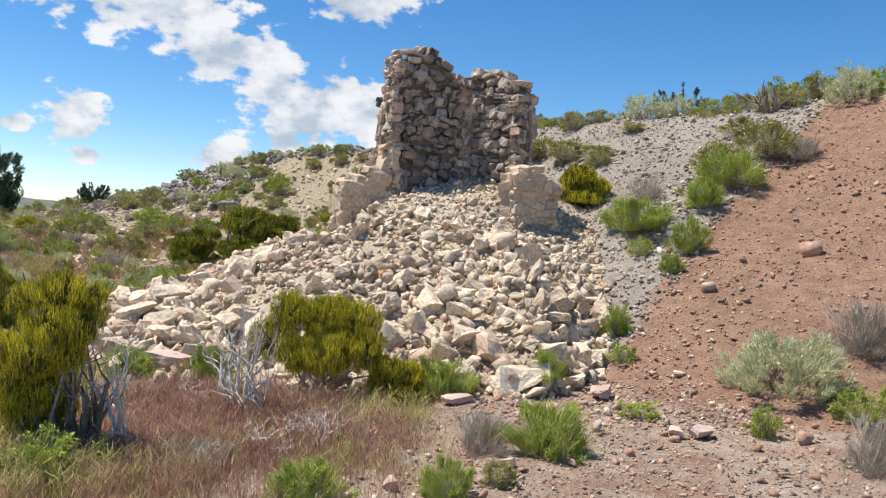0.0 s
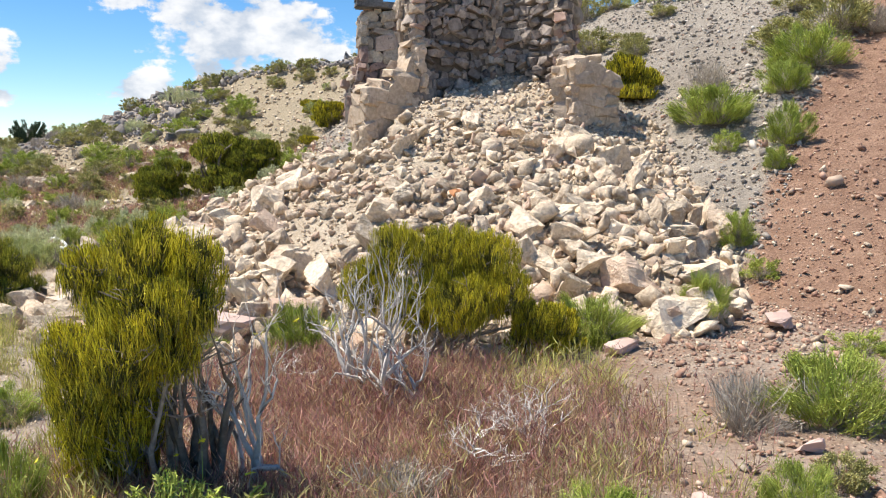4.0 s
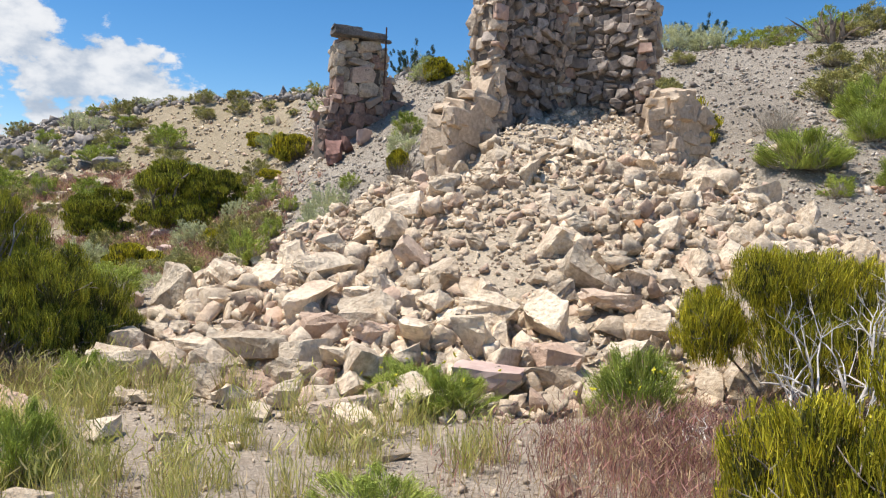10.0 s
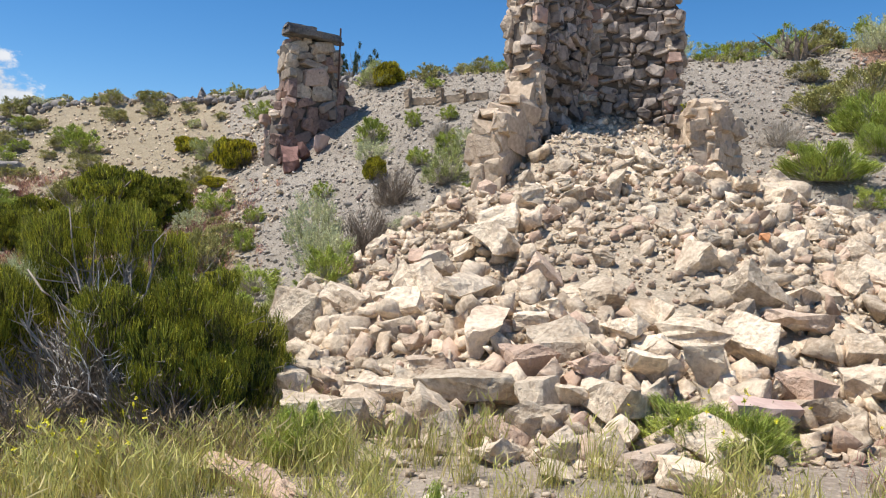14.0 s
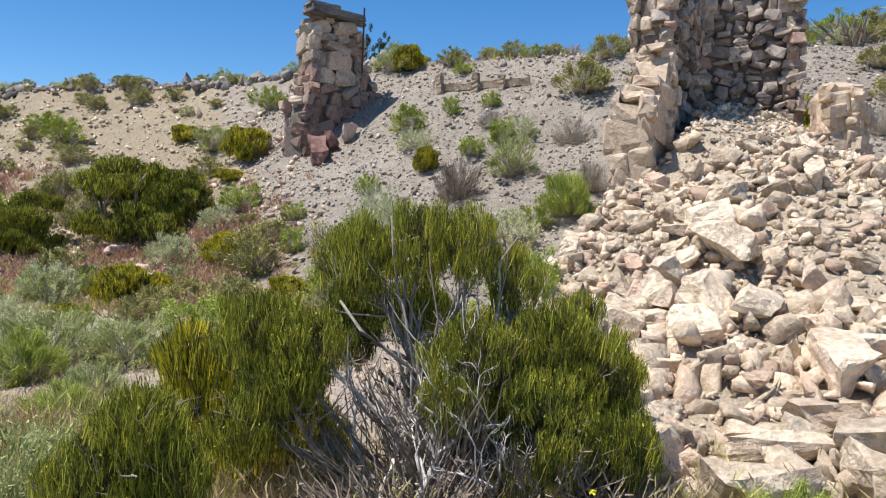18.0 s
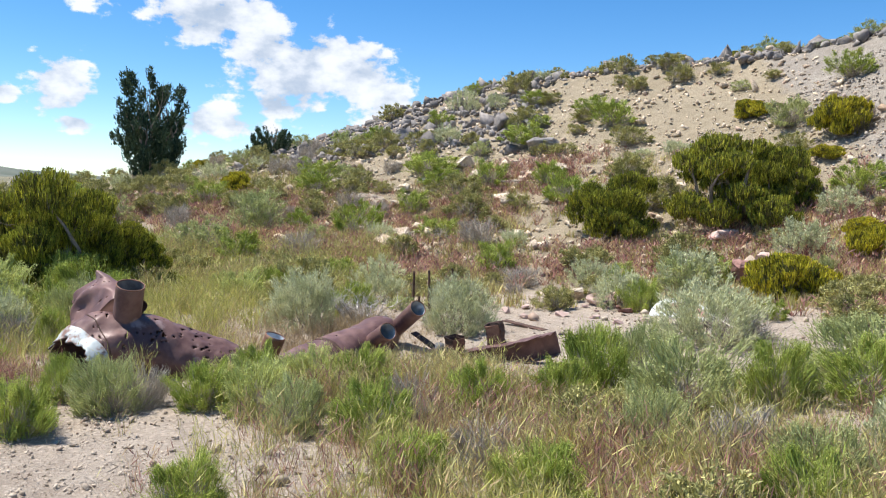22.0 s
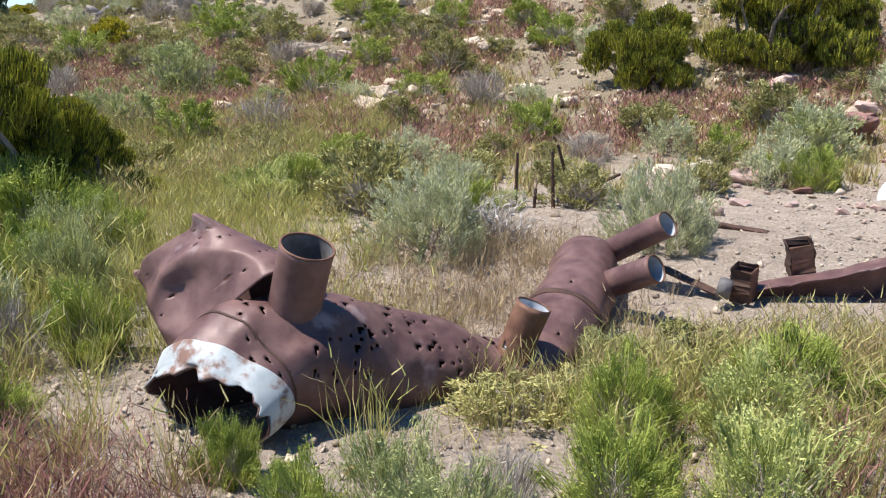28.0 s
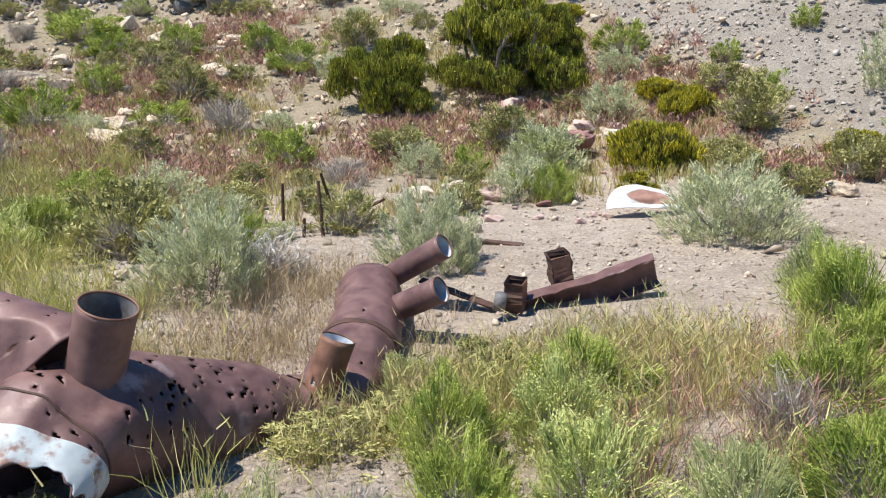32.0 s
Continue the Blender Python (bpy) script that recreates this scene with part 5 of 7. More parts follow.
for spec in (
    ("boulder", -2.74, 19.42, 0.66, "red_stone", 701, "red-brown boulder leaning at the foot of the stone pillar", 0.9, 0.8, 1.2),
    ("boulder", -2.42, 19.62, 0.5, "red_stone", 702, "red-brown boulder at the foot of the stone pillar", 0.9, 0.7, 1.2),
    ("boulder", -2.05, 19.60, 0.5, "pink_stone", 703, "pale pink slab leaning on the talus", 1.0, 0.5, 1.0),
    ("boulder", -6.10, 14.0, 0.42, "red_stone", 704, "dark red boulder in the brush", 1.0, 0.8, 0.95),
    ("rock", -5.94, 13.64, 0.28, "rubble", 705, "small white rock beside the red boulder", 1.3, 0.8, 0.6),
    ("rock", -6.34, 18.85, 0.46, "pink_stone", 706, "pinkish rock at the edge of the gully", 1.4, 0.9, 0.6),
    ("rock", -5.95, 17.6, 0.35, "pink_stone", 707, "broken pinkish rock in the gully", 1.4, 0.9, 0.6),
    ("boulder", -10.95, 24.9, 0.55, "rubble", 708, "pale cream boulder on the brushy hillside", 1.2, 0.9, 0.8),
    ("boulder", -9.1, 25.2, 0.65, "dark_chips", 709, "grey boulder on the brushy hillside", 1.5, 0.9, 0.8),
    ("rock", -8.45, 15.55, 0.32, "pink_stone", 710, "pale flat-topped rock on the sand", 1.3, 0.9, 0.7),
    ("rock", -8.72, 15.85, 0.27, "rubble", 711, "pale rounded rock on the sand", 1.0, 0.9, 0.9),
    ("rock", -9.05, 15.95, 0.27, "rubble", 712, "pale rock on the sand", 1.3, 0.9, 0.7),
    ("rock", -8.9, 14.7, 0.13, "pink_stone", 713, "small flat stone on the sand", 1.5, 1, 0.6),
    ("rock", -9.3, 15.3, 0.12, "pink_stone", 714, "small flat stone on the sand", 1.5, 1, 0.6),
    ("rock", -8.2, 15.0, 0.13, "red_stone", 715, "small red stone on the sand", 1.4, 1, 0.6),
    ("rock", -11.98, 14.35, 0.13, "rubble", 716, "small pale stone on the sand", 1.4, 1, 0.7),
    ("rock", -6.0, 16.8, 0.5, "rubble", 717, "white squared block of stone in the brush", 1.5, 0.8, 0.7),
    ("rock", -6.5, 16.95, 0.5, "red_stone", 718, "reddish boulder in the brush", 1.2, 0.8, 0.9),
    ("rock", -5.04, 10.72, 0.36, "rubble", 719, "cream boulder at the edge of the sandy flat", 1.2, 0.9, 0.8),
    ("rock", 2.73, 6.25, 0.32, "pink_stone", 720, "pale pink rock at the foot of the red slope", 1.2, 0.9, 0.7),
    ("rock", 1.33, 5.55, 0.30, "pink_stone", 721, "flat tan stone on the sand", 1.6, 0.7, 0.45),
    ("rock", 1.90, 6.17, 0.36, "rubble", 722, "pale block that rolled off the heap", 1.3, 0.8, 0.8),
    ("rock", 1.87, 3.48, 0.13, "pink_stone", 723, "small squared red-tan stone on the sand", 1.2, 0.9, 0.8),
    ("rock", 1.18, 2.80, 0.15, "pink_stone", 724, "small tan stone on the sand", 1.2, 0.9, 0.8),
    ("rock", 3.49, 4.80, 0.22, "pink_stone", 725, "red-tan stone at the foot of the slope", 1.3, 0.9, 0.7),
    ("rock", 3.25, 4.78, 0.17, "pink_stone", 726, "red-tan stone at the foot of the slope", 1.5, 0.9, 0.7),
    ("rock", -2.65, 5.35, 0.30, "rubble", 727, "pale block lying off the heap", 1.5, 0.8, 0.65),
    ("rock", -4.55, 5.93, 0.34, "rubble", 728, "long pale stone half hidden in grass", 1.9, 0.6, 0.5),
    ("rock", -3.35, 7.05, 0.42, "rubble", 729, "large squared pale block at the foot of the heap", 1.5, 0.9, 0.75),
    ("rock", -2.25, 8.95, 0.55, "rubble", 730, "large angular cream block on the heap", 1.3, 0.9, 0.85),
    ("rock", -2.75, 8.85, 0.45, "rubble", 731, "angular cream block on the heap", 1.2, 0.9, 0.9),
    ("rock", -3.30, 6.72, 0.50, "rubble", 733, "large flat cream block at the foot of the heap", 1.3, 0.9, 0.6),
    ("rock", -2.95, 6.45, 0.44, "rubble", 734, "large cream block at the foot of the heap", 1.3, 0.9, 0.7),
    ("rock", -3.70, 6.95, 0.36, "rubble", 735, "squared cream block at the foot of the heap", 1.4, 0.9, 0.65),
    ("rock", -2.55, 6.25, 0.42, "rubble", 736, "angular cream block at the foot of the heap", 1.2, 0.9, 0.75),
    ("rock", -1.85, 5.95, 0.46, "pink_stone", 737, "pinkish squared block at the foot of the heap", 1.3, 0.9, 0.7),
    ("rock", -1.35, 6.15, 0.44, "rubble", 738, "upright tan block at the foot of the heap", 1.0, 0.9, 0.95),
    ("rock", -2.20, 6.5, 0.4, "rubble", 739, "pale angular block at the foot of the heap", 1.2, 0.9, 0.8),
    ("rock", -2.72, 5.62, 0.30, "rubble", 740, "cream block lying off the heap", 1.6, 0.8, 0.6),
    ("brick", 0.0, 8.15, 0.17, "brick", 732, "orange brick lying in the rubble", 1.1, 0.8, 0.8),
    ("rock", 2.17, 7.9, 0.42, "rubble", 733, "broad pale slab on the heap", 1.6, 0.8, 0.5),
    ("rock", -12.0, 11.05, 0.06, "brick", 734, "small orange-red stone by the brush", 1.2, 0.9, 0.6),
):
    name, x, y, size, mat, seed, label, sx, sy, sz = spec
    lone_stone(name, x, y, size, M[mat], seed, label, sx, sy, sz, -1.8 if name == "brick" else 0.2)


# ---- plants ----
def blades(base, tip, width, seed, sag=0.15):
    """Thin tapered strips from base to tip, three triangles each."""
    r = np.random.RandomState(seed)
    base, tip = np.asarray(base, float), np.asarray(tip, float)
    n = len(base)
    d = tip - base
    side = np.cross(d, r.normal(size=(n, 3)))
    side /= np.linalg.norm(side, axis=1, keepdims=True) + 1e-9
    width = np.broadcast_to(np.asarray(width, float), (n,))[:, None] / 2
    middle = base + d * 0.55 + r.normal(size=(n, 3)) * np.linalg.norm(d, axis=1, keepdims=True) * sag * 0.4
    verts = np.stack([base - side * width, base + side * width, middle - side * width * 0.9, middle + side * width * 0.9, tip], 1).reshape(-1, 3)
    k = np.arange(n)[:, None] * 5
    faces = np.concatenate([k + [0, 1, 3], k + [0, 3, 2], k + [2, 3, 4]], 0)
    return verts, faces


def blade_mesh(name, sets, mat):
    vs, fs, n = [], [], 0
    for v, f in sets:
        vs.append(v)
        fs.append(f + n)
        n += len(v)
    verts, faces = np.concatenate(vs), np.concatenate(fs)
    me = bpy.data.meshes.new(name)
    me.vertices.add(len(verts))
    me.vertices.foreach_set("co", verts.astype(np.float32).ravel())
    me.loops.add(faces.size)
    me.loops.foreach_set("vertex_index", faces.ravel().astype(np.int32))
    me.polygons.add(len(faces))
    me.polygons.foreach_set("loop_start", np.arange(0, faces.size, 3, dtype=np.int32))
    me.polygons.foreach_set("loop_total", np.full(len(faces), 3, dtype=np.int32))
    me.materials.append(mat)
    me.update(calc_edges=True)
    return me


def dome_points(r, n, low=0.1, lobes=0.16):
    """Points over an uneven, lobed dome one unit wide and high."""
    a = r.uniform(0, 2 * np.pi, n)
    e = np.arcsin(np.clip(r.uniform(low, 1.0, n), -1, 1))
    p1, p2 = r.uniform(0, 6.3, 2)
    swell = 1 + lobes * (np.sin(3 * a + p1 + 2 * e) + 0.7 * np.sin(5 * a + p2 - 3 * e)) * np.cos(e) ** 0.5
    flat_e = np.sin(e) ** 0.8
    return np.stack([np.cos(a) * np.cos(e) ** 0.75 * 0.5 * swell, np.sin(a) * np.cos(e) ** 0.75 * 0.5 * swell, flat_e * (1 + 0.5 * (swell - 1))], 1)


def spaced(points, gap):
    """Keeps the points that are at least gap apart."""
    kept = []
    for p in points:
        if all(np.sum((p - q) ** 2) > gap * gap for q in kept):
            kept.append(p)
    return np.array(kept)


def twigs(base, tip, width, seed):
    """Short blunt strips of even width, two triangles each."""
    r = np.random.RandomState(seed)
    d = tip - base
    side = np.cross(d, r.normal(size=d.shape))
    side /= np.linalg.norm(side, axis=1, keepdims=True) + 1e-9
    w = np.broadcast_to(np.asarray(width, float), (len(base),))[:, None] / 2
    verts = np.stack([base - side * w, base + side * w, tip + side * w * 0.8, tip - side * w * 0.8], 1).reshape(-1, 3)
    k = np.arange(len(base))[:, None] * 4
    return verts, np.concatenate([k + [0, 1, 2], k + [0, 2, 3]], 0)


def pads(seed, lobes, thick, long, width, mat, fan=0.22):
    """Twig pads: each lobe (x, y, z, radius, half height) is a cushion of short upright twigs in tufts."""
    r = np.random.RandomState(seed)
    base, tip, inner_or_old = [], [], []
    for cx, cy, cz, rx, rz in lobes:
        n = int(thick * rx * rx)
        way = r.normal(size=(n, 3))
        way[:, 2] += 0.2
        way /= np.linalg.norm(way, axis=1, keepdims=True)
        k = min(max(int(11 * (rx / long) ** 1.2), 7), 60)
        tufts = r.normal(size=(k, 3)) + [0, 0, 0.2]
        tufts /= np.linalg.norm(tufts, axis=1, keepdims=True)
        near = np.argmax(way @ tufts.T, axis=1)
        way += (tufts[near] - way) * 0.24
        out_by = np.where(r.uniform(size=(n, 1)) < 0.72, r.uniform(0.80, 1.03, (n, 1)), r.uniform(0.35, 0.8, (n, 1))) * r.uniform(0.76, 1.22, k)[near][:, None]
        t = np.array([cx, cy, cz]) + way * out_by * [rx, rx, rz]
        lean = r.normal(size=(k, 3))[near] * [0.07, 0.07, 0]
        d = np.array([0, 0, 1.0]) + way * [0.28, 0.28, 0] + lean + r.normal(size=(n, 3)) * [fan * 0.6, fan * 0.6, 0.05]
        d /= np.linalg.norm(d, axis=1, keepdims=True)
        b = t - d * (long * r.uniform(0.45, 1.15, (n, 1)))
        b[:, 2] = np.maximum(b[:, 2], 0.01)
        t[:, 2] = np.maximum(t[:, 2], b[:, 2] + long * 0.2)
        base.append(b)
        tip.append(t)
        # shade inside the lobe goes into twig colour; a random eighth are old
        inner_or_old.append((out_by[:, 0] < 0.78) | (r.uniform(size=n) < 0.12))
    base, tip, inner_or_old = np.concatenate(base), np.concatenate(tip), np.concatenate(inner_or_old)
    sets = [twigs(base, tip, width * r.uniform(0.7, 1.35, len(base)), seed)]
    darker_faces = np.concatenate([inner_or_old, inner_or_old])
    if long < 0.09:
        pick = r.uniform(size=len(base)) < 0.16
        at = base[pick] + (tip - base)[pick] * r.uniform(0.4, 1.0, (pick.sum(), 1))
        sets.append(twigs(at, at + r.normal(size=at.shape) * 0.004 + [0, 0, 0.004], width * 2.6, seed + 9))
    me = blade_mesh("foliage", sets, mat)
    me.materials.append(M["ephedra_old_shaded"])
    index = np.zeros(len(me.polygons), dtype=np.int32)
    index[: len(darker_faces)] = darker_faces
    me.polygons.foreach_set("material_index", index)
    return me


def limbs_to(seed, lobes, radius, forks, mat, root=0.06):
    """Grey crooked limbs from the root up into each lobe, with short side twigs."""
    r = random.Random(seed)
    bm = bmesh.new()

    def limb(a, c, wide, tapered):
        pts, n = [], 5
        bow = Vector((r.gauss(0, 1), r.gauss(0, 1), r.gauss(0, 0.4))) * (c - a).length * 0.13
        for k in range(n + 1):
            u = k / n
            p = a.lerp(c, u) + bow * math.sin(math.pi * u) + Vector((r.gauss(0, 1), r.gauss(0, 1), 0)) * wide * 0.7
            pts.append(p)
        rings = []
        for k, p in enumerate(pts):
            d = (pts[min(k + 1, n)] - pts[max(k - 1, 0)]).normalized()
            s = d.orthogonal().normalized()
            q = d.cross(s)
            w = wide * (1 - (1 - tapered) * k / n) * r.uniform(0.85, 1.2)
            rings.append([bm.verts.new(p + (s * math.cos(t * 1.2566) + q * math.sin(t * 1.2566)) * w) for t in range(5)])
        for i, j in zip(rings, rings[1:]):
            for t in range(5):
                bm.faces.new((i[t], i[(t + 1) % 5], j[(t + 1) % 5], j[t]))
        return pts

    for x, y, z, rx, rz in lobes:
        a = Vector((r.gauss(0, root), r.gauss(0, root), 0.0)) + Vector((x, y, 0)) * 0.12
        c = Vector((x, y, z - rz * 0.3))
        pts = limb(a, c, radius * r.uniform(0.7, 1.2), 0.4)
        for _ in range(forks):
            p = r.choice(pts[2:])
            w = Vector((r.gauss(0, 0.7) + x * 0.5, r.gauss(0, 0.7) + y * 0.5, r.uniform(0.3, 1.2))).normalized()
            more = limb(p, p + w * rx * r.uniform(0.6, 1.3), radius * 0.32, 0.3)
            limb(more[3], more[3] + (w + Vector((r.gauss(0, 0.8), r.gauss(0, 0.8), r.gauss(0, 0.4)))).normalized() * rx * 0.5, radius * 0.18, 0.3)
    me = bpy.data.meshes.new("wood")
    bm.to_mesh(me)
    bm.free()
    me.materials.append(mat)
    return me


def ephedra(seed, count, thick, long, width, mat, size=(0.19, 0.30)):
    """Broom-like shrub one unit wide and high, its crown a heap of rounded twig pads with gaps between."""
    r = np.random.RandomState(seed)
    heads = spaced(dome_points(r, 400, 0.05, 0.22), 0.88 / math.sqrt(count))[:count]
    lobes = [(p[0] * 0.74, p[1] * 0.74, max(p[2] * 0.84, 0.16), s, s * r.uniform(0.62, 0.85)) for p, s in zip(heads, r.uniform(size[0], size[1], len(heads)))]
    lobes.append((0, 0, 0.5, 0.26, 0.3))
    return pads(seed, lobes, thick, long, width, mat), limbs_to(seed + 1, lobes, 0.018, 3, M["bark"])


def fine_brush(seed, stems, width, mat, leafy=0.5, wood=M["dry"], reach=(0.14, 0.30), bare=0.10, leaf=(0.03, 0.07)):
    """Rounded brush of fine stems fanning out of one root, leafy near the tips, grey and twiggy below."""
    r = np.random.RandomState(seed)
    n_clumps = 44
    heads = dome_points(r, n_clumps, 0.1, 0.24) * r.uniform(0.76, 1.05, (n_clumps, 1))
    size = r.uniform(0.6, 1.4, n_clumps)
    which = r.randint(0, n_clumps, stems)
    tip = heads[which] + r.normal(size=(stems, 3)) * [0.040, 0.040, 0.044] * size[which][:, None]
    shell = dome_points(r, stems // 6, 0.05, 0.24) * r.uniform(0.7, 1.0, (stems // 6, 1))
    tip[: len(shell)] = shell
    tip[:, 2] = np.maximum(tip[:, 2], bare + r.uniform(0, 0.08, stems))
    way = tip * [0.9, 0.9, 0.5] + [0, 0, 0.42] + r.normal(size=(stems, 3)) * 0.13
    way /= np.linalg.norm(way, axis=1, keepdims=True)
    base = tip - way * r.uniform(*reach, (stems, 1))
    base[:, 2] = np.maximum(base[:, 2], 0.01)
    sets = [blades(base, tip, width, seed, 0.12)]
    m = int(stems * leafy)
    k = r.randint(0, stems, m)
    t = r.uniform(0.4, 1.0, (m, 1))
    b = base[k] + (tip[k] - base[k]) * t
    d = way[k] * 0.6 + r.normal(size=(m, 3)) * 0.6
    d /= np.linalg.norm(d, axis=1, keepdims=True)
    sets.append(blades(b, b + d * r.uniform(*leaf, (m, 1)), width * (1.6 if leaf[1] > 0.05 else 1.25), seed + 3, 0.1))
    foliage = blade_mesh("foliage", sets, mat)
    n = 150 + stems // 10
    k = r.randint(0, n_clumps, n)
    tw = heads[k] * r.uniform(0.55, 0.95, (n, 1)) + r.normal(size=(n, 3)) * 0.07
    tw[:, 2] = np.maximum(tw[:, 2], 0.05)
    wood_me = blade_mesh("wood", [blades(r.normal(size=(n, 3)) * [0.06, 0.06, 0.0], tw, max(width, 0.008), seed + 5, 0.25)], wood)
    return foliage, wood_me


def sage(seed, sprays, width, mat, per=34, loose=0.5):
    """Sagebrush: twisted grey limbs that end in upright sprays of small leaves."""
    r = np.random.RandomState(seed)
    heads = dome_points(r, sprays, 0.0) * r.uniform(0.72, 1.05, (sprays, 1))
    heads[:, 2] = np.maximum(heads[:, 2], 0.16)
    sets = []
    base = np.repeat(heads, per, 0)
    up = np.tile([0, 0, 1.0], (len(base), 1)) + base * [0.9, 0.9, 0.1]
    along = r.uniform(-0.16, 0.05, (len(base), 1))
    b = base + up * along + r.normal(size=base.shape) * 0.022
    d = up + r.normal(size=base.shape) * loose
    d /= np.linalg.norm(d, axis=1, keepdims=True)
    sets.append(blades(b, b + d * r.uniform(0.03, 0.085, (len(b), 1)), width, seed, 0.1))
    v, f, _ = branches(seed + 2, 8, 0.34, 0.022, 0.95, 3, 0.25, 3, 0.4, 4)
    return blade_mesh("foliage", sets, mat), mesh_of("wood", v, f, M["bark"], True)


def dead_brush(seed, trunks, radius, depth=4, spread=0.8, mat=M["bleached"]):
    v, f, _ = branches(seed, trunks, 0.48, radius, spread, depth, 0.36, 3, 0.3, 5)
    levels = branches.levels
    v = np.array([tuple(p) for p in v])
    v /= max(v[:, 2].max(), 1e-3)
    v[:, :2] *= 0.5 / max(np.percentile(np.hypot(v[:, 0], v[:, 1]), 97) , 1e-3)
    low = [q for q, level in zip(f, levels) if level < 2]
    high = [q for q, level in zip(f, levels) if level >= 2]
    return mesh_of("trunk", v, low, mat, True), mesh_of("branchwork", v, high, mat, True)


KINDS = {
    "E": ([ephedra(1000 + k, 14, 24000, 0.12, 0.0100, M["ephedra"]) for k in range(3)], "broom_shrub", "foliage", "wood", "yellow-green broom-like shrub", "shrub"),
    "H": ([ephedra(1020 + k, 15, 42000, 0.13, 0.0056, M["ephedra"], (0.16, 0.26)) for k in range(3)], "broom_shrub", "foliage", "wood", "dense yellow-green broom shrub over grey wood", "shrub"),
    "J": ([ephedra(1060 + k, 24, 110000, 0.062, 0.0036, M["ephedra_dark"], (0.12, 0.20)) for k in range(2)], "broom_shrub", "foliage", "wood", "dense dark green broom shrub over grey wood", "shrub"),
    "K": ([ephedra(1040 + k, 26, 60000, 0.062, 0.0056, M["ephedra_dark"], (0.11, 0.19)) for k in range(3)], "broom_shrub", "foliage", "wood", "dark green broom-like shrub", "shrub"),
    "R": ([fine_brush(1100 + k, 2300, 0.0105, M["rabbit"], 0.9, reach=(0.08, 0.17)) for k in range(4)], "green_brush", "foliage", "wood", "rounded bright green brush", "bush"),
    "P": ([fine_brush(1120 + k, 1700, 0.011, M["rabbit_pale"], 0.8, reach=(0.08, 0.17)) for k in range(3)], "green_brush", "foliage", "wood", "rounded pale green brush", "bush"),
    "N": ([fine_brush(1140 + k, 4300, 0.0062, M["rabbit"], 1.4, leaf=(0.016, 0.042)) for k in range(3)], "green_brush", "foliage", "wood", "dense bright green fine-stemmed brush", "bush"),
    "Q": ([fine_brush(1160 + k, 1700, 0.0090, M["leaf_yellow"], 3.4, leaf=(0.018, 0.04)) for k in range(3)], "green_brush", "foliage", "wood", "dense yellow-green leafy brush", "bush"),
    "V": ([fine_brush(1180 + k, 2300, 0.0070, M["rabbit_pale"], 1.7, leaf=(0.016, 0.038)) for k in range(3)], "green_brush", "foliage", "wood", "pale green brush over grey dry stems", "bush"),
    "S": ([sage(1200 + k, 130, 0.013, M["sage"], 40, 0.4) for k in range(3)], "sagebrush", "foliage", "wood", "grey-green sagebrush on grey wood", "bush"),
    "T": ([sage(1220 + k, 210, 0.0085, M["sage"], 60, 0.3) for k in range(3)], "sagebrush", "foliage", "wood", "silvery grey-green sagebrush", "bush"),
    "G": ([fine_brush(1300 + k, 2300, 0.0125, M["olive"], 1.0, reach=(0.07, 0.14)) for k in range(4)], "olive_brush", "foliage", "wood", "small dull olive brush", "bush"),
    "D": ([fine_brush(1400 + k, 900, 0.007, M["dry"], 0.3, reach=(0.25, 0.5)) for k in range(2)], "dry_brush", "foliage", "wood", "dry grey leafless brush", "bush"),
    "B": ([fine_brush(1420 + k, 900, 0.007, M["bark"], 0.3, M["bark"], reach=(0.25, 0.5)) for k in range(2)], "bare_brush", "foliage", "wood", "dense dark grey leafless twigs", "bush"),
    "W": ([dead_brush(1500 + k, 3, 0.034, 5, 0.6) for k in range(3)], "dead_shrub", "trunk", "branchwork", "sun-bleached dead shrub with bare branches", "dead shrub"),
}
planted = []


def plant(kind, x, y, wide, h, seed, tail="", lift=0.0):
    protos, name, leaf_name, wood_name, label, category = KINDS[kind]
    r = random.Random(seed)
    a, b = protos[seed % len(protos)]
    top = new(name)
    top.matrix_basis = Matrix.LocRotScale((x, y, land_at(x, y) - 0.02 + lift), Euler((r.gauss(0, 0.05), r.gauss(0, 0.05), r.uniform(0, 6.283))), (wide * r.uniform(0.92, 1.08), wide * r.uniform(0.85, 1.1), h))
    how = "large " if wide > 1.6 else "low " if h < 0.28 else "small " if wide < 0.5 else ""
    tagged(top, (how + label + tail), category, name.replace("_", " ") + " plants")
    part(leaf_name, a, None, top)
    if b is not None:
        w = part(wood_name, b, None, top)
        if kind == "W":
            tagged(w, "forking bleached twigs", kind="stuff")
    planted.append((x, y, wide))
    return top


def bed(seed, tail, *rows):
    for k, (kind, x, y, w, h) in enumerate(rows):
        far = 0.7 if y > 26.2 else 1.0
        plant(kind, x, y, w * far, h * far, seed * 31 + k * 7, tail)


bed(15, " by the duct", ("D", -12.7, 10.45, 0.4, 0.28), ("D", -13.3, 10.9, 0.5, 0.36), ("V", -10.5, 10.25, 0.42, 0.34), ("N", -9.5, 10.75, 0.5, 0.36), ("N", -9.0, 11.0, 0.45, 0.34), ("V", -8.6, 10.0, 0.5, 0.4), ("N", -8.1, 9.2, 0.5, 0.34), ("D", -9.4, 9.8, 0.45, 0.3), ("W", -12.45, 10.5, 0.6, 0.18), ("W", -12.0, 10.75, 0.5, 0.14), ("W", -12.75, 10.85, 0.6, 0.14), ("N", -13.4, 11.5, 0.45, 0.4), ("D", -13.5, 12.1, 0.45, 0.38), ("S", -7.4, 9.9, 0.5, 0.4))
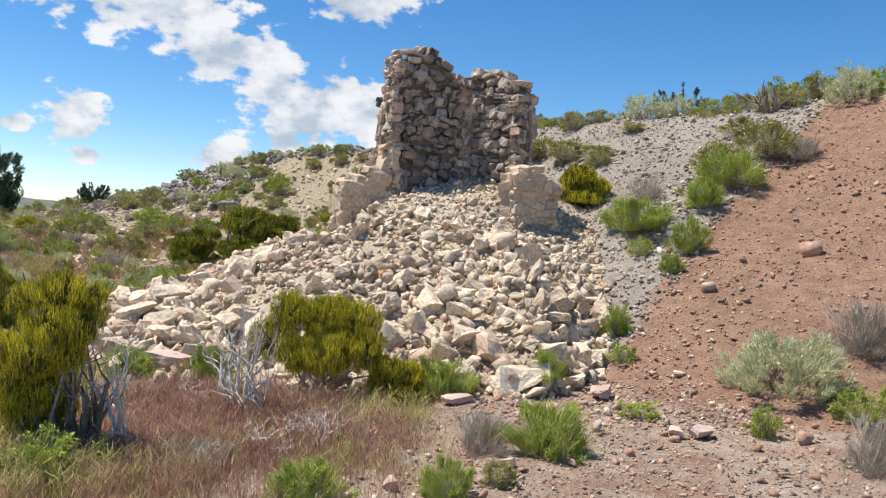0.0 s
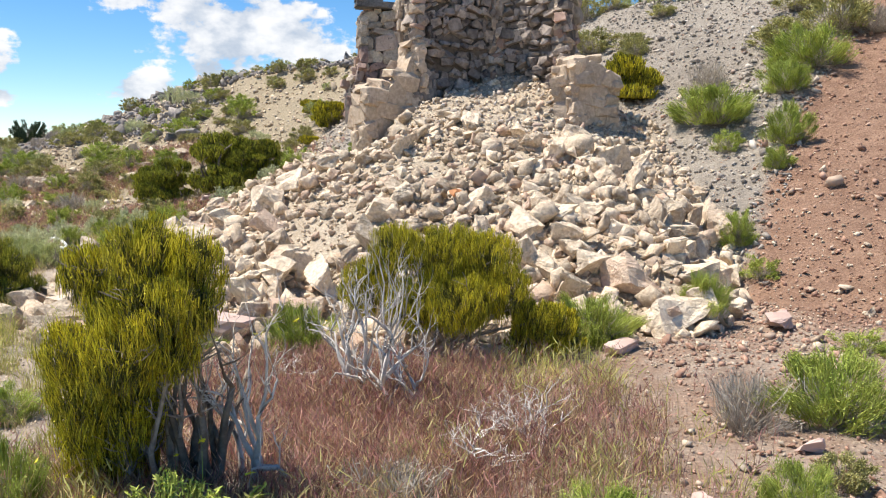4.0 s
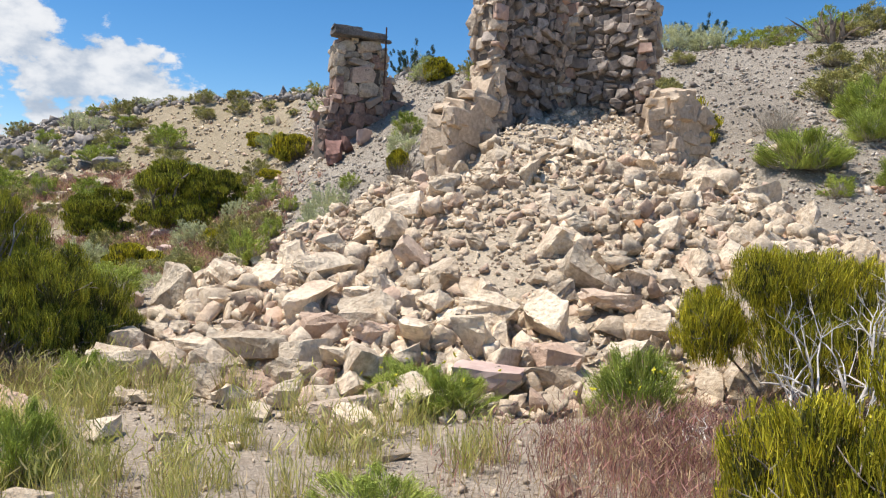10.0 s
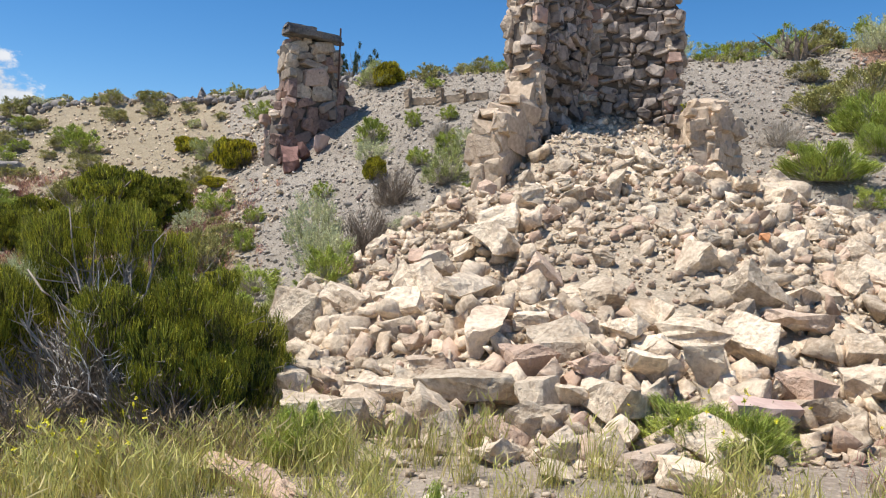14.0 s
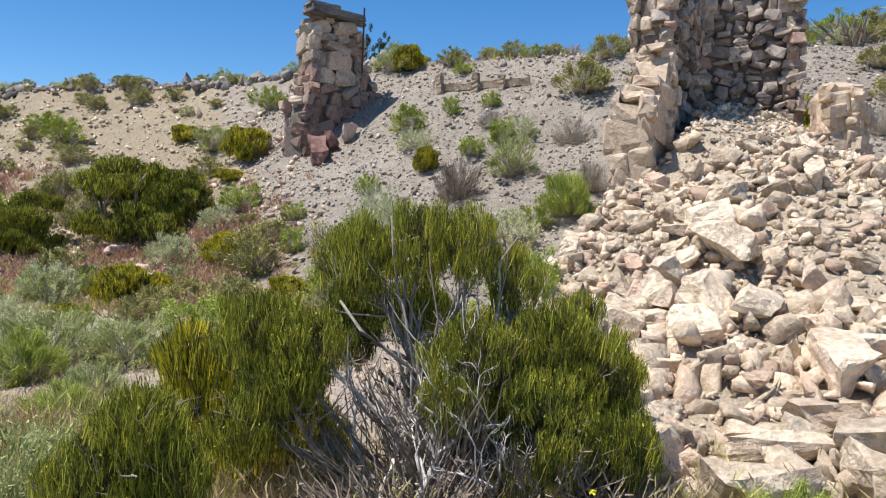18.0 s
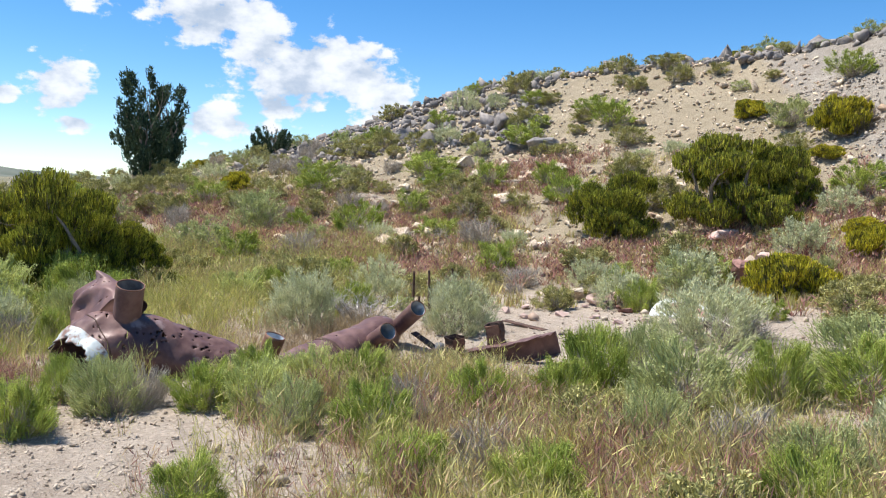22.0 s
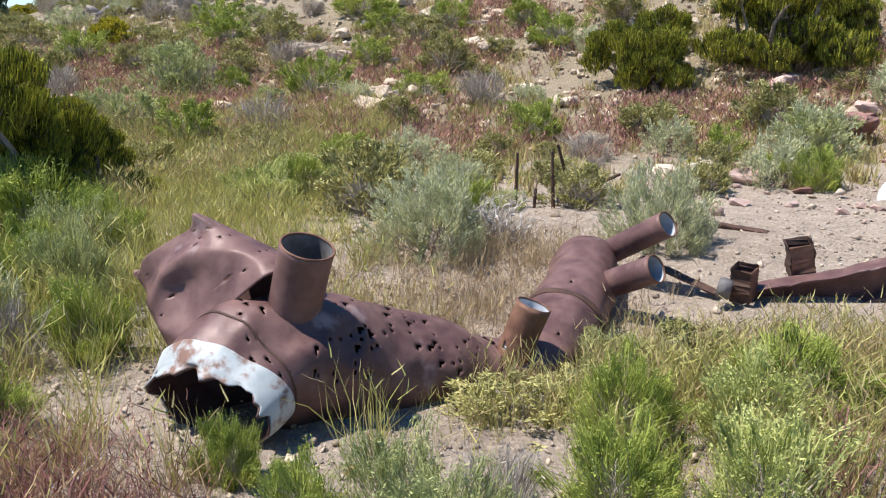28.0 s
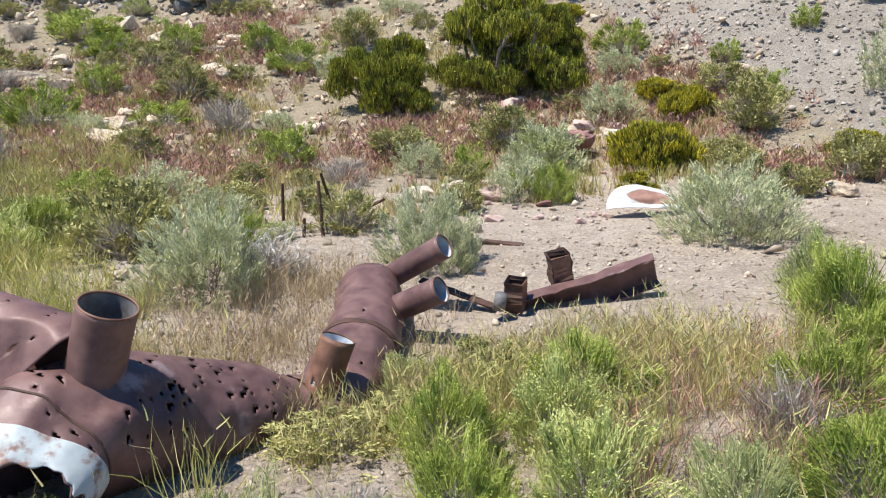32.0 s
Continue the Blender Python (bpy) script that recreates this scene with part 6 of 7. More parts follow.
bed(16, " on the grey talus", ("G", 1.73, 17.01, 1.0, 0.65), ("R", -1.16, 18.73, 0.67, 0.53), ("S", -1.34, 17.84, 0.71, 0.43), ("E", -1.48, 16.94, 0.39, 0.47), ("B", -1.48, 15.56, 0.84, 0.76), ("R", -0.30, 18.57, 0.40, 0.36), ("R", 0.36, 18.21, 0.45, 0.31), ("D", -0.05, 17.45, 0.58, 0.41), ("S", 0.20, 16.70, 0.61, 0.43), ("R", -0.14, 16.75, 0.55, 0.44), ("R", -0.70, 16.81, 0.50, 0.35), ("P", -0.56, 15.60, 0.87, 0.65), ("D", 0.78, 15.99, 0.74, 0.52), ("N", -0.42, 14.04, 0.78, 0.71), ("D", 0.16, 14.35, 0.61, 0.55), ("R", -0.89, 14.15, 0.49, 0.34), ("S", -1.46, 13.89, 0.86, 0.52), ("P", -0.38, 21.69, 1.1, 0.6), ("E", -0.1, 21.5, 0.7, 0.6), ("P", -4.33, 22.7, 1.0, 0.6), ("R", -2.45, 17.2, 0.4, 0.35), ("S", -2.85, 14.2, 0.9, 0.75), ("B", -2.2, 14.2, 1.0, 0.85), ("R", -3.0, 12.4, 0.8, 0.3), ("P", -3.7, 11.9, 0.8, 0.35), ("R", -4.3, 11.6, 0.6, 0.35))
# at the start, on the flat and on the slope beside the heap
bed(1, " by the red slope", ("T", 4.62, 6.57, 1.15, 0.62), ("N", 2.18, 3.9, 0.66, 0.44), ("D", 1.67, 3.83, 0.5, 0.38), ("N", 1.14, 5.84, 0.64, 0.41), ("N", 2.15, 6.36, 0.42, 0.42), ("D", 2.42, 6.99, 0.38, 0.34),
    ("D", 5.63, 7.16, 0.85, 0.7), ("R", 5.18, 5.88, 0.6, 0.4), ("D", 4.61, 4.22, 0.55, 0.5), ("R", 4.03, 5.04, 0.3, 0.3), ("R", 3.02, 5.45, 0.35, 0.18), ("N", 1.55, 2.75, 0.36, 0.27), ("N", 0.74, 2.44, 0.5, 0.27), ("G", 1.86, 3.07, 0.25, 0.18))
bed(2, " on the slope", ("N", 3.58, 11.25, 1.2, 0.62), ("R", 3.54, 10.47, 0.45, 0.3), ("N", 3.05, 8.41, 0.45, 0.4), ("N", 3.9, 9.59, 0.36, 0.32), ("N", 4.19, 10.19, 0.6, 0.55), ("N", 4.62, 11.38, 0.68, 0.48), ("D", 3.79, 12.45, 0.85, 0.45),
    ("N", 5.24, 12.07, 1.3, 0.65), ("G", 5.16, 13.1, 0.95, 0.55), ("D", 6.5, 12.65, 0.7, 0.5), ("E", 2.65, 13.3, 1.05, 0.72), ("G", 3.1, 14.68, 0.5, 0.4), ("G", 2.45, 15.9, 1.0, 0.55), ("R", 3.07, 7.71, 0.34, 0.24), ("G", 6.02, 13.01, 1.0, 0.7))
bed(3, " on the crest", ("S", 7.9, 14.5, 1.05, 0.75), ("G", 2.6, 17.6, 0.7, 0.5), ("S", 4.2, 17.2, 1.0, 0.6), ("S", 4.9, 17.0, 0.9, 0.55), ("R", 5.7, 16.6, 0.9, 0.4), ("G", 6.2, 16.5, 0.8, 0.45), ("R", 7.0, 16.2, 1.1, 0.5), ("G", 7.7, 15.9, 1.0, 0.6), ("R", 8.4, 15.2, 1.2, 0.6), ("G", 9.3, 14.8, 1.2, 0.6), ("S", 8.6, 13.4, 1.0, 0.7))
# between the path and the heap
def big_broom(x, y, seed, tail, lobes, mat=M["ephedra"], stems=None):
    top = thing("broom_shrub", x, y, land_at(x, y) - 0.02, "large yellow-green broom shrub with pads over grey wood" + tail, "shrub", "broom shrub plants")
    slim = 0.95 if x > -2 else 0.9
    small = [(a, b, c, d * slim, e * slim) for a, b, c, d, e in lobes]
    part("foliage", pads(seed, small, 125000, 0.072, 0.0027, mat, 0.34), None, top)
    part("wood", limbs_to(seed + 1, lobes, 0.015, 15, M["grey_wood"], 0.09), None, top)
    if stems:
        v, f, _ = branches(seed + 4, stems[0], stems[1], 0.030, 0.16, 3, 0.14, 2, 0.5)
        part("trunk", mesh_of("trunk", v, f, M["bark"] if x > -2 else M["grey_wood"], True), None, top, "bare weathered stems", m=pose(stems[2], stems[3], 0))
    planted.append((x, y, 1.2))


big_broom(-1.25, 3.08, 31, " by the path", (
    (0.16, -0.33, 1.18, 0.20, 0.15), (0.33, -0.26, 1.13, 0.15, 0.13), (-0.09, -0.28, 1.10, 0.15, 0.12), (0.24, -0.43, 0.98, 0.20, 0.14), (0.08, -0.28, 0.97, 0.18, 0.15), (0.36, -0.36, 0.96, 0.13, 0.12), (-0.11, -0.40, 0.80, 0.16, 0.13), (0.16, -0.15, 1.08, 0.17, 0.14), (-0.04, -0.15, 0.86, 0.18, 0.15), (0.10, -0.45, 0.78, 0.17, 0.14), (0.26, -0.36, 0.80, 0.14, 0.12),
    (-0.26, -0.04, 0.62, 0.16, 0.16), (-0.08, -0.25, 0.70, 0.18, 0.15), (-0.14, -0.22, 0.56, 0.20, 0.16), (-0.30, 0.12, 0.40, 0.18, 0.17), (-0.15, -0.15, 0.33, 0.2, 0.16), (-0.32, 0.15, 0.55, 0.15, 0.14), (0.0, -0.05, 0.60, 0.17, 0.17), (-0.02, 0.0, 0.36, 0.16, 0.16), (-0.22, 0.05, 0.18, 0.2, 0.16), (0.02, -0.25, 0.5, 0.16, 0.16), (-0.30, 0.1, 0.2, 0.18, 0.16)), stems=(7, 0.58, 0.30, -0.14))
big_broom(-0.14, 5.40, 33, " by the heap", (
    (-0.21, 0.0, 0.86, 0.22, 0.18), (0.11, 0.10, 0.81, 0.31, 0.22), (0.44, 0.0, 0.78, 0.24, 0.22), (0.58, -0.10, 0.54, 0.20, 0.2), (-0.45, 0.12, 0.55, 0.22, 0.20), (0.26, -0.20, 0.49, 0.30, 0.22), (0.78, -0.10, 0.36, 0.18, 0.15), (-0.03, -0.10, 0.47, 0.27, 0.2), (0.2, 0.28, 0.6, 0.26, 0.2), (-0.4, 0.2, 0.6, 0.22, 0.18)))
big_broom(-5.30, 7.25, 35, " by the heap", (
    (-0.25, 0.22, 1.10, 0.23, 0.20), (0.01, 0.16, 1.18, 0.19, 0.18), (0.18, 0.03, 1.16, 0.16, 0.17), (0.39, 0.05, 1.01, 0.14, 0.18), (-0.63, 0.27, 0.81, 0.22, 0.17), (-0.48, 0.10, 0.76, 0.18, 0.17), (-0.58, 0.14, 0.62, 0.19, 0.12), (0.10, -0.26, 0.73, 0.24, 0.19),
    (0.46, -0.20, 0.77, 0.21, 0.18), (0.64, -0.27, 0.63, 0.23, 0.21), (0.33, -0.36, 0.47, 0.27, 0.22), (0.59, -0.36, 0.35, 0.21, 0.2), (0.0, -0.22, 0.57, 0.16, 0.13), (0.68, -0.07, 0.87, 0.11, 0.11), (-0.23, 0.31, 0.80, 0.17, 0.2), (0.1, 0.4, 0.85, 0.2, 0.16), (-0.5, 0.4, 0.6, 0.2, 0.16), (0.4, 0.3, 0.7, 0.22, 0.18), (0.62, -0.42, 0.36, 0.22, 0.2), (-0.7, 0.2, 0.42, 0.2, 0.16), (0.25, -0.42, 0.28, 0.2, 0.16), (0.86, 0.08, 0.52, 0.24, 0.22), (0.82, -0.15, 0.32, 0.24, 0.2), (0.58, 0.28, 0.66, 0.22, 0.2), (0.55, 0.1, 0.4, 0.24, 0.22), (0.2, 0.2, 0.5, 0.24, 0.2), (0.95, 0.2, 0.3, 0.2, 0.18)), M["ephedra_dark"], (15, 0.72, 0.02, 0.0))
big_broom(-6.52, 6.98, 37, " by the path", ((-0.01, 0.0, 0.52, 0.19, 0.18), (0.09, -0.04, 0.66, 0.16, 0.13), (0.19, -0.08, 0.50, 0.14, 0.16), (-0.1, 0.12, 0.42, 0.17, 0.15), (0.05, 0.1, 0.55, 0.16, 0.14), (0.02, -0.08, 0.3, 0.2, 0.16)), M["ephedra_dark"])


bed(4, " by the heap", ("W", -0.40, 4.30, 0.95, 1.2), ("W", -0.58, 4.45, 0.85, 1.05), ("W", -1.05, 4.70, 0.8, 0.34), ("N", -1.08, 5.36, 0.58, 0.48), ("W", -0.78, 3.02, 0.7, 1.15), ("W", -0.18, 4.14, 0.85, 0.9), ("N", -0.75, 2.15, 0.45, 0.3), ("N", 1.24, 5.95, 0.48, 0.3), ("W", 0.22, 3.3, 0.9, 0.42), ("W", 0.55, 3.45, 0.8, 0.36), ("W", 0.42, 3.7, 0.55, 0.35), ("D", -0.1, 2.75, 0.6, 0.3), ("R", -0.85, 2.3, 0.6, 0.35), ("E", 0.74, 5.45, 0.5, 0.42), ("N", -1.62, 2.55, 0.45, 0.5))
bed(5, " by the heap", ("H", -5.95, 8.1, 0.8, 0.9), ("N", -2.57, 4.13, 0.5, 0.22), ("N", -2.29, 5.90, 0.6, 0.26), ("N", -2.10, 5.72, 0.5, 0.3), ("R", -3.6, 9.4, 0.5, 0.4), ("S", -3.79, 9.75, 0.55, 0.32), ("R", -3.35, 10.1, 0.5, 0.35), ("N", -4.1, 4.75, 0.45, 0.35), ("W", -5.15, 6.95, 0.7, 0.6), ("W", -5.22, 7.2, 0.85, 1.0), ("W", -5.48, 7.05, 0.8, 0.85), ("B", -5.3, 7.15, 1.0, 0.8), ("B", -5.05, 6.85, 0.8, 0.5), ("B", -5.6, 6.75, 0.9, 0.45), ("B", -4.9, 6.65, 0.8, 0.4), ("N", -6.0, 6.35, 0.5, 0.35), ("N", -6.9, 6.45, 0.5, 0.4), ("D", -6.4, 6.5, 0.6, 0.35), ("V", -6.9, 7.6, 0.8, 0.55), ("N", -4.3, 6.3, 0.45, 0.3))
bed(6, " on the grey talus", ("S", -2.84, 15.42, 0.95, 0.85), ("R", -3.86, 16.52, 0.44, 0.42), ("R", -3.61, 17.52, 0.4, 0.32))
bed(7, " in the gully", ("K", -6.1, 19.5, 2.2, 1.6), ("K", -7.9, 19.8, 1.5, 1.25), ("K", -5.3, 19.5, 1.3, 1.2), ("E", -3.78, 21.3, 1.05, 0.75), ("B", -3.6, 21.1, 0.7, 0.5), ("R", -4.24, 19.1, 0.8, 0.5), ("E", -6.2, 15.8, 0.85, 0.6), ("G", -5.47, 15.52, 0.63, 0.35), ("R", -3.89, 14.21, 0.9, 0.45), ("E", -4.84, 16.95, 0.6, 0.5), ("R", -3.27, 12.4, 0.6, 0.45))
bed(8, " on the sandy flat", ("N", -8.76, 11.25, 0.55, 0.55), ("V", -8.45, 11.7, 0.55, 0.45), ("V", -6.34, 11.43, 0.95, 0.45), ("V", -6.95, 11.63, 1.0, 0.5), ("N", -6.77, 9.35, 0.6, 0.3), ("R", -5.43, 11.70, 0.66, 0.42), ("S", -7.24, 16.5, 0.9, 0.6), ("T", -7.66, 13.15, 1.02, 0.55), ("W", -7.3, 13.1, 0.8, 0.36), ("D", -7.4, 13.1, 0.8, 0.3), ("P", -7.27, 16.4, 0.9, 0.5), ("V", -8.29, 10.86, 0.78, 0.52), ("N", -7.72, 11.06, 0.5, 0.48), ("N", -7.13, 11.1, 0.75, 0.42), ("D", -5.26, 11.10, 0.36, 0.30), ("R", -5.7, 12.4, 0.8, 0.45))
bed(14, " on the sandy flat", ("N", -9.15, 9.35, 0.5, 0.34), ("G", -8.55, 8.9, 0.5, 0.32), ("V", -7.9, 9.6, 0.55, 0.36), ("N", -9.75, 9.55, 0.42, 0.3), ("D", -8.2, 9.9, 0.5, 0.36), ("V", -7.2, 8.6, 0.45, 0.3), ("V", -6.6, 9.7, 0.5, 0.36), ("D", -9.9, 10.6, 0.45, 0.35), ("G", -8.9, 10.35, 0.5, 0.32), ("N", -10.6, 9.1, 0.42, 0.28))
bed(9, " on the hillside", ("R", -7.44, 25.69, 1.13, 0.6), ("G", -5.85, 28.0, 1.0, 0.6), ("G", -6.94, 28.5, 0.84, 0.63), ("G", -8.92, 28.4, 0.84, 0.53), ("G", -9.53, 27.62, 1.24, 0.62), ("R", -11.7, 24.47, 1.34, 0.57), ("G", -14.1, 32.4, 1.25, 0.75), ("R", -2.91, 23.4, 0.85, 0.55), ("R", -11.68, 21.79, 0.68, 0.45), ("P", -14.54, 20.67, 1.1, 0.7), ("R", -9.54, 25.93, 1.13, 0.56))
bed(10, " on the hillside", ("G", -6.72, 27.5, 0.9, 0.6), ("G", -5.65, 27.3, 1.05, 0.62), ("G", -4.76, 27.05, 0.75, 0.5), ("R", -9.31, 28.68, 1.29, 0.56), ("R", -7.9, 26.8, 1.26, 0.66), ("G", -8.15, 26.4, 0.95, 0.45), ("R", -11.36, 23.74, 0.88, 0.44), ("R", -14.46, 24.66, 1.1, 0.55), ("G", -12.9, 26.58, 0.89, 0.44), ("G", -17.29, 28.67, 1.19, 0.85), ("G", -7.07, 28.05, 0.63, 0.47), ("R", -11.27, 31.3, 0.72, 0.54), ("S", -10.44, 29.28, 0.99, 0.66))
# round the duct
bed(11, " by the duct", ("N", -11.98, 9.98, 0.44, 0.38), ("V", -11.72, 10.50, 0.46, 0.35), ("N", -11.22, 10.68, 0.42, 0.31), ("Q", -10.83, 10.54, 0.46, 0.39), ("N", -10.03, 10.16, 0.5, 0.36), ("N", -13.03, 10.66, 0.26, 0.22), ("B", -12.62, 10.5, 0.5, 0.25), ("B", -12.95, 10.3, 0.5, 0.26), ("B", -12.3, 10.35, 0.45, 0.2), ("N", -13.18, 12.24, 0.42, 0.42), ("T", -13.75, 12.35, 0.5, 0.45),
    ("N", -13.95, 11.75, 0.55, 0.42), ("N", -12.38, 11.03, 0.20, 0.27), ("N", -12.12, 10.66, 0.3, 0.3), ("V", -11.86, 10.72, 0.36, 0.34), ("D", -11.6, 10.65, 0.35, 0.32), ("N", -10.35, 11.3, 0.55, 0.34), ("G", -10.55, 11.75, 0.5, 0.26), ("D", -10.05, 11.75, 0.45, 0.25), ("V", -10.8, 12.0, 0.36, 0.2), ("N", -11.05, 11.15, 0.42, 0.34), ("Q", -10.62, 11.05, 0.4, 0.38), ("G", -11.35, 11.45, 0.5, 0.16), ("G", -11.05, 11.55, 0.4, 0.16))
bed(12, " behind the duct", ("T", -11.48, 13.75, 0.74, 0.56), ("T", -9.93, 13.72, 0.64, 0.54), ("N", -11.2, 14.5, 0.5, 0.45), ("Q", -12.70, 15.2, 0.7, 0.42), ("Q", -12.35, 15.9, 0.6, 0.42), ("R", -12.04, 17.3, 0.75, 0.36), ("G", -8.44, 17.93, 0.85, 0.45), ("R", -9.78, 18.2, 0.61, 0.52), ("N", -12.52, 15.82, 0.62, 0.45), ("P", -14.24, 20.25, 0.85, 0.7), ("R", -13.67, 20.69, 0.58, 0.42), ("R", -10.99, 20.24, 0.83, 0.4),
    ("W", -10.95, 14.55, 0.7, 0.5), ("W", -11.02, 13.95, 0.7, 0.46), ("W", -10.98, 14.12, 0.8, 0.34), ("D", -10.98, 14.0, 0.6, 0.3), ("W", -9.95, 15.6, 0.7, 0.35), ("R", -8.09, 16.79, 0.45, 0.39), ("S", -8.45, 17.3, 0.61, 0.4), ("N", -8.0, 15.15, 0.5, 0.4), ("S", -8.25, 15.4, 0.6, 0.5))
bed(13, " by the track", ("J", -14.85, 14.8, 1.75, 1.6), ("N", -14.1, 14.1, 0.95, 0.7), ("P", -15.7, 14.7, 1.3, 1.05), ("J", -14.3, 15.4, 1.2, 1.0), ("N", -13.55, 13.9, 0.6, 0.5), ("N", -13.7, 13.0, 0.55, 0.5), ("V", -13.45, 12.9, 0.5, 0.5), ("P", -16.5, 15.6, 1.3, 1.0), ("P", -15.9, 13.9, 0.9, 0.75), ("P", -16.9, 16.6, 1.1, 0.9), ("Q", -14.6, 13.3, 0.8, 0.7), ("D", -14.2, 13.1, 0.6, 0.5), ("N", -15.0, 13.2, 0.8, 0.6), ("N", -13.6, 11.45, 0.5, 0.42), ("Q", -14.0, 12.75, 0.75, 0.6), ("V", -13.7, 13.6, 0.7, 0.5), ("P", -15.3, 12.7, 0.6, 0.5), ("P", -16.4, 14.9, 1.0, 0.8), ("P", -15.9, 15.6, 1.0, 0.85), ("N", -13.75, 11.2, 0.45, 0.4), ("S", -19.9, 19.4, 1.0, 0.7), ("G", -19.3, 20.6, 1.0, 0.7), ("P", -18.2, 18.4, 1.2, 0.9), ("K", -17.0, 17.5, 1.6, 1.2), ("G", -14.6, 12.0, 0.7, 0.5))

PATHWAY = [(p[1][0], p[1][1]) for p in PATH]


def clear_of_walk(x, y, d):
    return all((x - a) ** 2 + (y - b) ** 2 > d * d for a, b in PATHWAY)


def track_side(x, y):
    """Distance from the dirt track's middle line, roughly."""
    line = ((-9.6, 4.6), (-12.2, 7.2), (-14.3, 9.9), (-16.4, 12.6), (-19.2, 16.6), (-23.2, 22.0), (-29, 30))
    best = 99
    for (ax, ay), (bx, by) in zip(line, line[1:]):
        t = max(0, min(1, ((x - ax) * (bx - ax) + (y - ay) * (by - ay)) / ((bx - ax) ** 2 + (by - ay) ** 2)))
        best = min(best, math.hypot(x - ax - t * (bx - ax), y - ay - t * (by - ay)))
    return best


def fill_hillside():
    r = random.Random(77)
    made = 0
    for _ in range(6000):
        if made >= 430:
            break
        x = r.uniform(-24, 10)
        y = r.uniform(8, 38)
        s = hill_part(x, y)
        on_crest = 0.97 < s < 1.14
        if x > -4:
            chance = 0.05 if 0.1 < s < 0.95 else (0.8 if on_crest else 0.0)
            if x > red_edge(y) and s < 0.97:
                chance = 0.01
        else:
            chance = 0.5 if -0.15 < s < 0.75 else ((0.7 if x > -11 else 0.25) if on_crest else 0.16 if s < 0.97 and s > 0 else 0)
            if -7 < x < -4 and s > 0.3 and not on_crest:
                chance *= 0.35
        if x < -12 and y < 26 and s < 0.1:
            chance = 0.5
        if r.random() > chance or rubble(x, y) > height(x, y) - 0.1 or track_side(x, y) < 1.5 or not clear_of_walk(x, y, 2.2) or y < 15 and x < -7.5 and x > -13.2:
            continue
        w = r.uniform(0.35, 0.95) * (0.75 if on_crest else 1.1 if s > 0.1 else 0.9)
        if any((x - a) ** 2 + (y - b) ** 2 < (0.42 * (w + c)) ** 2 for a, b, c in planted):
            continue
        if x < -8 and s > 0.45 and not on_crest and r.random() < 0.5:
            continue
        kind = r.choices("GRSPDE", (0.50, 0.11, 0.12, 0.11, 0.11, 0.05))[0]
        plant(kind, x, y, w, w * r.uniform(0.45, 0.7), 5000 + made, " on the crest" if on_crest else " among the stones")
        made += 1


fill_hillside()


def fill_plain():
    r = random.Random(83)
    made = 0
    for _ in range(2500):
        if made >= 95:
            break
        x, y = r.uniform(-40, -15.5), r.uniform(12, 48)
        if track_side(x, y) < 1.6 or not clear_of_walk(x, y, 3.0) or hill_part(x, y) > 0.3:
            continue
        w = r.uniform(0.5, 1.2)
        if any((x - a) ** 2 + (y - b) ** 2 < (0.45 * (w + c)) ** 2 for a, b, c in planted):
            continue
        plant(r.choices("GSPR", (0.4, 0.3, 0.2, 0.1))[0], x, y, w, w * r.uniform(0.45, 0.65), 7000 + made, " on the plain by the track")
        made += 1


fill_plain()


def build_juniper(x, y, tall, wide, seed, fingers, label, upright=0.8):
    """Juniper: forking trunk, upswept branches that end in separate finger-like sprays with sky between them."""
    t = thing("juniper_tree", x, y, land_at(x, y) - 0.05, label, "tree")
    r = np.random.RandomState(seed)
    v, f, tips = branches(seed, 5, tall * 0.5, 0.022 * tall, 0.30, 3, 0.12, 3, 0.9)
    part("trunk", mesh_of("trunk", v, f, M["bark"], True), None, t)
    sets = []
    for k in range(fingers):
        a = 2.4 * k + r.uniform(-0.4, 0.4)
        q = (k + 0.5) / fingers
        foot = np.array([0.0, 0.0, tall * (0.05 + 0.25 * q)])
        high = 0.28 + 0.70 * q + r.uniform(-0.06, 0.06)
        reach = wide * 0.5 * math.sqrt(max(1 - ((high - 0.52) / 0.56) ** 2, 0.04)) * r.uniform(0.75, 1.08)
        head = np.array([math.cos(a) * reach, math.sin(a) * reach, min(tall, tall * high * upright / 0.8)])
        for j in range(8):
            u = r.uniform(0.42, 1.0)
            c = foot + (head - foot) * u + np.array([0, 0, -0.10 * tall * math.sin(math.pi * u)]) + r.normal(size=3) * 0.028 * tall
            n = 95
            long = tall * r.uniform(0.05, 0.10)
            w = r.uniform(-0.5, 1, (n, 1))
            thick = 0.021 * tall * np.sin(np.pi * np.clip(w * 0.5 + 0.4, 0, 1))
            axis = np.array([math.cos(a) * 0.35, math.sin(a) * 0.35, 1.0])
            b = c + axis * long * w + r.normal(size=(n, 3)) * thick
            d = axis + r.normal(size=(n, 3)) * 0.5
            d /= np.linalg.norm(d, axis=1, keepdims=True)
            sets.append(blades(b, b + d * tall * r.uniform(0.02, 0.045, (n, 1)), 0.0095 * tall, seed + k, 0.1))
    part("crown", blade_mesh("crown", sets, M["juniper"]), None, t)


build_juniper(-20.3, 28.0, 3.05, 2.0, 5, 26, "upright dark blue-green juniper standing beside the dirt track")
build_juniper(-17.8, 31.2, 1.15, 1.6, 6, 44, "small dark round juniper on the rocky slope", 0.66)
build_juniper(5.1, 17.9, 0.95, 1.3, 7, 16, "small dark spiky juniper on the crest")
build_juniper(-0.6, 23.6, 1.0, 1.5, 8, 16, "small dark juniper behind the crest")


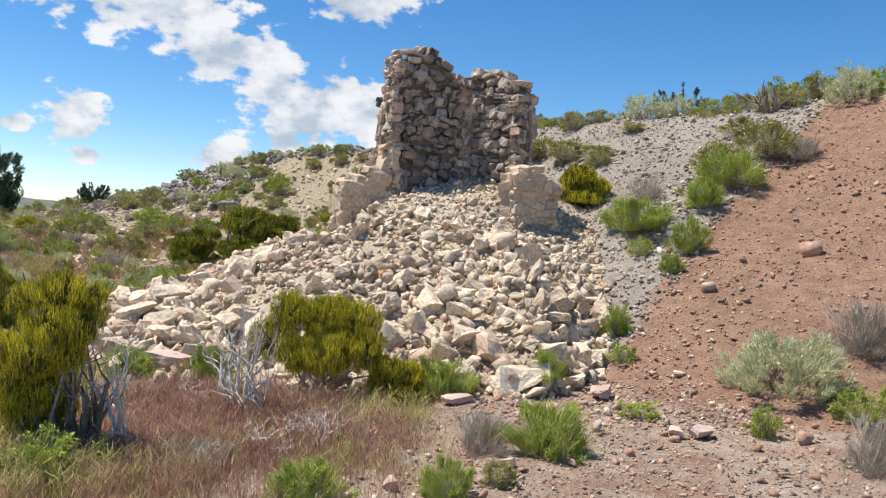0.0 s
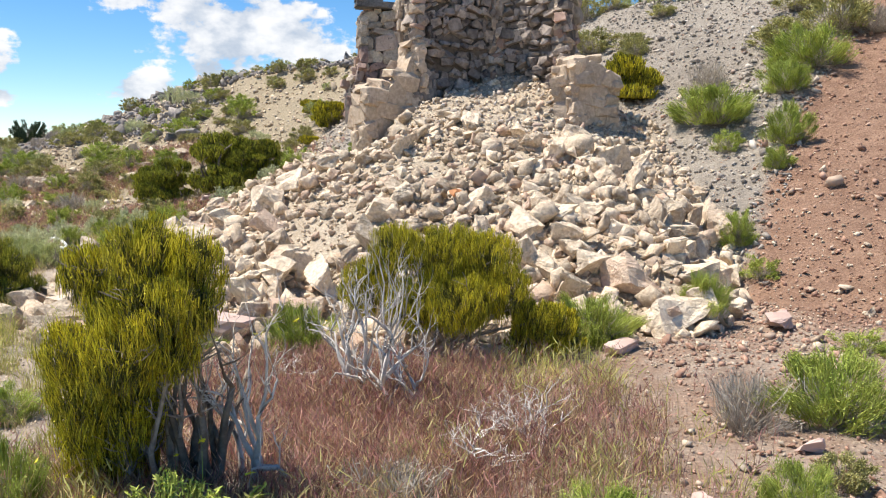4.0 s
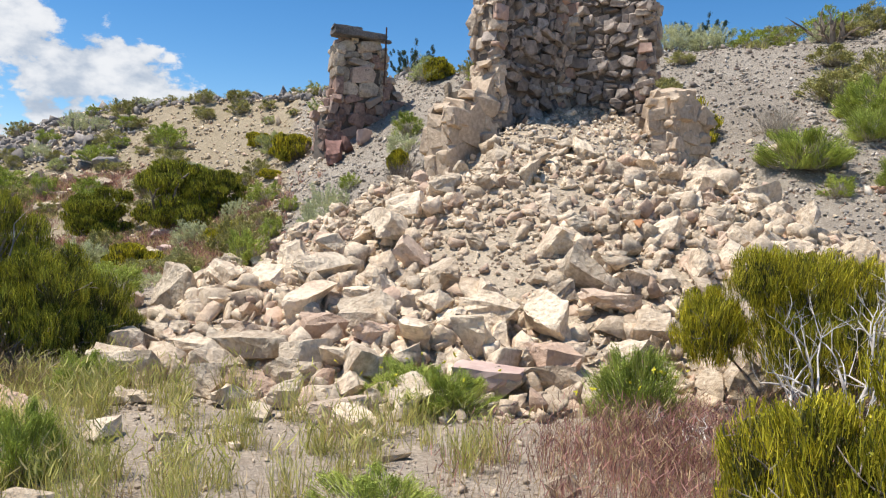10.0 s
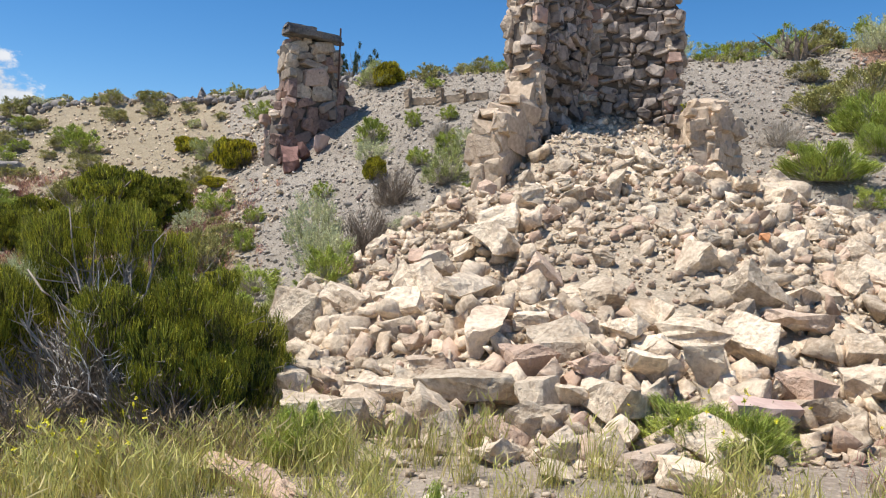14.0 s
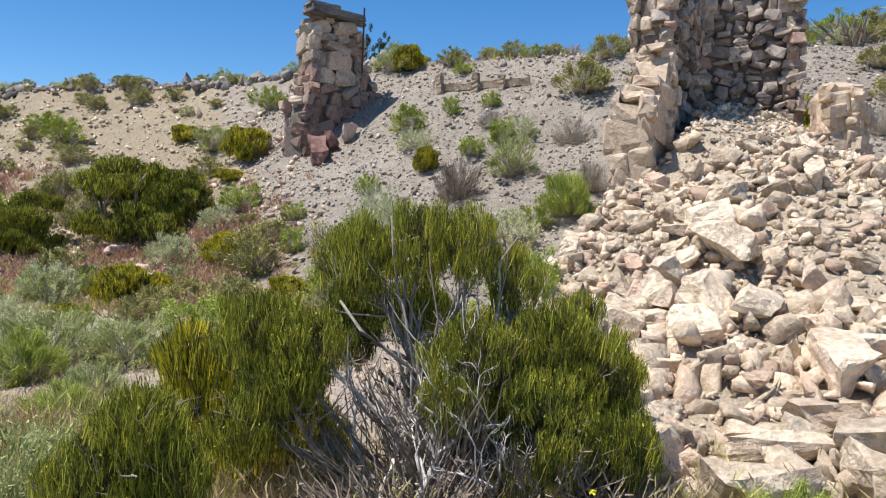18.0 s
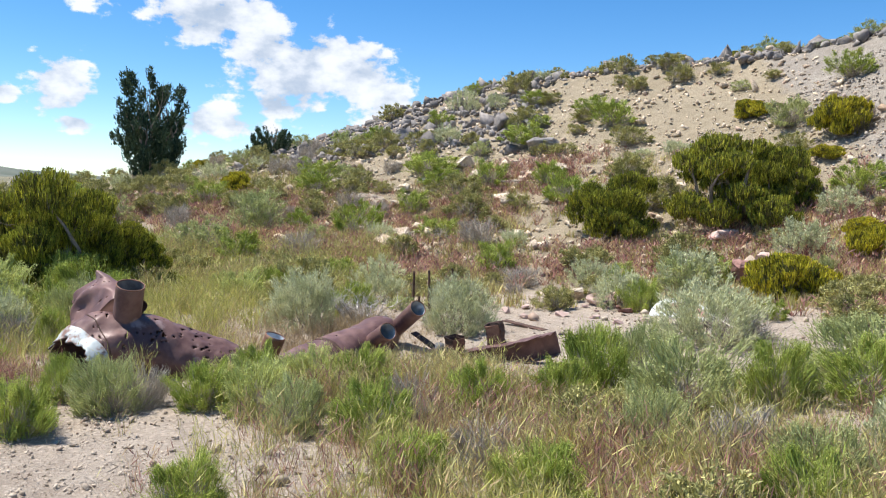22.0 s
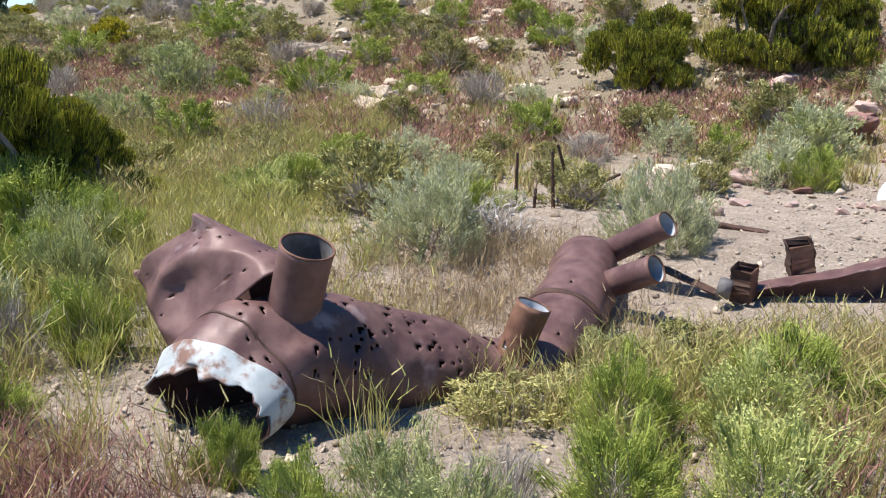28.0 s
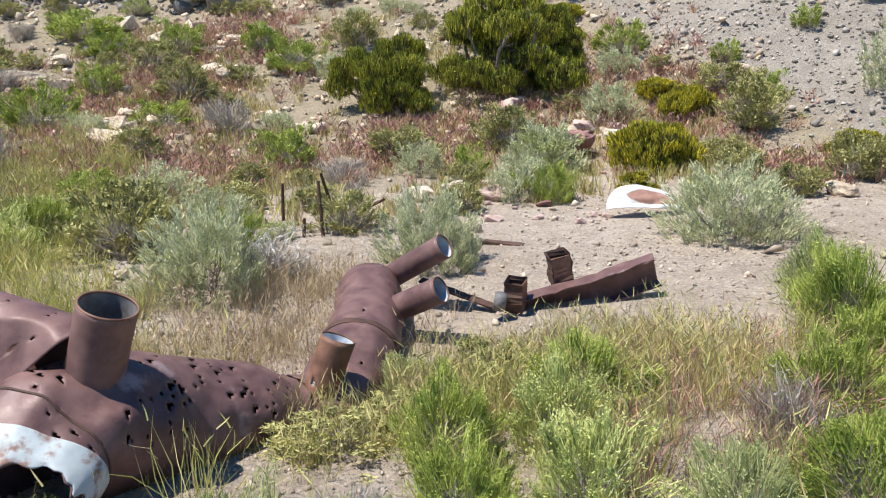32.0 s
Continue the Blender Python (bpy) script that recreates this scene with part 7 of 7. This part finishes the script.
# ---- grass ----
def grass(name, count, keep, box, tall, mat, seed, label, width=0.004, heads=0.0, lean=0.25, tuft=18):
    r = np.random.RandomState(seed)
    x = r.uniform(box[0], box[1], count * 3)
    y = r.uniform(box[2], box[3], count * 3)
    w = keep(x, y)
    # tufts: blades gather round a few thousand roots
    ok = r.uniform(size=len(x)) < w
    x, y = x[ok][:count], y[ok][:count]
    k = max(len(x) // tuft, 1)
    root = r.randint(0, k, len(x))
    x, y = x[:k][root] + r.normal(size=len(x)) * 0.045, y[:k][root] + r.normal(size=len(x)) * 0.045
    z = land(x, y) - 0.01
    base = np.stack([x, y, z], 1)
    h = tall * (0.55 + 0.5 * r.uniform(size=(k, 1)))[root] * r.uniform(0.6, 1.15, (len(x), 1))
    d = np.stack([r.normal(size=len(x)) * lean, r.normal(size=len(x)) * lean, np.ones(len(x))], 1)
    tip = base + d * h
    sets = [blades(base, tip, width * r.uniform(0.7, 1.4, len(x)), seed, 0.2)]
    if heads:
        m = r.uniform(size=len(x)) < heads
        t = tip[m]
        droop = np.stack([r.normal(size=len(t)) * 0.5, r.normal(size=len(t)) * 0.5, np.full(len(t), 0.5)], 1)
        sets.append(blades(t - [0, 0, 0.02], t + droop * 0.06, width * 1.7, seed + 1, 0.1))
    ob = new(name, blade_mesh(name, sets, mat))
    tagged(ob, label, "grass", kind="stuff")
    return ob


def blob(cx, cy, rx, ry):
    return lambda x, y: np.clip(1.5 * np.exp(-(((x - cx) / rx) ** 2 + ((y - cy) / ry) ** 2)), 0, 1)


def mottled(f, scale, seed, cut=0.1):
    return lambda x, y: f(x, y) * smooth(-0.25 + cut, 0.25 + cut, rough(x, y, scale, seed))


def most(*fs):
    return lambda x, y: np.max([f(x, y) for f in fs], 0)


def off_pile(f):
    return lambda x, y: f(x, y) * (rubble(x, y) < height(x, y) + 0.02)


grass("cheat_grass", 56000, off_pile(most(blob(-0.1, 3.6, 0.85, 0.8), blob(-0.9, 2.6, 1.0, 0.7), blob(-0.6, 4.4, 0.9, 0.6), blob(-1.0, 4.9, 0.4, 0.4))), (-3.5, 2, 1.6, 6.5), 0.22, M["grass_red"], 901, "dry red-purple cheat grass in front of the heap", 0.0023, 0.7, 0.14)
grass("green_grass", 9000, mottled(most(blob(0.0, 3.0, 0.8, 0.5), blob(-0.9, 2.2, 0.8, 0.4), blob(0.9, 4.6, 0.5, 0.5)), 2.9, 51, 0.0), (-3, 2.4, 1.5, 5.5), 0.24, M["grass_green"], 917, "yellow-green grass among the red grass", 0.0035, 0.4, 0.35)
grass("cheat_grass", 46000, most(blob(-12.2, 18.4, 2.3, 1.0), blob(-7.6, 18.3, 2.2, 0.8), blob(-5.0, 17.8, 1.0, 1.5), blob(-16, 22, 2.5, 1.2), blob(-5.2, 14.6, 0.8, 0.5), blob(-11, 21.5, 1.5, 0.8), blob(-9.5, 23.5, 1.5, 0.8), blob(-14, 19.5, 1.5, 0.8)), (-19, -3, 13, 25), 0.21, M["grass_red"], 902, "dry red-purple cheat grass on the hillside", 0.0095, 0.6, 0.5)
grass("green_grass", 24000, off_pile(most(blob(-4.3, 5.4, 0.9, 0.9), blob(-3.4, 4.6, 0.8, 0.4), blob(-5.9, 6.9, 0.9, 0.7), blob(-2.4, 4.9, 0.5, 0.5), blob(-5.4, 6.0, 0.7, 0.5), blob(-7.3, 8.6, 1.0, 0.8), blob(-1.8, 2.4, 0.8, 0.5))), (-9, 0, 1.8, 10), 0.28, M["grass_green"], 903, "yellow-green grass in seed beside the path", 0.0036, 0.4, 0.22, 75)
grass("green_grass", 19000, mottled(most(blob(-9.8, 11.25, 0.7, 0.4), blob(-9.5, 11.7, 0.5, 0.25), blob(-8.7, 9.7, 1.3, 0.7), blob(-10.0, 11.2, 0.6, 0.3), blob(-9.4, 9.0, 0.7, 0.4), blob(-10.7, 10.9, 0.5, 0.2)), 3.1, 31, -0.15), (-12.4, -6.5, 7.0, 13), 0.28, M["grass_green"], 904, "yellow-green grass in seed beside the duct", 0.0026, 0.6, 0.2, 60)
grass("low_grass", 8000, most(blob(-11.0, 11.45, 0.6, 0.2), blob(-10.6, 11.8, 0.5, 0.35)), (-13.2, -9.5, 10.4, 13), 0.13, M["grass_green"], 914, "low yellow-green grass along the duct", 0.002, 0.4)
grass("green_grass", 46000, most(blob(-13.6, 14.5, 1.1, 2.2), blob(-13.5, 17.5, 1.8, 1.6), blob(-13.6, 12.6, 0.5, 1.2), blob(-13.4, 10.9, 0.4, 0.5)), (-17, -11.5, 9.8, 22), 0.34, M["grass_green"], 905, "long yellow-green grass behind the duct", 0.0034, 0.35, 0.3, 50)
grass("straw_grass", 16000, most(blob(-11.4, 12.9, 0.75, 0.45), blob(-11.0, 13.4, 0.5, 0.4)), (-14, -9.5, 10, 14.5), 0.23, M["grass_straw"], 906, "dry straw-coloured grass inside the bend of the duct", 0.0022, 0.4)
grass("straw_grass", 13000, off_pile(most(blob(-8.2, 8.5, 1.4, 0.9), blob(-3.0, 3.6, 1.4, 0.7), blob(-6.2, 7.4, 1.2, 0.7), blob(-8.6, 10.0, 1.0, 0.6), blob(-6.9, 10.3, 1.2, 0.7))), (-11.5, 0, 2, 12), 0.12, M["grass_straw"], 907, "sparse dry straw grass on the sandy flat", 0.0025, 0.5)
grass("green_grass", 9000, most(blob(-5.5, 6.05, 1.0, 0.5), blob(-6.7, 6.5, 0.7, 0.5), blob(-4.6, 6.2, 0.5, 0.5), blob(-3.9, 4.6, 0.6, 0.3)), (-8, -3, 4, 7.6), 0.27, M["grass_green"], 916, "thick yellow-green grass round the broom shrub", 0.0038, 0.4, 0.2, 70)
grass("straw_grass", 12000, most(blob(-5.7, 6.55, 0.7, 0.35), blob(-4.9, 6.5, 0.6, 0.3), blob(-6.6, 7.1, 0.5, 0.4), blob(-5.6, 7.3, 0.6, 0.4)), (-8, -3.5, 5, 8.5), 0.24, M["grass_straw"], 918, "dry brown grass under the broom shrub", 0.0035, 0.4, 0.4)
grass("straw_grass", 16000, mottled(most(blob(-8.4, 9.9, 1.5, 0.7), blob(-7.2, 9.0, 1.0, 0.6), blob(-9.4, 10.9, 0.6, 0.4)), 2.7, 61, -0.1), (-11.5, -5, 7.5, 12), 0.2, M["grass_hill"], 919, "pale straw and yellow grass beside the path", 0.0023, 0.6, 0.35)
grass("cheat_grass", 8000, mottled(most(blob(-12.85, 10.55, 0.25, 0.3), blob(-9.5, 10.0, 0.9, 0.4), blob(-8.3, 10.3, 0.9, 0.4), blob(-9.6, 11.0, 0.5, 0.3), blob(-7.4, 9.2, 0.9, 0.5)), 3.7, 41, 0.0), (-14.2, -6, 8, 12.4), 0.2, M["grass_red"], 915, "dry brown-purple grass between the bushes", 0.0024, 0.5)
grass("olive_grass", 9000, mottled(most(blob(-0.7, 2.1, 0.7, 0.4), blob(-1.5, 2.3, 0.5, 0.4), blob(0.2, 2.6, 0.5, 0.4)), 3.9, 77, -0.1), (-3, 1.2, 1.2, 3.6), 0.27, M["grass_hill"], 923, "olive-brown grass among the red grass", 0.0024, 0.6, 0.2)
grass("seed_grass", 15000, mottled(most(blob(-8.8, 9.7, 1.3, 0.7), blob(-9.6, 10.8, 0.8, 0.4), blob(-7.6, 8.6, 1.0, 0.6)), 3.3, 71, -0.1), (-11.5, -5.5, 7.3, 12), 0.27, M["grass_red"], 920, "tall brown-pink grass gone to seed beside the path", 0.0026, 0.7, 0.2, 40)
grass("seed_grass", 14000, mottled(most(blob(-8.9, 9.9, 1.3, 0.7), blob(-9.7, 10.9, 0.8, 0.5), blob(-7.4, 8.9, 1.1, 0.6)), 2.9, 73, -0.1), (-11.5, -5.5, 7.3, 12), 0.30, M["grass_hill"], 921, "tall straw and olive grass beside the path", 0.0028, 0.6, 0.2, 50)
grass("tall_grass", 15000, mottled(most(blob(-14.0, 14.6, 0.6, 0.8), blob(-13.6, 15.6, 0.8, 0.8), blob(-14.4, 16.8, 1.0, 0.9), blob(-13.2, 16.6, 0.7, 0.7), blob(-15.4, 17.6, 1.2, 0.9)), 2.3, 81, -0.15), (-17.5, -12, 13, 19.5), 0.40, M["grass_hill"], 924, "tall yellow-olive grass among the brush by the track", 0.006, 0.5, 0.25, 40)
grass("straw_grass", 12000, mottled(most(blob(-10.35, 11.75, 0.55, 0.4), blob(-10.0, 11.45, 0.5, 0.35), blob(-10.7, 11.3, 0.4, 0.3)), 3.3, 83, -0.15), (-11.6, -9, 10.6, 12.6), 0.24, M["grass_hill"], 925, "straw and olive grass in seed before the elbow of the duct", 0.0026, 0.7, 0.25, 40)
grass("dry_grass", 16000, mottled(most(blob(-12.95, 10.5, 0.45, 0.4), blob(-13.3, 11.1, 0.35, 0.5), blob(-12.6, 10.2, 0.3, 0.25)), 3.1, 75, -0.1), (-14.2, -11.8, 9.6, 12.2), 0.2, M["grass_red"], 922, "dead brown grass and stems before the duct", 0.0022, 0.5, 0.4)
grass("hill_grass", 46000, mottled(lambda x, y: np.where((y > hill_line(x, 2) - 1.5) & (x < -4.2) & (y < hill_line(x, 2) + 0.55 * (hill_line(x, 3) - hill_line(x, 2))), 0.9, 0), 1.1, 9, -0.1), (-20, -4, 15, 32), 0.2, M["grass_hill"], 908, "thin olive and straw grass over the brushy hillside", 0.011, 0.0)
grass("hill_grass", 5000, lambda x, y: np.where((y > hill_line(x, 3) - 0.4) & (y < hill_line(x, 3) + 1.5), 0.7, 0), (-6, 11, 13, 29), 0.2, M["grass_green"], 909, "thin grass along the crest", 0.014, 0.0)


def build_flowers():
    r = np.random.RandomState(66)
    for k, (cx, cy, n) in enumerate(((-5.35, 6.15, 40), (-2.25, 5.55, 14), (-0.95, 2.5, 10), (-1.12, 5.38, 16))):
        t = thing("yellow_flowers", cx, cy, land_at(cx, cy), "small yellow flowers on thin green stems in the grass", "flowers", "yellow flowers")
        root = r.normal(size=(n, 3)) * [0.22, 0.16, 0]
        tip = root * 1.15 + np.stack([np.zeros(n), np.zeros(n), r.uniform(0.15, 0.36, n)], 1)
        tagged(part("stem_tuft", blade_mesh("stem_tuft", [blades(root, tip, 0.005, 5 + k)], M["rabbit"]), None, t), kind="stuff")
        b = np.repeat(tip, 6, 0)
        d = r.normal(size=b.shape) * 0.007
        tagged(part("blossom", blade_mesh("blossom", [blades(b - d, b + d, 0.008, 9 + k)], M["flower"]), None, t, "yellow blossoms"), kind="stuff")


build_flowers()


def build_litter():
    """Short dead twigs and straw lying about on the flat."""
    r = np.random.RandomState(67)
    n = 30000
    x, y = r.uniform(-15, 3, n), r.uniform(1.6, 15, n)
    ok = (rubble(x, y) < height(x, y)) & (y < hill_line(x, 2)) & (rough(x, y, 2.3, 12) > -0.1) & (r.uniform(size=n) < np.where(x < -8.5, 1.0, 0.6))
    x, y = x[ok], y[ok]
    a, long = r.uniform(0, 6.3, len(x)), r.uniform(0.02, 0.11, len(x))
    base = np.stack([x, y, land(x, y) + 0.006], 1)
    tip = base + np.stack([np.cos(a) * long, np.sin(a) * long, r.uniform(0.0, 0.35, len(x)) * long], 1)
    tagged(new("plant_litter", blade_mesh("plant_litter", [blades(base, tip, 0.004, 5, 0.3)], M["dry"])), "short dead twigs and straw lying on the sand", "litter", kind="stuff")


build_litter()
